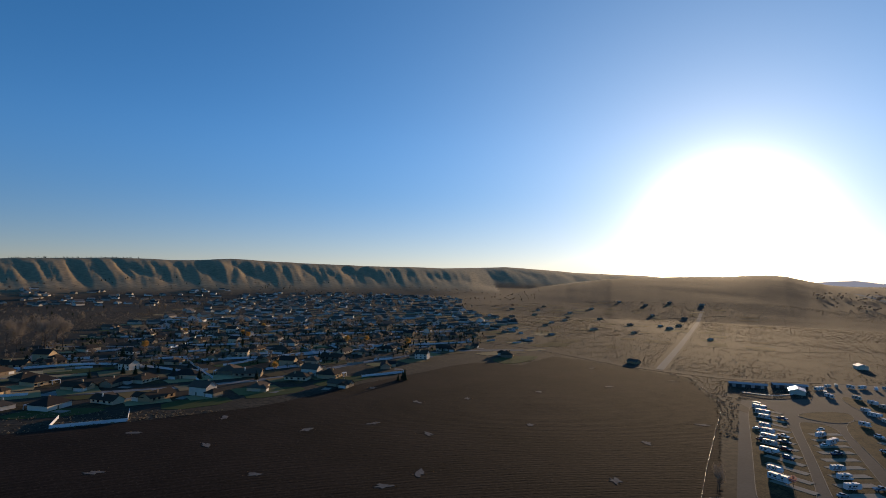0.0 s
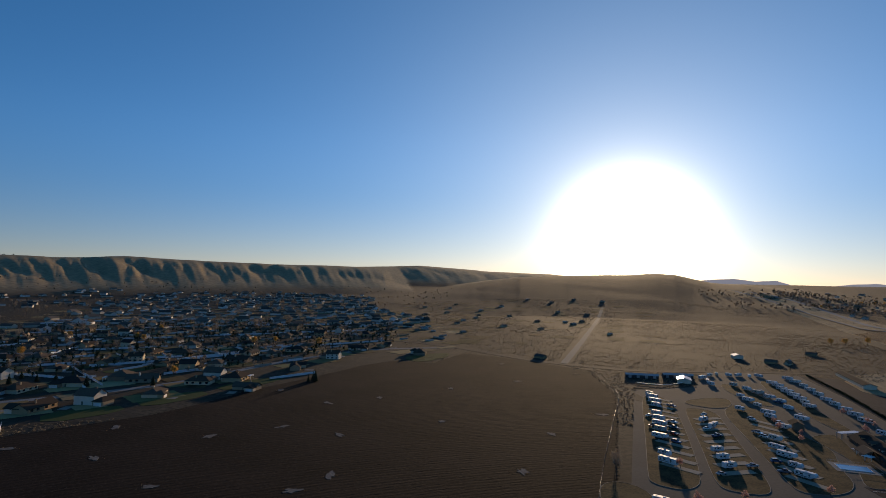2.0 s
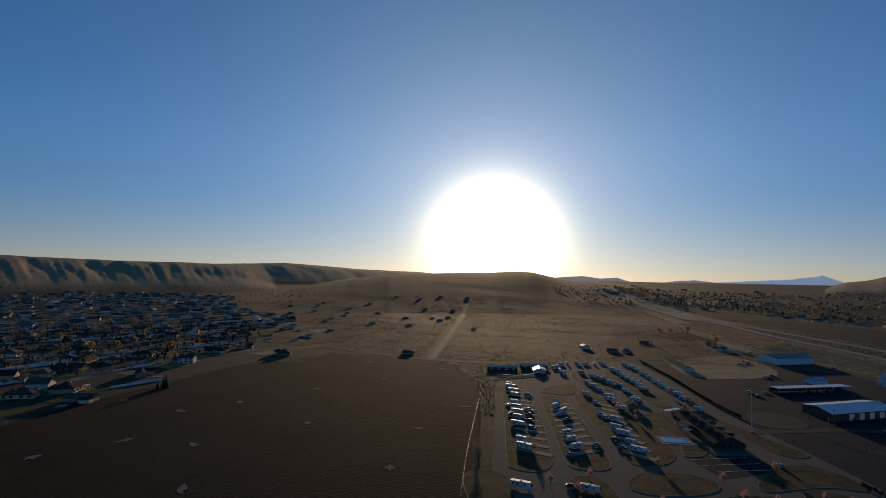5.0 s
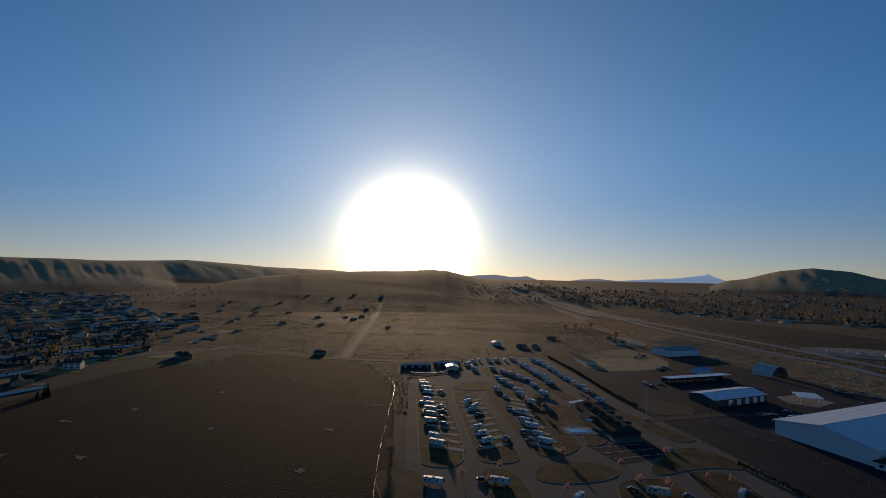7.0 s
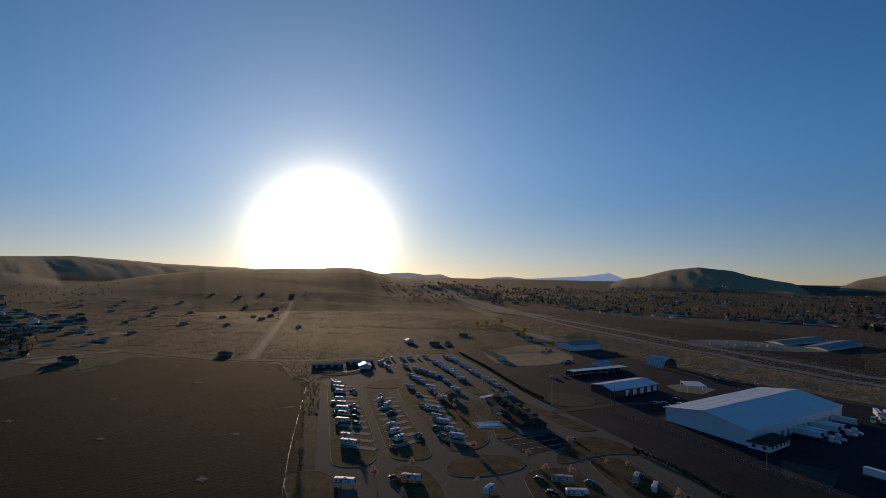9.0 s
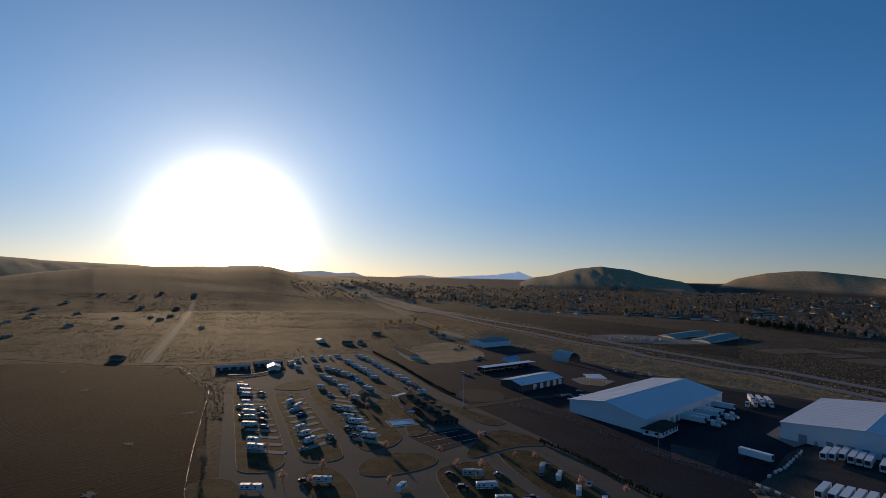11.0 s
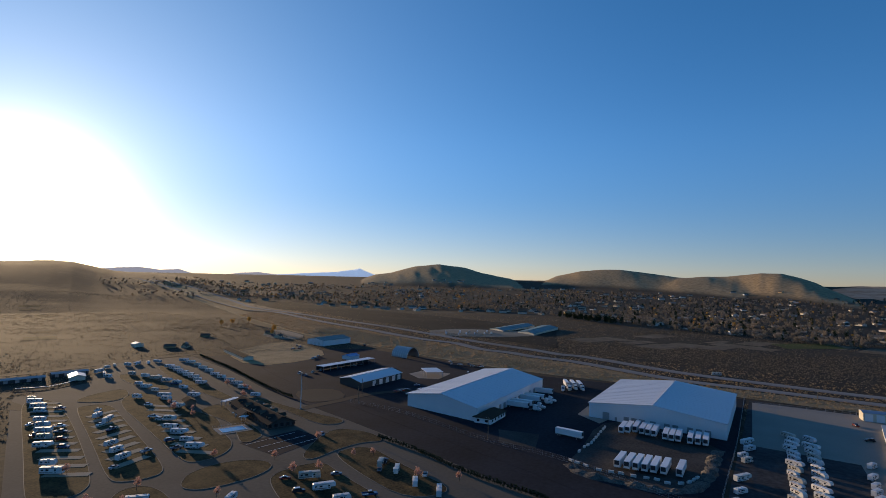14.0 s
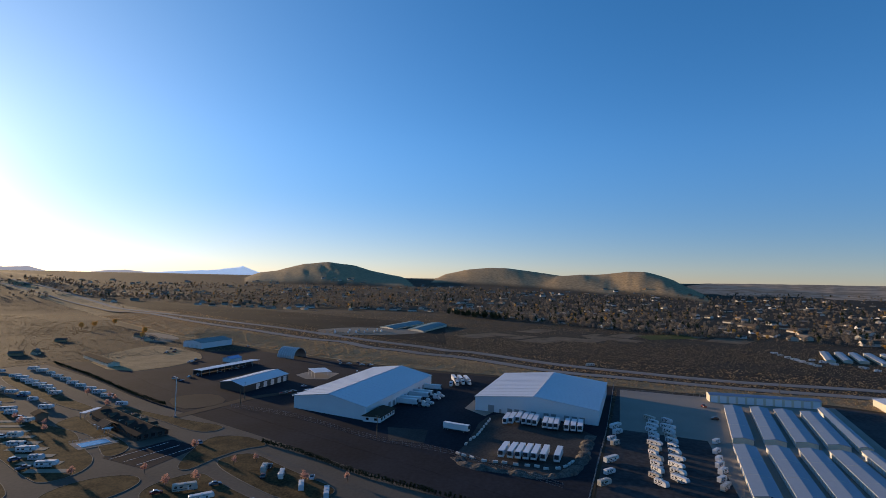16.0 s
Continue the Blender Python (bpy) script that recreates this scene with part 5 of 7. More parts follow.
def parasol():
    e = thing("parasol", "square white shade canopy by the pool", "parasol", "pool shades")
    part("pole", Solid().tube((0, 0, 0), (0, 0, 2.7), 0.06, n=6), GREY_METAL, e)
    part("canopy", Solid().add([(-2, -2, 2.5), (2, -2, 2.5), (2, 2, 2.5), (-2, 2, 2.5), (0, 0, 3.1), (-2, -2, 2.42), (2, -2, 2.42), (2, 2, 2.42), (-2, 2, 2.42)],
                               [(0, 1, 4), (1, 2, 4), (2, 3, 4), (3, 0, 4), (0, 5, 6, 1), (1, 6, 7, 2), (2, 7, 8, 3), (3, 8, 5, 0)]), VINYL, e)
    return e


place(parasol(), [at(x, y, 0.25, 15) for x, y in ((237, 226), (234, 221), (239, 231), (241, 227))])
e = carport(13, 3.5, 3.0, 4, WHITE_METAL, "white pergola at the clubhouse end", False)
e.matrix_basis = at(259, 256, 0.15, 5)


def hut(L, W, h, rise, label, wall=None, roof=None, name="hut"):
    e = thing(name, label, "shed")
    part("wall", Solid().gable_walls(-L / 2, L / 2, -W / 2, W / 2, h, rise), wall or WHITE_METAL, e)
    part("roof", Solid().gable(-L / 2, L / 2, -W / 2, W / 2, h, rise, 0.5), roof or ROOF_METAL, e)
    for k in range(max(1, int(L / 6))):
        x = -L / 2 + (k + 0.5) * L / max(1, int(L / 6))
        part("door", Solid().box(x - 1.2, x + 1.2, -W / 2 - 0.06, -W / 2 + 0.02, 0.05, 2.3), GREY_METAL, e)
    return e


hut(14, 10, 2.8, 1.6, "low utility hut with pale metal roof", CREAM_METAL).matrix_basis = at(265, 412, 0.1, 60)
hut(26, 6, 2.6, 0.9, "low dark storage shed by the road", DARK_METAL, GREY_METAL).matrix_basis = at(240, 433, 0.1, -22)
hut(24, 6, 2.6, 0.9, "low dark storage shed by the road", DARK_METAL, GREY_METAL).matrix_basis = at(272, 432, 0.1, -15)
hut(70, 9, 3.0, 1.4, "long low grey shed with small doors", CREAM_METAL, HOUSE_ROOF).matrix_basis = at(416, 404, 0.1, 60)
hut(8, 6, 3.0, 1.5, "small wooden shelter among the trees", WOOD, HOUSE_ROOF).matrix_basis = at(246, 276, 0.2, 60)
hut(12, 9, 3.4, 1.6, "metal barn with pale roof", CREAM_METAL, ROOF_METAL, "barn").matrix_basis = at(410, 540, 0.1, 70)
ribbon("wall", [(222, 408), (236, 398), (252, 401), (262, 408)], 0.5, 1.3, TRIM_WHITE, "low white garden wall", "wall", flat=True)


def lamp_mast():
    e = thing("lamp_mast", "tall white steel mast with floodlights", "mast")
    part("pole", Solid().tube((0, 0, 0), (0, 0, 22), 0.24, 0.13, n=10), WHITE_METAL, e)
    part("base", Solid().box(-0.9, 0.9, -0.9, 0.9, 0, 0.5, 0.1), CONCRETE, e)
    part("crossarm", Solid().box(-1.6, 1.6, -0.12, 0.12, 21.6, 21.85), GREY_METAL, e)
    for x in (-1.4, -0.5, 0.5, 1.4):
        part("floodlight", Solid().box(x - 0.25, x + 0.25, -0.4, 0.1, 21.0, 21.5, 0.05), GREY_METAL, e)
    return e


lamp_mast().matrix_basis = at(271, 212, 0.1, 60)


def yard_pole():
    e = thing("power_pole", "wooden pole with crossarm in the yard", "pole", "yard poles")
    part("pole", Solid().tube((0, 0, 0), (0, 0, 11), 0.2, 0.13, n=8), WOOD, e)
    part("crossarm", Solid().box(-1.1, 1.1, -0.07, 0.07, 10.2, 10.4), WOOD, e)
    for x in (-1.0, 0.0, 1.0):
        part("insulator", Solid().tube((x, 0, 10.4), (x, 0, 10.65), 0.06, n=6), TRIM_WHITE, e)
    return e


place(yard_pole(), [at(322, 201, 0.1), at(300, 190, 0.1, 30), at(265, 91, 0.1, 70), at(452, -155, z_at(452, -155)), at(434, -79, z_at(434, -79))])


def concrete_block():
    e = tagged(new("concrete_block", Solid().box(-1.15, 1.15, -0.5, 0.5, 0, 0.95, 0.08).mesh("concrete_block", BLOCK_WHITE)), "pale concrete barrier block on gravel", "block", "yard blocks")
    return e


def along(run, i):
    d = run[min(i + 1, len(run) - 1)] - run[max(i - 1, 0)]
    return math.degrees(math.atan2(d.y, d.x))


BLOCK_WHITE = mat("whitewashed_concrete", (0.62, 0.6, 0.56), (0.42, 0.4, 0.37), rough=0.9, small=3.0)
bl = spline([(251, 47), (249, 44), (247, 40), (244, 34), (244, 29), (244, 25), (243, 20), (243, 15), (243, 11), (241, 7), (243, 2), (246, -1), (253, -4)], 3.4)
b2 = spline([(266, 46), (274, 45), (283, 43), (299, 42), (316, 41)], 4.5)
place(concrete_block(), [at(p.x, p.y, 0.12, along(r_, i) + 7 * math.sin(i * 2.3)) for r_ in (bl, b2) for i, p in enumerate(r_)])


def berm(pts, width, hgt, seed):
    """A heaped bank of soil and stones along a line."""
    run = spline(pts, 1.0)
    r_ = random.Random(seed)
    n, vs = 9, []
    for i, p in enumerate(run):
        t = (run[min(i + 1, len(run) - 1)] - run[max(i - 1, 0)]).normalized()
        nrm = Vector((-t.y, t.x))
        swell = 0.55 + 0.35 * math.sin(i * 0.31 + seed) + 0.25 * math.sin(i * 0.83)
        ends = min(1.0, i / 6, (len(run) - 1 - i) / 6)
        for k in range(n):
            f = k / (n - 1)
            q = p + nrm * width * (f - 0.5) * (0.8 + 0.3 * swell)
            z = hgt * math.sin(math.pi * f) * swell * ends + (r_.uniform(-0.14, 0.2) if 0 < k < n - 1 else -0.1)
            vs.append((q.x, q.y, 0.1 + z))
    fs = [(i * n + k, i * n + k + 1, (i + 1) * n + k + 1, (i + 1) * n + k) for i in range(len(run) - 1) for k in range(n - 1)]
    return Solid().add(vs, fs)


RUBBLE = mat("stony_rubble", (0.17, 0.15, 0.128), (0.055, 0.049, 0.043), rough=1.0, big=0.3, small=1.4, amount=1.3, bump=0.6, object_space=False, spec=0.03)
tagged(new("soil_bank", berm([(247, 47), (239, 42), (236, 36), (235, 30), (234, 24), (233, 17), (232, 10), (234, 4), (239, -2), (249, -6), (262, -9), (280, -11), (300, -14)], 6.5, 1.5, 3).mesh("soil_bank", RUBBLE)), "heaped bank of grey soil and stones round the trailer yard", "soil bank")


def post_fence(name, pts, gap, hgt, material, label, rails=(0.5, 0.95), thick=0.06, lift=0.05):
    e = thing(name, label, "fence", "fences")
    run = spline(pts, gap)
    post = Solid().box(-thick, thick, -thick, thick, 0, hgt).mesh("post", material)
    zs = [z_at(p.x, p.y) + lift for p in run]
    for p, z in zip(run, zs):
        o = part("post", post, material, e)
        o.location = (p.x, p.y, z)
    for f in rails:
        r = Solid()
        for (p, z0), (q, z1) in zip(zip(run, zs), list(zip(run, zs))[1:]):
            r.tube((p.x, p.y, z0 + hgt * f), (q.x, q.y, z1 + hgt * f), thick * 0.6, n=4)
        part("rail", r, material, e)
    return e


post_fence("fence", [(80, 172), (87, 187), (113, 236), (150, 302), (184, 364), (196, 408), (210, 464)], 4.5, 1.4, GREY_METAL, "thin grey rail fence along the ploughed field", (0.95,), 0.035)
post_fence("fence", [(440, -37), (318, -23.5), (258, -15.5), (200, -8)], 5.0, 2.2, GREY_METAL, "steel mesh fence between yards", (0.05, 0.5, 0.98), 0.05)
post_fence("fence", [(300, 196), (290, 150), (262, 92), (250, 50), (222, 0)], 5.0, 2.0, GREY_METAL, "steel mesh fence along the freight yard", (0.05, 0.5, 0.98), 0.05)
post_fence("fence", [(424, -42), (424, -100)], 4.0, 2.0, GREY_METAL, "steel mesh fence behind the storage yard", (0.05, 0.5, 0.98), 0.05)

# highway: two carriageways on the bank
drape("verge", [(x - 20, y + 13) for x, y in HW_NEAR[:9]], [(x + 46, y - 30) for x, y in HW_NEAR[:9]], 0.25, VERGE, "tan cleared strip beside the climbing highway", "verge")
ribbon("road", HW_NEAR, 12.0, 0.5, ROAD, "grey two-lane carriageway of the highway", "road")
ribbon("road", HW_FAR, 12.0, 0.5, ROAD, "far grey carriageway of the highway", "road")
drape("verge", BANK[2:], [(x - 9, y + 4) for x, y in HW_NEAR[6:-1]] + [(385, -420)], 0.12, VERGE, "tan dry grass on the highway bank", "verge")
quad_shed("shed", [(778, 246), (800, 275), (930, 262), (905, 232)], 5, 7, CREAM_METAL, TEAL_METAL, "long shed with teal metal roof", "shed", (0, 1))
quad_shed("shed", [(762, 196), (782, 225), (915, 222), (892, 190)], 5, 7, CREAM_METAL, TEAL_METAL, "long shed with teal metal roof", "shed", (0, 1))
drape("pavement", [(640, 300), (690, 230), (760, 190)], [(700, 330), (770, 300), (800, 230)], 0.3, GRAVEL, "pale gravel lot across the highway", "pavement", 30, 8)
LOT = [(677, 276, 20), (690, 270, 20), (700, 262, 20), (668, 290, 20), (712, 252, 20), (724, 246, 20), (705, 285, 20), (716, 276, 20), (728, 268, 20), (740, 258, 20), (690, 300, 20)]
scatter_vehicles([(x, y, z_at(x, y) + 0.32, a) for x, y, a in LOT], ["travel_trailer", "fifth_wheel", "motorhome"], camper, 21)
scatter_vehicles([(536, -24, z_at(536, -24) + 0.35, 100)], ["motorhome"], camper, 22)
for a, b in (((735, -300), (650, -272)), ((735, -315), (655, -290)), ((735, -330), (655, -305)), ((735, -345), (640, -318)), ((735, -362), (640, -335)), ((735, -380), (640, -352))):
    o = storage_block(a, b, 8.0, TRIM_WHITE, "long pale lock-up shed across the highway", 14)
    o.location.z = z_at(690, -310)
LOT2 = [(709, -238), (690, -238), (672, -239), (655, -240), (640, -240), (625, -242), (612, -244), (660, -258), (645, -262), (630, -266), (612, -284), (596, -288), (582, -292), (571, -296)]
scatter_vehicles([(x, y, z_at(x, y) + 0.05, 60 + 5 * (i % 4)) for i, (x, y) in enumerate(LOT2)], ["travel_trailer", "fifth_wheel"], camper, 23)


# ---------------------------------------------------------------- houses
def house(style):
    """Four plans of one-family houses, front towards -y."""
    label = ["single-storey house with dark hip roof", "two-storey house with dark gable roof", "ranch house with cross-gable shingle roof", "house with hip roof and wide garage"][style]
    e = thing("house", label, "house", "houses of the settlement")
    if style == 0:
        part("wall", Solid().box(-9, 9, -5.5, 5.5, 0, 2.9), HOUSE_WALL, e)
        part("roof", Solid().hip(-9, 9, -5.5, 5.5, 2.9, 3.0, 0.6), HOUSE_ROOF, e)
        part("garage", Solid().box(-9.5, -3, -9.5, -5.4, 0, 2.9), HOUSE_WALL, e)
        part("roof", Solid().hip(-9.5, -3, -10, -2, 2.9, 2.2, 0.5), HOUSE_ROOF, e)
        gx, gy = -6.2, -9.5
    elif style == 1:
        part("wall", Solid().gable_walls(-6.5, 6.5, -5, 5, 5.6, 3.0), HOUSE_WALL, e)
        part("roof", Solid().gable(-6.5, 6.5, -5, 5, 5.6, 3.0, 0.6), HOUSE_ROOF, e)
        part("garage", Solid().box(6.4, 13, -6, 3, 0, 2.9), HOUSE_WALL, e)
        part("roof", Solid().hip(6.4, 13, -6, 3, 2.9, 2.0, 0.5), HOUSE_ROOF, e)
        gx, gy = 9.7, -6
    elif style == 2:
        part("wall", Solid().gable_walls(-10, 10, -4.5, 4.5, 2.8, 2.6), HOUSE_WALL, e)
        part("roof", Solid().gable(-10, 10, -4.5, 4.5, 2.8, 2.6, 0.6), HOUSE_ROOF, e)
        part("garage", Solid().box(3, 10, -9, -4.4, 0, 2.8), HOUSE_WALL, e)
        r = Solid()
        r.add([(2.5, -9.6, 2.7), (10.5, -9.6, 2.7), (6.5, -9.6, 5.0), (2.5, 0, 2.7), (10.5, 0, 2.7), (6.5, 0, 5.0), (2.5, -9.6, 2.88), (10.5, -9.6, 2.88), (6.5, -9.6, 5.2), (6.5, 0, 5.2)],
              [(0, 1, 2), (6, 8, 9, 3), (7, 4, 9, 8), (0, 3, 5, 2), (1, 2, 5, 4), (0, 6, 8, 2), (1, 2, 8, 7)])
        part("roof", r, HOUSE_ROOF, e)
        gx, gy = 6.5, -9
    else:
        part("wall", Solid().box(-8, 8, -7, 6, 0, 3.1), HOUSE_WALL, e)
        part("roof", Solid().hip(-8, 8, -7, 6, 3.1, 3.6, 0.7), HOUSE_ROOF, e)
        part("porch", Solid().box(-8, -2, 6, 9, 2.6, 2.8), TRIM_WHITE, e)
        for x in (-7.7, -2.3):
            part("porch_post", Solid().box(x - 0.12, x + 0.12, 8.6, 8.85, 0, 2.6), TRIM_WHITE, e)
        gx, gy = 4.2, -7
    part("garage_door", Solid().box(gx - 2.4, gx + 2.4, gy - 0.08, gy + 0.02, 0.05, 2.2), TRIM_WHITE, e, "white garage door")
    part("chimney", Solid().box(1.5, 2.4, 1.6, 2.3, 2.5, 6.6 if style != 1 else 9.3), HOUSE_WALL, e)
    ys = 4.5 if style == 2 else (5.5 if style == 0 else 5 if style == 1 else 6)
    xs = (-7, -2.5, 3, 7) if style != 1 else (-4.5, 0, 4.5)
    for x in xs:
        part("window", Solid().box(x - 0.9, x + 0.9, ys - 0.02, ys + 0.06, 0.9, 2.2), GLASS, e)
        if style == 1:
            part("window", Solid().box(x - 0.7, x + 0.7, ys - 0.02, ys + 0.06, 3.6, 4.8), GLASS, e)
    part("door", Solid().box(-1.4, -0.4, -(ys if style != 3 else 7) - 0.06, -(ys if style != 3 else 7) + 0.02, 0.05, 2.15), WOOD, e)
    return e


PALE_ROOF = palette("faded_roof_shingle", [(0.17, 0.14, 0.11), (0.3, 0.26, 0.22), (0.11, 0.09, 0.072), (0.42, 0.38, 0.34), (0.15, 0.115, 0.085)], rough=0.9, grime=0.3, spec=0.1)


def small_house():
    e = thing("house", "far house with shingle roof among trees", "house", "far houses")
    part("wall", Solid().gable_walls(-8, 8, -5, 5, 3.2, 2.8), HOUSE_WALL, e)
    part("roof", Solid().gable(-8, 8, -5, 5, 3.2, 2.8, 0.6), PALE_ROOF, e)
    for x in (-4, 4):
        part("window", Solid().box(x - 1, x + 1, -5.06, -4.96, 0.9, 2.3), GLASS, e)
    return e


rng = random.Random(31)
NEAR_HOUSES = [(-254, 318), (-227, 322), (-203, 338), (-179, 350), (-157, 366), (-127, 386), (-110, 426), (-87, 438), (-73, 404), (-49, 489), (-19, 548), (69, 576),
               (-318, 384), (-334, 417), (-348, 451), (-330, 470), (-352, 490), (-354, 553), (-285, 345), (-280, 386), (-245, 374), (-230, 390), (-256, 453), (-217, 405), (-194, 423), (-171, 446), (-152, 436), (-159, 513), (-135, 488),
               (-235, 487), (-304, 539), (-277, 545), (-262, 572), (-212, 518), (-193, 535), (-193, 576), (-165, 571), (-118, 508), (-104, 530), (-101, 577), (-104, 445), (-80, 572), (-60, 600), (-50, 630), (5, 613), (33, 642), (-44, 748), (-86, 736), (-120, 651), (-174, 633),
               (-330, 620), (-280, 640), (-240, 640), (-205, 680), (-150, 690), (-300, 400)]
by = {k: [] for k in range(4)}
for i, (x, y) in enumerate(NEAR_HOUSES):
    by[(i * 7 + i // 3) % 4].append(at(x, y, z_at(x, y), -8 + 90 * (i % 4) + rng.uniform(-14, 14), rng.uniform(0.88, 1.1)))
BLOCKS = [(-400, 622), (40, 770), (140, 1010), (60, 1500), (-53, 2100), (-500, 2200), (-640, 1708), (-470, 765)]
taken = [Vector(p) for p in NEAR_HOUSES]
u, v = Vector((0.80, 0.60)), Vector((-0.60, 0.80))
far_spots = []
for row in range(0, 46):
    off = 30 * row + (24 if row % 2 else 0)
    for k in range(-30, 60):
        p = Vector((-420, 600)) + u * (k * 34 + rng.uniform(-7, 7)) + v * (off + rng.uniform(-4, 4) - 250)
        far = p.length
        if not inside([p.x], [p.y], BLOCKS)[0] or rng.random() < (0.25 if far < 1000 else 0.5):
            continue
        if any((p - t).length < 24 for t in taken):
            continue
        taken.append(p)
        far_spots.append(p)
for i, p in enumerate(far_spots):
    if p.length < 900:
        by[rng.randrange(4)].append(at(p.x, p.y, z_at(p.x, p.y), -8 + rng.choice((0, 180, 90, 270)) + rng.uniform(-16, 16), rng.uniform(0.82, 1.05)))
for k, poses in by.items():
    place(house(k), poses)
far_xy = [(p.x, p.y) for p in far_spots if p.length >= 900]
far_house_poses = []
# scattered ranches in the middle distance, and the farm below the highway
far_house_poses += [at(563, 479, z_at(563, 479), 20, 0.8), at(594, 521, z_at(594, 521), 110, 0.7)]
for x, y in ((160, 805), (375, 1381), (492, 1526), (535, 1447), (398, 1002), (392, 948), (435, 1011), (382, 783), (191, 548), (244, 1094), (-30, 1056), (29, 1244), (141, 1086), (76, 1313), (274, 1481), (422, 505), (434, 496), (448, 512), (520, 560),
             (620, 1500), (680, 1440), (300, 1290), (210, 1250), (120, 900), (95, 830), (60, 985), (180, 960), (205, 1030), (250, 905), (300, 860), (330, 1150), (150, 1180), (100, 1120), (40, 1130), (470, 1230), (520, 1180), (240, 1380), (180, 1420), (345, 1010), (270, 1180)):
    far_house_poses.append(at(x, y, z_at(x, y), rng.choice((30, 120)) + rng.uniform(-10, 10), rng.uniform(0.5, 0.72)))
town = []
while len(town) < 420:
    a = rng.uniform(44, 134)
    near = float(np.interp(a, [44, 60, 78, 89, 100, 135], [1500, 1350, 1280, 1050, 930, 960]))
    r = near * (1 + 1.8 * rng.random() ** 1.4)
    x, y = r * math.sin(radians(a)), r * math.cos(radians(a))
    if r < 3200 and all((x - p) ** 2 + (y - q) ** 2 > 500 for p, q in town):
        town.append((x, y))
far_house_poses += [at(x, y, z_at(x, y), rng.uniform(0, 360), rng.uniform(0.9, 1.3)) for x, y in town[:70]]
for n_, a0, a1, r0, r1 in ((70, -40, -27, 1450, 1900), (90, -26, 2, 1500, 2050)):
    for _ in range(n_):
        a, r = radians(rng.uniform(a0, a1)), rng.uniform(r0, r1)
        far_xy.append((r * math.sin(a), r * math.cos(a)))
far_xy += town[70:]
place(small_house(), far_house_poses)

# white vinyl fences of the gardens
FENCES = [[(-178, 506), (-150, 551), (-115, 591)], [(-231, 502), (-173, 420)], [(-156, 613), (-131, 575)], [(-129, 633), (-112, 605)], [(-365, 639), (-351, 660)], [(-63, 440), (-31, 465)], [(-189, 479), (-176, 503)], [(-147, 464), (-133, 480)], [(-286, 581), (-285, 637)]]
FENCES += [[(-197, 280), (-167, 297)], [(-197, 280), (-206, 300)], [(-167, 297), (-178, 318)], [(-262, 470), (-212, 448), (-178, 408)], [(-219, 505), (-150, 545), (-100, 590), (-75, 612)], [(-205, 545), (-160, 560)], [(-300, 600), (-250, 615), (-200, 640)],
          [(-176, 560), (-192, 590)], [(-130, 570), (-105, 540)], [(-340, 440), (-300, 470), (-262, 470)], [(-80, 630), (-20, 660), (30, 690)], [(-330, 690), (-240, 720), (-160, 760)], [(-150, 760), (-60, 800), (20, 830)],
          [(-420, 760), (-300, 850), (-180, 900)], [(-160, 900), (-40, 930), (60, 960)], [(-480, 900), (-380, 980), (-250, 1030)], [(-300, 330), (-262, 352)], [(-265, 505), (-235, 525)], [(-140, 470), (-120, 490)]]
for k, pts in enumerate(FENCES):
    e = thing("garden_fence", "white vinyl garden fence", "fence", "garden fences")
    run = spline(pts, 12.0)
    panel = None
    for p, q in zip(run, run[1:]):
        z = z_at(p.x, p.y)
        t = (q - p)
        n_ = Vector((-t.y, t.x)).normalized() * 0.06
        s = Solid()
        s.prism(ccw([tuple(p + n_), tuple(p - n_), tuple(q - n_), tuple(q + n_)]), z, z + 1.8)
        part("panel", s, VINYL, e)
        part("post", Solid().box(p.x - 0.1, p.x + 0.1, p.y - 0.1, p.y + 0.1, z, z + 2.0), VINYL, e)
for pts in ([(-240, 292), (-200, 305), (-190, 325), (-235, 318)], [(-160, 318), (-128, 345), (-140, 362), (-172, 342)], [(-122, 352), (-92, 385), (-104, 402), (-134, 372)], [(-84, 398), (-50, 440), (-64, 452), (-98, 412)],
            [(62, 520), (94, 552), (104, 590), (60, 570), (48, 545)], [(-300, 420), (-270, 440), (-282, 458), (-312, 440)], [(-190, 470), (-160, 490), (-172, 505), (-202, 485)], [(-150, 590), (-120, 610), (-135, 628), (-165, 606)]):
    sheet("lawn", pts, 0.14, LAWN, "short green garden lawn", "lawn", 1)
for pts in ([(-330, 330), (-262, 352), (-205, 374), (-160, 402), (-120, 440), (-70, 520), (-10, 590), (40, 620), (110, 632)], [(-380, 420), (-310, 500), (-230, 560), (-150, 605), (-60, 650)], [(-400, 580), (-300, 590), (-200, 600), (-110, 625), (-30, 700)], [(-300, 330), (-320, 400), (-370, 500), (-420, 600)]):
    ribbon("road", pts, 8.0, 0.05, ROAD, "quiet asphalt street between houses", "road")


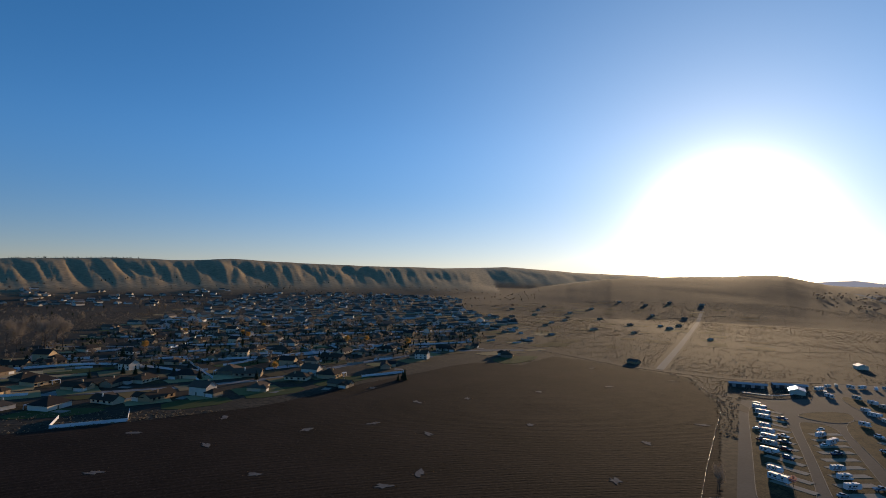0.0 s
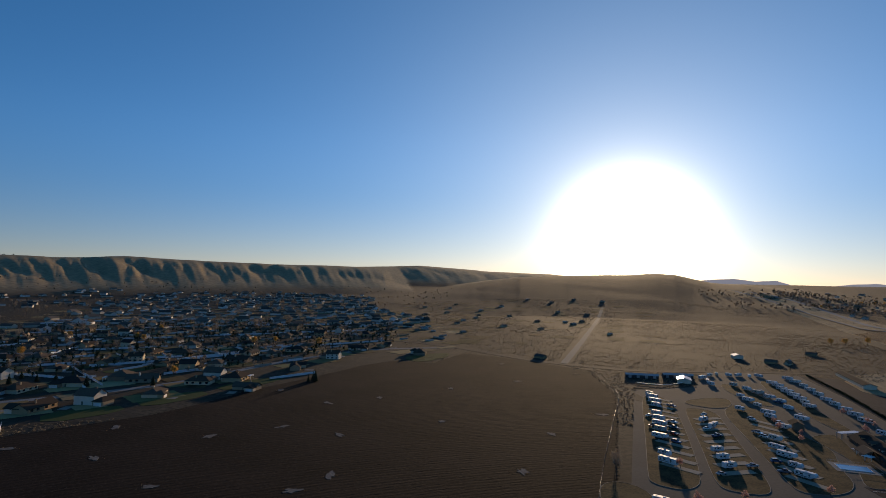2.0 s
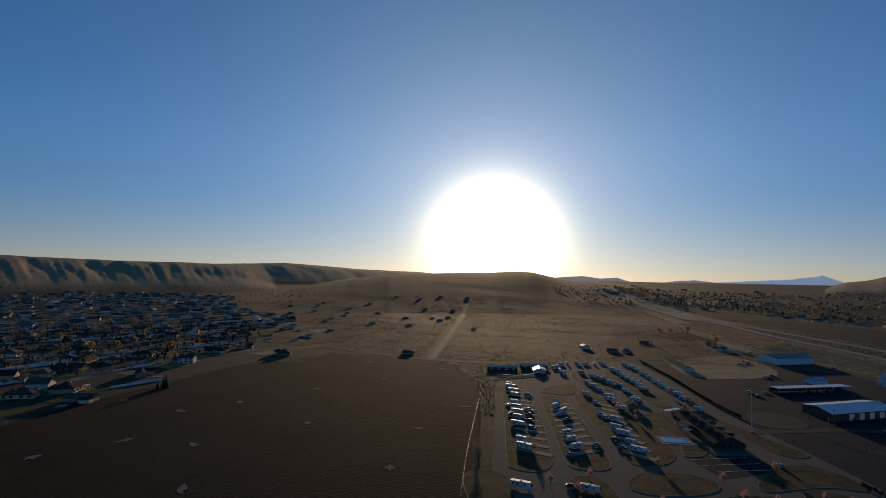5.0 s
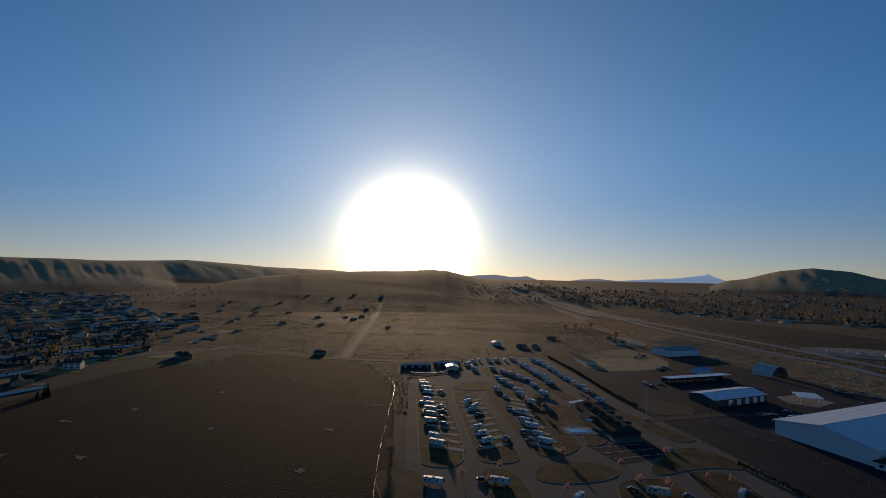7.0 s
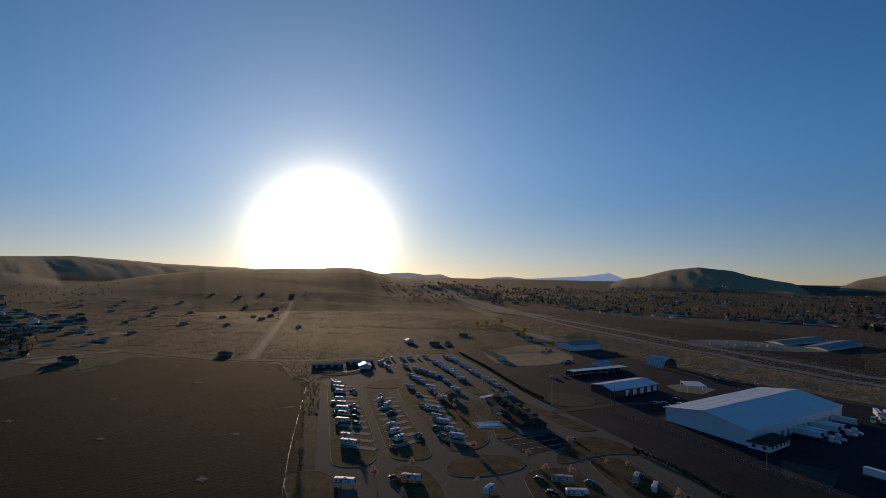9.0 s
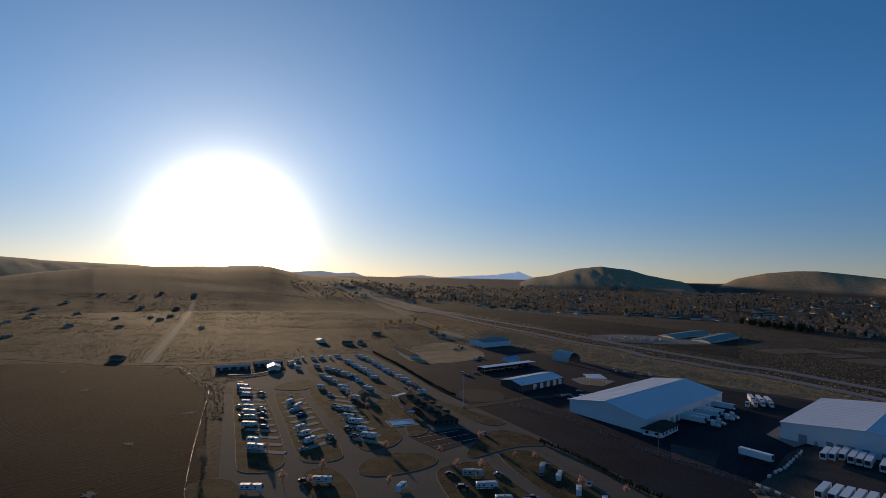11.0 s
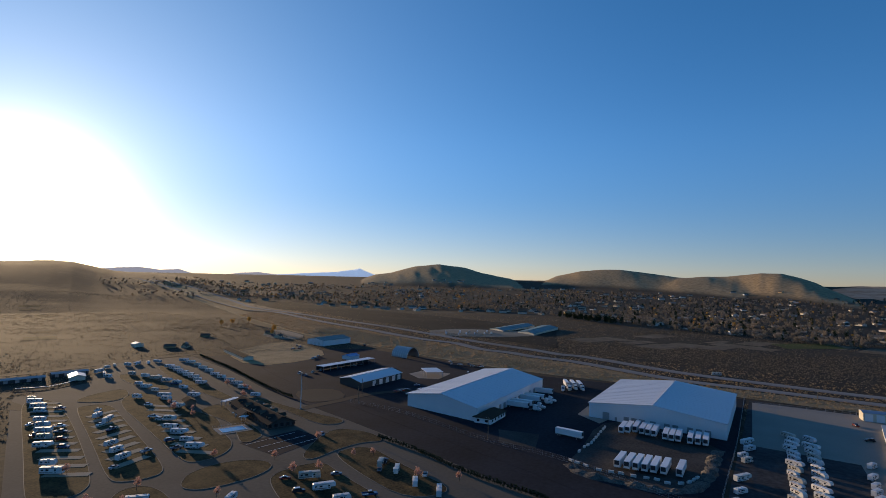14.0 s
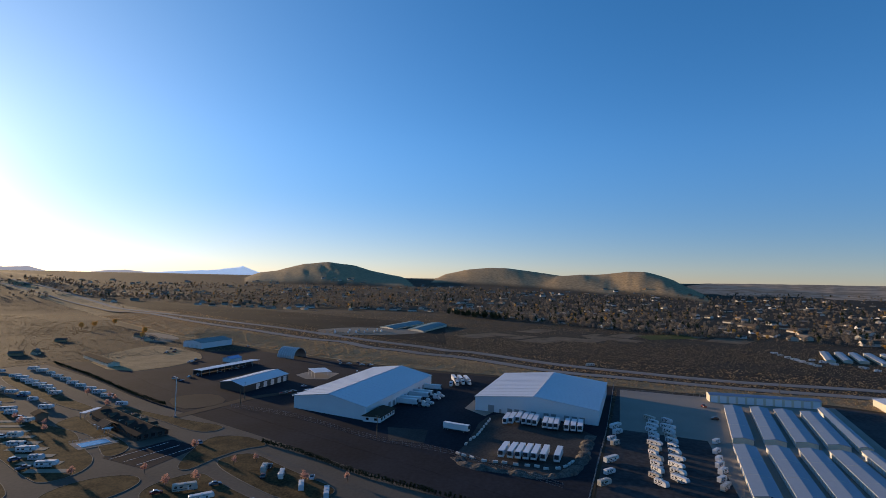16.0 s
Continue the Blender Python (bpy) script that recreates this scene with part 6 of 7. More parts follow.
# ---------------------------------------------------------------- plants
def joined(name, verts, faces, spots, material, label, category, seed):
    """Many turned and scaled copies of one small mesh, joined into stuff. spots: x, y, z, size."""
    r_ = np.random.RandomState(seed)
    n = len(spots)
    if not n:
        return None
    V, F = np.array(verts, float), faces
    sp = np.array(spots, float)
    a = r_.uniform(0, 6.283, n)
    c, s = np.cos(a) * sp[:, 3], np.sin(a) * sp[:, 3]
    X = V[None, :, 0] * c[:, None] - V[None, :, 1] * s[:, None] + sp[:, 0:1]
    Y = V[None, :, 0] * s[:, None] + V[None, :, 1] * c[:, None] + sp[:, 1:2]
    Z = V[None, :, 2] * (sp[:, 3] * r_.uniform(0.8, 1.2, n))[:, None] + sp[:, 2:3]
    P = np.stack([X, Y, Z], -1).reshape(-1, 3)
    m = len(V)
    tri = np.array(F)
    allf = (tri[None] + (np.arange(n) * m)[:, None, None]).reshape(-1, tri.shape[1])
    me = bpy.data.meshes.new(name)
    me.from_pydata(P.tolist(), [], allf.tolist())
    me.materials.append(material)
    me.update()
    return tagged(new(name, me), label, category, kind="stuff")


def tuft_mesh(n, spread, tall, blade, seed, round_=1.0, base=0.0, up=0.3):
    """A loose crown: n small triangles through an uneven egg."""
    r_ = random.Random(seed)
    vs, fs = [], []
    lumps = [(r_.uniform(-0.5, 0.5) * spread, r_.uniform(-0.5, 0.5) * spread, base + tall * r_.uniform(0.3, 0.85), r_.uniform(0.35, 0.6)) for _ in range(7)]
    for i in range(n):
        lx, ly, lz, ls = r_.choice(lumps)
        d = Vector((r_.gauss(0, 1), r_.gauss(0, 1), r_.gauss(0, 1))).normalized() * r_.random() ** 0.4
        c = Vector((lx + d.x * spread * ls, ly + d.y * spread * ls, max(base * 0.6, lz + d.z * tall * 0.42 * ls * 1.3)))
        out = (d + Vector((r_.uniform(-1, 1), r_.uniform(-1, 1), up + r_.uniform(-0.6, 1)))).normalized() * blade * r_.uniform(0.6, 1.4)
        side = out.orthogonal().normalized()
        side.rotate(Matrix.Rotation(r_.uniform(0, 6.28), 3, out))
        side *= blade * 0.32 * round_
        k = len(vs)
        vs += [tuple(c - side), tuple(c + side), tuple(c + out)]
        fs.append((k, k + 1, k + 2))
    return vs, fs


TWIGS = island_colours("bare_twigs", [(0.18, 0.15, 0.12), (0.29, 0.245, 0.19), (0.225, 0.183, 0.14), (0.36, 0.3, 0.225)], 0.9, 0.3)
GOLD_LEAF = island_colours("budding_gold_crown", [(0.46, 0.27, 0.075), (0.55, 0.34, 0.1), (0.36, 0.21, 0.065)], 0.9, 0.4)
PINK_LEAF = island_colours("pink_blossom", [(0.42, 0.24, 0.2), (0.5, 0.32, 0.27), (0.3, 0.17, 0.14)], 0.9, 0.4)
NEEDLES = island_colours("dark_conifer_needles", [(0.026, 0.034, 0.018), (0.045, 0.054, 0.026), (0.034, 0.04, 0.022)])
SAGE = island_colours("sagebrush", [(0.155, 0.128, 0.092), (0.225, 0.184, 0.128), (0.285, 0.23, 0.155), (0.12, 0.1, 0.076)], 0.9, 0.4)


def trunk_solid(tall, r0, limbs, seed):
    r_ = random.Random(seed)
    s = Solid()
    s.tube((0, 0, 0), (0.05, 0.03, tall * 0.45), r0, r0 * 0.65, 7)
    s.tube((0.05, 0.03, tall * 0.45), (0, 0.1, tall * 0.85), r0 * 0.65, r0 * 0.15, 6)
    for _ in range(limbs):
        z = tall * r_.uniform(0.25, 0.65)
        a = r_.uniform(0, 6.28)
        L = tall * r_.uniform(0.22, 0.4)
        s.tube((0, 0, z), (L * 0.7 * math.cos(a), L * 0.7 * math.sin(a), z + L * 0.75), r0 * 0.38, r0 * 0.08, 5)
    return s


def tree(kind):
    if kind == "cottonwood":
        e = thing("cottonwood", "tall bare cottonwood with pale grey-brown twigs", "tree", "bare trees")
        part("trunk", trunk_solid(11, 0.32, 9, 3), BARK, e)
        vs, fs = tuft_mesh(900, 4.6, 12, 1.1, 4, 0.35, 3.0, 0.7)
        part("crown", Solid().add(vs, fs), TWIGS, e, "fine bare twigs")
    elif kind == "golden":
        e = thing("willow_tree", "round tree in yellow-gold early leaf", "tree", "golden trees")
        part("trunk", trunk_solid(7, 0.28, 7, 5), BARK, e)
        vs, fs = tuft_mesh(900, 4.0, 8, 0.9, 6, 0.7, 2.0)
        part("crown", Solid().add(vs, fs), GOLD_LEAF, e, "golden crown")
    elif kind == "blossom":
        e = thing("blossom_tree", "small ornamental tree in pale pink blossom", "tree", "blossom trees")
        part("trunk", trunk_solid(3.0, 0.1, 6, 7), BARK, e)
        vs, fs = tuft_mesh(420, 1.5, 2.9, 0.4, 8, 0.9, 1.2)
        part("crown", Solid().add(vs, fs), PINK_LEAF, e, "pink blossom")
    else:
        e = thing("conifer", "dark green pointed conifer", "tree", "conifers")
        part("trunk", trunk_solid(8, 0.22, 0, 9), BARK, e)
        r_ = random.Random(10)
        s = Solid()
        for i in range(700):
            z = 0.8 + 9.4 * r_.random() ** 1.2
            rad = (10.4 - z) * 0.26 * (0.8 + 0.4 * r_.random())
            a = r_.uniform(0, 6.28)
            c = Vector((math.cos(a) * rad * 0.55, math.sin(a) * rad * 0.55, z))
            out = Vector((math.cos(a) * rad * 0.6, math.sin(a) * rad * 0.6, -0.25 * rad))
            side = Vector((-math.sin(a), math.cos(a), 0)) * (0.25 + 0.12 * rad)
            s.add([tuple(c - side), tuple(c + side), tuple(c + out)], [(0, 1, 2)])
        part("crown", s, NEEDLES, e, "dense dark needles")
    return e


def plant(kind, spots, lo, hi, seed):
    r_ = random.Random(seed)
    place(tree(kind), [at(x, y, z_at(x, y) + (0.2 if kind == "blossom" else 0), r_.uniform(0, 360), r_.uniform(lo, hi)) for x, y in spots])


plant("cottonwood", [(-430, 545), (-409, 531), (-404, 562), (-421, 581), (-437, 626), (-462, 553), (-395, 575), (-450, 590)], 1.6, 2.1, 40)
plant("cottonwood", [(-567, 915), (-537, 819), (-548, 744), (-593, 1148), (-587, 1102), (-664, 1206), (-614, 1271), (-600, 1190), ] +
      [(-380 + 40 * k, 700 + 61 * (k % 4)) for k in range(8)], 0.75, 1.25, 41)
plant("golden", [(-337, 722), (-253, 702), (-257, 790), (-137, 455), (-91, 671), (-111, 653), (-239, 681), (-40, 640), (-300, 560)], 0.8, 1.2, 42)
plant("cottonwood", [(109, 217), (112, 224)], 0.5, 0.6, 47)
plant("golden", [(657, 651), (690, 650), (631, 647), (600, 520), (575, 500)], 0.8, 1.2, 46)
plant("blossom", [(141, 222), (181, 187), (124, 184), (143, 185), (192, 163), (181, 145), (188, 137), (210, 135), (223, 163), (151, 154), (129, 174), (296, 279), (290, 270), (236, 262), (232, 272), (240, 285), (226, 250), (300, 300), (276, 262), (216, 128), (199, 97), (205, 82)], 0.85, 1.25, 43)
plant("conifer", [(-249, 433), (-241, 451), (-33, 428), (-245, 483), (-237, 429), (-182, 417), (-140, 420), (-30, 436), (-28, 430), (-215, 445), (-262, 412), (-225, 440)] + [(-300 + 37 * k, 520 + 53 * (k % 5)) for k in range(10)], 0.6, 1.0, 44)

# hedge along the access road
hr = spline([(241, 140), (231, 115), (214, 82), (202, 46), (196, 20)], 1.6)
e = thing("hedge", "row of dark clipped arborvitae", "hedge")
vs, fs = tuft_mesh(110, 0.7, 1.7, 0.4, 51, 1.2, 0.2)
for q in hr:
    me_h = bpy.data.meshes.get("shrub") or Solid().add(vs, fs).mesh("shrub", NEEDLES)
    o = part("shrub", me_h, NEEDLES, e)
    o.matrix_basis = at(q.x, q.y, 0.1, rng.uniform(0, 360), rng.uniform(0.85, 1.25))
e = thing("hedge", "low dark hedge beside the camping park", "hedge")
for q in spline([(395, 431), (370, 382), (350, 344), (308, 270), (292, 236)], 2.2):
    o = part("shrub", bpy.data.meshes["shrub"], NEEDLES, e)
    o.matrix_basis = at(q.x, q.y, 0.1, rng.uniform(0, 360), rng.uniform(0.9, 1.3))
# the many far houses, joined
def far_settlement(spots, seed):
    r_ = np.random.RandomState(seed)
    w, f = Solid().gable_walls(-8, 8, -5, 5, 3.2, 2.6), Solid().gable(-8, 8, -5, 5, 3.2, 2.6, 0.6)
    V, F, M = [], [], []
    for x, y, z in spots:
        a, sc = r_.uniform(0, 6.28), r_.uniform(0.8, 1.35)
        c, s_ = math.cos(a) * sc, math.sin(a) * sc
        for k, so in enumerate((w, f)):
            n = len(V)
            V += [(x + p[0] * c - p[1] * s_, y + p[0] * s_ + p[1] * c, z + p[2] * sc) for p in so.v]
            F += [tuple(i + n for i in fc) for fc in so.f]
            M += [k] * len(so.f)
    me = bpy.data.meshes.new("far_houses")
    me.from_pydata(V, [], F)
    me.materials.append(island_colours("far_walls", [(0.6, 0.54, 0.45), (0.38, 0.33, 0.27), (0.72, 0.7, 0.66), (0.48, 0.39, 0.29)]))
    me.materials.append(island_colours("far_roofs", [(0.06, 0.05, 0.042), (0.1, 0.085, 0.068), (0.17, 0.145, 0.12), (0.05, 0.044, 0.04)]))
    me.polygons.foreach_set("material_index", M)
    return tagged(new("far_houses", me), "many far houses with shingle roofs", "houses", kind="stuff")


fx, fy = np.array([p[0] for p in far_xy]), np.array([p[1] for p in far_xy])
far_settlement(np.stack([fx, fy, height(fx, fy)], -1).tolist(), 78)

# drives and garden plots of the near houses
DRIVES, PLOTS = Solid(), Solid()
for i, (x, y) in enumerate(NEAR_HOUSES):
    z = z_at(x, y)
    for sol, dx, w, dy, d, lift in ((DRIVES, -6, 5.5, -13, 8, 0.16), (PLOTS, 0, 18, 11, 11, 0.11)):
        m = at(x, y, z, -8 + 90 * (i % 4))
        sol.add([tuple(m @ Vector((dx + a * w / 2, dy + b * d / 2, lift))) for a, b in ((-1, -1), (1, -1), (1, 1), (-1, 1))], [(0, 1, 2, 3)])
tagged(new("driveways", DRIVES.mesh("driveways", CONCRETE)), "short concrete driveways before the houses", "driveway", kind="stuff")
tagged(new("garden_plots", PLOTS.mesh("garden_plots", DRY_GRASS)), "dry brown garden plots behind the houses", "garden", kind="stuff")
# lots of dry grass, bare soil and lawn between the houses, along the streets' grid
LOTS = []
for row in range(0, 34):
    for k in range(-24, 40):
        p = Vector((-420, 600)) + u * (k * 34 + rng.uniform(-5, 5)) + v * (30 * row - 350 + rng.uniform(-4, 4))
        if rng.random() < 0.45 or p.length > 1500 or inside([p.x], [p.y], FIELD)[0]:
            continue
        if inside([p.x], [p.y], [(-330, 318), (-230, 300), (-110, 372), (-20, 530), (120, 640), (180, 830), (60, 1400), (-600, 1300), (-480, 760), (-420, 600)])[0]:
            LOTS.append(p)


def ground_plots(spots, along, across, lo, hi, seed):
    """Flat plots laid over the land, each on its own small grid."""
    r_ = random.Random(seed)
    vs, fs, n = [], [], 4
    for i, p in enumerate(spots):
        L, W = r_.uniform(lo, hi), r_.uniform(lo * 0.7, hi * 0.75)
        base, lift = len(vs), 0.18 + 0.003 * (i % 7)
        for a in range(n + 1):
            for b in range(n + 1):
                q = p + along * (L * (2 * a / n - 1) * r_.uniform(0.94, 1.0)) + across * (W * (2 * b / n - 1) * r_.uniform(0.94, 1.0))
                vs.append((q.x, q.y, lift))
        fs += [(base + a * (n + 1) + b, base + (a + 1) * (n + 1) + b, base + (a + 1) * (n + 1) + b + 1, base + a * (n + 1) + b + 1) for a in range(n) for b in range(n)]
    zs = height([q[0] for q in vs], [q[1] for q in vs]).tolist()
    return Solid().add([(q[0], q[1], q[2] + z) for q, z in zip(vs, zs)], fs)


GARDEN = island_colours("garden_ground", [(0.06, 0.066, 0.022), (0.26, 0.17, 0.075), (0.42, 0.29, 0.135), (0.11, 0.08, 0.04), (0.5, 0.36, 0.19), (0.08, 0.1, 0.026)], 1.0)
tagged(new("garden_lots", ground_plots(LOTS, u, v, 8, 17, 33).mesh("garden_lots", GARDEN)), "garden lots of dry grass, soil and lawn", "garden", kind="stuff")

sheet("dry_plot", [(422, 428), (530, 452), (522, 405), (478, 340), (425, 326), (372, 346)], 0.16, VERGE, "plot of tall tan dry grass beside the yard", "plot", 1)
sheet("yard", [(584, 531), (650, 556), (612, 478), (570, 446), (545, 468)], 0.12, GRAVEL, "gravel yard of a small farm below the highway", "yard", 1)
DARK_FIELD = mat("dark_fallow_field", (0.05, 0.044, 0.034), (0.022, 0.02, 0.016), rough=1.0, big=0.01, small=0.25, amount=1.2, object_space=False, spec=0.03)
drape("field", [(x + 34, y - 18) for x, y in HW_FAR[4:15]], [(1160, 1120), (1150, 960), (1124, 830), (1100, 667), (1058, 505), (1000, 380), (940, 260), (880, 190)], 0.2, DARK_FIELD, "dark fallow field beyond the highway", "field")
drape("green_field", [(816, -117), (860, -190)], [(870, -104), (925, -182)], 0.4, LAWN, "green sports field among the trees", "field", 20, 4)

# white and wooden fence runs through the far gardens
def far_fences(seed):
    r_ = random.Random(seed)
    s = Solid()
    for _ in range(420):
        p = Vector((r_.uniform(-480, 130), r_.uniform(430, 1500)))
        if not inside([p.x], [p.y], [(-420, 430), (-110, 450), (20, 600), (120, 720), (130, 1000), (60, 1450), (-480, 1400), (-470, 765)])[0]:
            continue
        d = (u if r_.random() < 0.6 else v) * r_.uniform(6, 24)
        q = p + d
        n_ = Vector((-d.y, d.x)).normalized() * 0.1
        z0, z1 = z_at(p.x, p.y), z_at(q.x, q.y)
        hgt = r_.uniform(1.6, 2.1)
        ring = [(p + n_, z0), (q + n_, z1), (q - n_, z1), (p - n_, z0)]
        s.add([(a.x, a.y, z) for a, z in ring] + [(a.x, a.y, z + hgt) for a, z in ring], [(0, 1, 5, 4), (2, 3, 7, 6), (4, 5, 6, 7), (1, 2, 6, 5), (3, 0, 4, 7)])
    return s


FENCE_MIX = island_colours("garden_fence_boards", [(0.72, 0.72, 0.72), (0.3, 0.22, 0.14), (0.66, 0.66, 0.67), (0.24, 0.17, 0.11), (0.76, 0.76, 0.76)])
tagged(new("garden_fences", far_fences(71).mesh("garden_fences", FENCE_MIX)), "white and wooden fence runs between the gardens", "fences", kind="stuff")

# pastures and bare lots of the ranches on the plain
u2, v2 = Vector((0.46, 0.888)), Vector((0.888, -0.46))
PASTURE = []
for a in range(-3, 16):
    for b in range(-11, 7):
        p = Vector((250, 640)) + u2 * (a * 62 + rng.uniform(-12, 12)) + v2 * (b * 60 + rng.uniform(-12, 12))
        if p.y > 660 and p.x > -20 and rng.random() < 0.6 and inside([p.x], [p.y], [(-20, 820), (120, 660), (240, 640), (420, 640), (640, 1000), (700, 1450), (300, 1600), (60, 1500)])[0]:
            PASTURE.append(p)
PASTURE_GROUND = island_colours("pasture_ground", [(0.055, 0.05, 0.02), (0.13, 0.088, 0.04), (0.27, 0.19, 0.085), (0.04, 0.033, 0.018), (0.085, 0.075, 0.028)], 1.0)
tagged(new("pastures", ground_plots(PASTURE, u2, v2, 10, 26, 34).mesh("pastures", PASTURE_GROUND)), "fenced pastures and bare lots on the plain", "pasture", kind="stuff")

BARE = [Vector(p) for p in ((777, 1), (771, -36), (812, -60), (862, -88), (850, -40), (884, 43), (774, 59), (800, 90), (760, 120), (876, -179), (846, -228), (798, 244), (740, 30), (790, -90))]
BARE_GROUND = mat("bare_tan_soil", (0.23, 0.178, 0.12), (0.09, 0.07, 0.048), rough=1.0, big=0.05, small=0.6, amount=1.1, object_space=False, spec=0.03)
tagged(new("bare_lots", ground_plots(BARE, v2, u2, 12, 38, 35).mesh("bare_lots", BARE_GROUND)), "bare tan soil scraped clear among the sagebrush", "soil", kind="stuff")

# far woods
nr = np.random.RandomState(77)


def polar_spots(n, a0, a1, near_a, near_r, far, power, lo, hi):
    a = nr.uniform(a0, a1, n)
    near = np.interp(a, near_a, near_r)
    stop = np.minimum(far, np.interp(a, [40, 85, 90, 103, 107], [3000, 2750, 2500, 2500, 3200]))
    r = near + (stop - near) * nr.random_sample(n) ** power
    x, y = r * np.sin(np.radians(a)), r * np.cos(np.radians(a))
    keep = (wobble(x / 90, y / 90, 5) + nr.uniform(-0.6, 0.6, n)) > -0.35 + np.interp(a, [40, 62, 80], [0.25, 0.1, 0.0])
    keep &= height(x, y) < np.where(r > 2100, 58, 200)
    x, y = x[keep], y[keep]
    return np.stack([x, y, height(x, y), nr.uniform(lo, hi, len(x))], -1)


bare_v, bare_f = tuft_mesh(84, 4.2, 7.0, 1.7, 61, 1.1, 0.7)
pine_v, pine_f = tuft_mesh(60, 2.0, 9, 1.9, 62, 1.1, 0.5)
TA, TR = [40, 50, 60, 70, 78, 89, 100, 135], [1750, 1600, 1450, 1370, 1250, 1010, 900, 930]
joined("wood", bare_v, bare_f, polar_spots(8200, 40, 136, TA, TR, 3200, 1.3, 0.5, 1.3), TWIGS, "bare brown trees between the town's houses", "trees", 81)
joined("wood", bare_v, bare_f, polar_spots(600, 40, 136, TA, TR, 2700, 1.2, 0.5, 1.1), GOLD_LEAF, "golden budding trees between the town's houses", "trees", 82)
joined("wood", pine_v, pine_f, polar_spots(1100, 40, 136, TA, TR, 2900, 1.3, 0.7, 1.4), NEEDLES, "dark conifers between the town's houses", "trees", 83)
win = np.stack([np.linspace(1200, 1070, 60), np.linspace(245, 118, 60)], -1) + nr.uniform(-14, 14, (60, 2))
joined("wood", pine_v, pine_f, np.stack([win[:, 0], win[:, 1], height(win[:, 0], win[:, 1]), nr.uniform(1.0, 1.5, 60)], -1), NEEDLES, "dense dark conifer windbreak", "trees", 84)
LA, LR = [-70, -40, -25, 0, 12], [1500, 1000, 1100, 1250, 1700]
joined("wood", bare_v, bare_f, polar_spots(900, -70, 10, LA, LR, 2500, 1.0, 0.5, 1.0), TWIGS, "bare trees along the valley floor", "trees", 85)
joined("wood", pine_v, pine_f, polar_spots(450, -70, 10, LA, LR, 2500, 1.0, 0.4, 0.8), NEEDLES, "small conifers along the valley floor", "trees", 86)
hn = 1500
hx, hy = nr.uniform(-420, 60, hn), nr.uniform(380, 1000, hn)
ok = inside(hx, hy, [(-420, 420), (-100, 480), (40, 640), (100, 900), (-100, 1000), (-480, 900)])
joined("wood", pine_v, pine_f, np.stack([hx, hy, height(hx, hy), nr.uniform(0.25, 0.6, hn)], -1)[ok], NEEDLES, "small dark garden trees and shrubs", "trees", 87)

joined("wood", bare_v, bare_f, polar_spots(230, 34, 43, [27, 43], [1650, 1600], 2500, 1.0, 0.5, 1.2), TWIGS, "bare trees on the shoulder of the hill", "trees", 88)
ca = nr.uniform(-39, -29, 130)
cr = 3500 * (1 + 0.008 * (ca + 21)) - nr.uniform(0, 120, 130)
cx_, cy_ = cr * np.sin(np.radians(ca)), cr * np.cos(np.radians(ca))
joined("wood", pine_v, pine_f, np.stack([cx_, cy_, height(cx_, cy_), nr.uniform(0.35, 0.75, 130)], -1), NEEDLES, "dark trees along the crest of the ridge", "trees", 89)
ha, hb = nr.uniform(-430, 60, 900), nr.uniform(380, 1000, 900)
ok2 = inside(ha, hb, [(-420, 420), (-100, 480), (40, 640), (100, 900), (-100, 1000), (-480, 900)])
joined("wood", bare_v, bare_f, np.stack([ha, hb, height(ha, hb), nr.uniform(0.3, 0.75, 900)], -1)[ok2], TWIGS, "bare garden trees between the houses", "trees", 90)

# sagebrush on the open plain
sage_v, sage_f = tuft_mesh(7, 1.2, 0.34, 0.62, 91, 1.5, 0.03)
n = 215000
a = np.concatenate([nr.uniform(-50, 128, 120000), nr.uniform(40, 128, 50000), nr.uniform(-50, 60, 45000)])
r = np.concatenate([330 + 900 * nr.random_sample(120000) ** 1.3, 400 + 560 * nr.random_sample(50000) ** 1.1, 850 + 800 * nr.random_sample(45000)])
sx, sy = r * np.sin(np.radians(a)), r * np.cos(np.radians(a))
bd = bank_distance(sx, sy)
free = ~inside(sx, sy, FIELD) & ~inside(sx, sy, PARK) & ~inside(sx, sy, YARD) & ~inside(sx, sy, STORE) & ~inside(sx, sy, [(-420, 280), (-100, 330), (60, 560), (60, 900), (-480, 900)])
free &= (wobble(sx / 60, sy / 60, 9) + nr.uniform(-0.7, 0.7, n)) > -0.2
for p in BARE:
    free &= (np.hypot(sx - p.x, sy - p.y) > 20) | (nr.random_sample(n) < 0.12)
free &= (bd > 48) | (sy > 700) | (bd < -20)
free &= ~inside(sx, sy, [(x + 34, y - 18) for x, y in HW_FAR[4:15]] + [(880, 190), (940, 260), (1000, 380), (1058, 505), (1100, 667), (1124, 830), (1150, 960), (1160, 1120)]) | (nr.random_sample(n) < 0.12)
for pts, w in ((HW_NEAR, 8), (HW_FAR, 8),
               ([(202, 511), (622, 1317)], 7), ([(10, 727), (70, 684), (121, 624), (186, 519), (252, 468), (334, 458), (440, 438)], 7)):
    for (x0, y0), (x1, y1) in zip(pts, pts[1:]):
        t = np.clip(((sx - x0) * (x1 - x0) + (sy - y0) * (y1 - y0)) / ((x1 - x0) ** 2 + (y1 - y0) ** 2), 0, 1)
        free &= np.hypot(sx - x0 - t * (x1 - x0), sy - y0 - t * (y1 - y0)) > w
sx, sy = sx[free], sy[free]
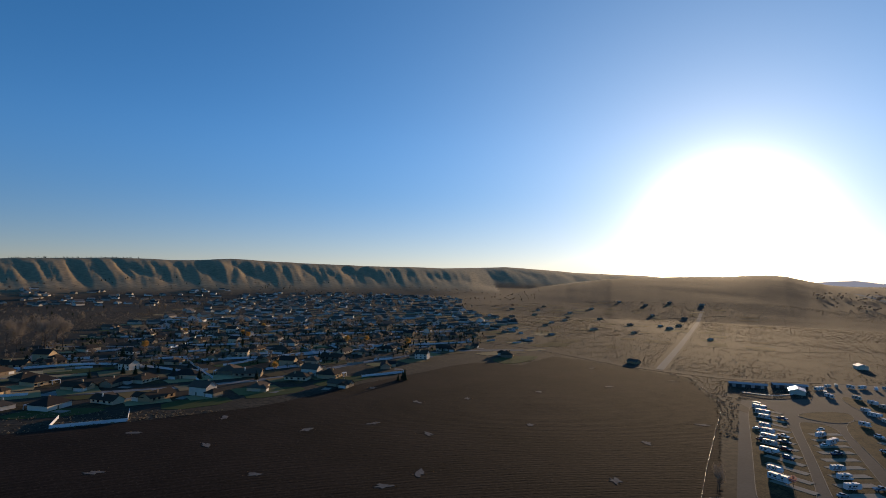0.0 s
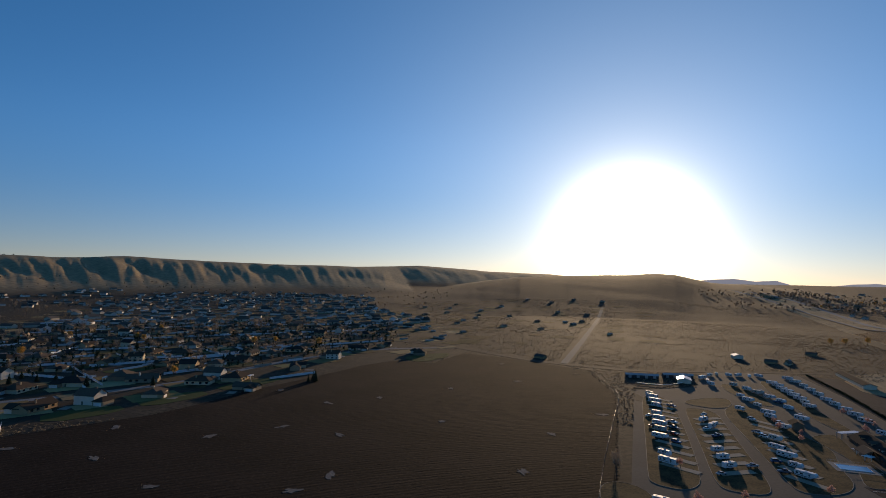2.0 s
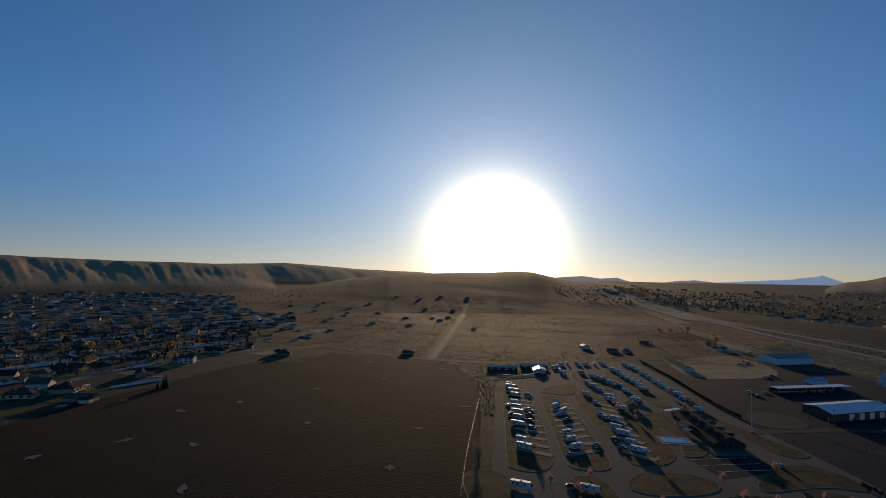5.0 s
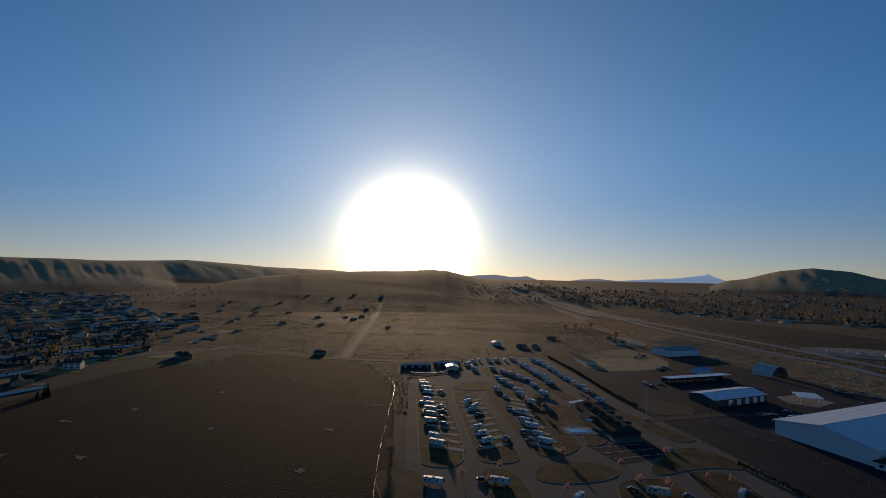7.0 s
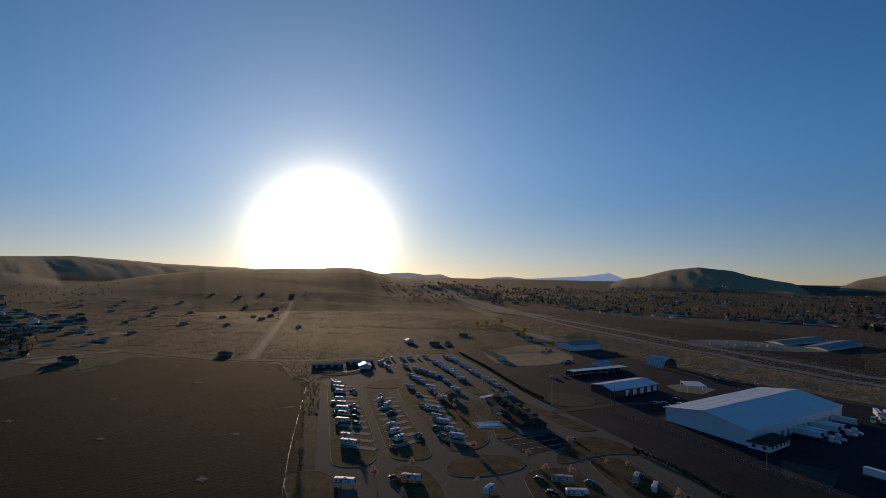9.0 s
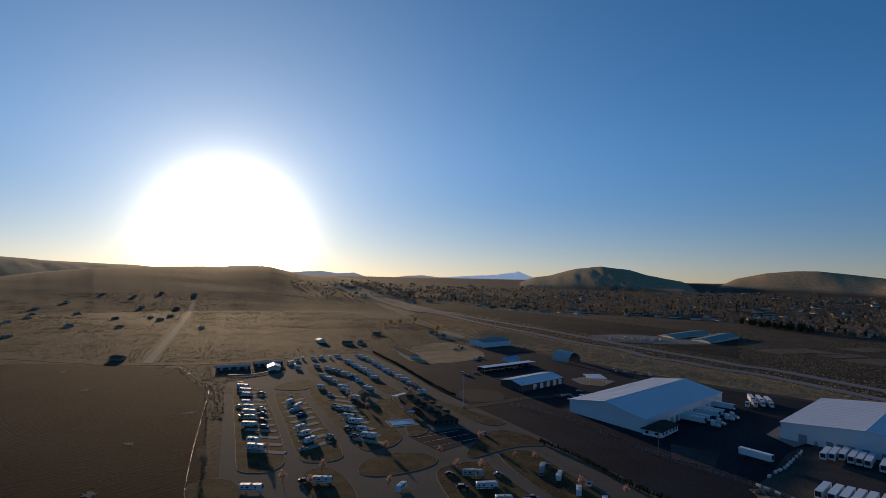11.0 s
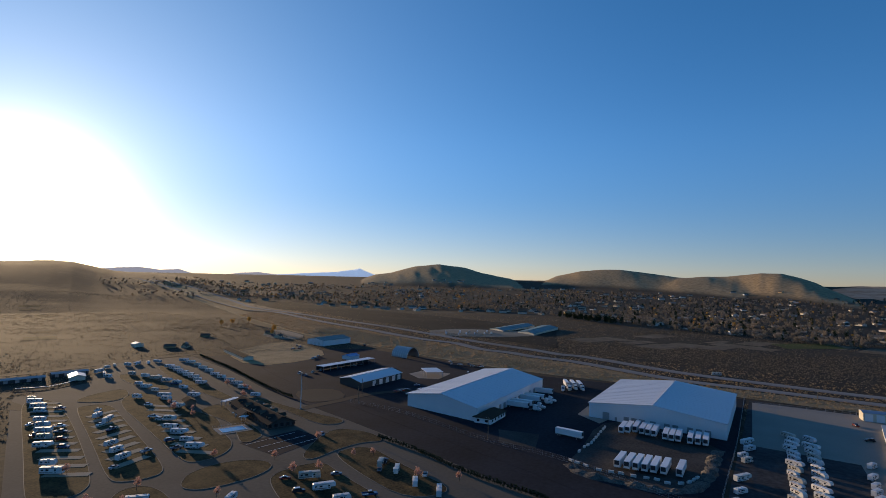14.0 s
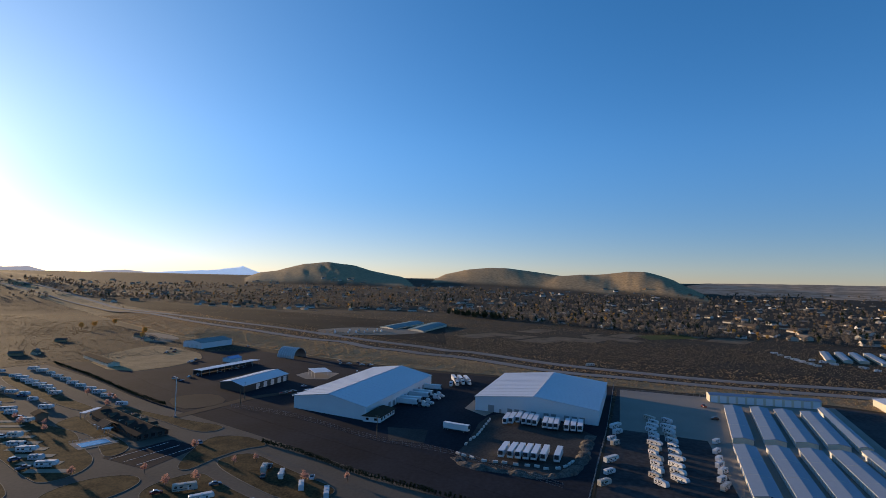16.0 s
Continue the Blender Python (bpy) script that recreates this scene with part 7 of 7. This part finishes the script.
joined("sagebrush", sage_v, sage_f, np.stack([sx, sy, height(sx, sy), nr.uniform(0.4, 1.05, len(sx)) * np.interp(np.hypot(sx, sy), [700, 1700], [1.0, 1.5])], -1), SAGE, "low grey-brown sagebrush over the plain", "shrubs", 92)

# dry bunch grass over the highway bank and its verges
straw_v, straw_f = tuft_mesh(6, 0.7, 0.5, 0.8, 93, 0.8, 0.02, 0.9)
STRAW = island_colours("bunch_grass", [(0.4, 0.28, 0.16), (0.48, 0.34, 0.2), (0.29, 0.2, 0.115), (0.2, 0.142, 0.085)], 0.9, 0.4)
gx, gy = nr.uniform(360, 1000, 150000), nr.uniform(-420, 900, 150000)
gd = bank_distance(gx, gy)
near_r = np.hypot(gx, gy)
okg = (gd > 2) & (gd < 130) & (nr.random_sample(len(gx)) < np.interp(gd, [0, 45, 60, 130], [1.0, 1.0, 0.35, 0.15])) & (near_r < 1150)
for pts in (HW_NEAR, HW_FAR):
    for (x0, y0), (x1, y1) in zip(pts, pts[1:]):
        t = np.clip(((gx - x0) * (x1 - x0) + (gy - y0) * (y1 - y0)) / ((x1 - x0) ** 2 + (y1 - y0) ** 2), 0, 1)
        okg &= np.hypot(gx - x0 - t * (x1 - x0), gy - y0 - t * (y1 - y0)) > 8
gx, gy = gx[okg], gy[okg]
joined("bunch_grass", straw_v, straw_f, np.stack([gx, gy, height(gx, gy), nr.uniform(0.6, 1.4, len(gx))], -1), STRAW, "tan dry bunch grass on the highway bank", "grass", 94)

# pale bare patches in the ploughed field
PATCH = mat("pale_field_patch", (0.26, 0.22, 0.18), (0.1, 0.082, 0.066), rough=1.0, big=0.3, small=1.5, amount=0.9, object_space=False, spec=0.05)
PATCHES = [(50, 307), (-6, 286), (103, 277), (71, 397), (129, 422), (-36, 303), (-15, 357), (18, 370), (-69, 288), (-74, 223), (-21, 214), (-8, 229), (71, 224), (149, 315), (-49, 398), (139, 508), (190, 452), (-109, 259),
           (-151, 276), (-119, 308), (-137, 221), (-185, 223), (-214, 252)]
for k, (x, y) in enumerate(PATCHES):
    n = 14
    ang = rng.uniform(0, 3.14)
    ring = []
    for i in range(n):
        t = 6.283 * i / n
        q = Vector((math.cos(t) * 4.4, math.sin(t) * 2.3)) * rng.uniform(0.35, 1.25)
        ring.append((x + q.x * math.cos(ang) - q.y * math.sin(ang), y + q.x * math.sin(ang) + q.y * math.cos(ang)))
    sheet("bare_patch", ring, 0.26, PATCH, "pale bare patch in the ploughed soil", "soil")

px_ = np.concatenate([nr.normal(x, 2.6, 16) for x, y in PATCHES])
py_ = np.concatenate([nr.normal(y, 1.6, 16) for x, y in PATCHES])
joined("dry_weeds", straw_v, straw_f, np.stack([px_, py_, 0 * px_ + 0.08, nr.uniform(0.15, 0.35, len(px_))], -1), STRAW, "pale dry weeds in the ploughed field", "weeds", 95)
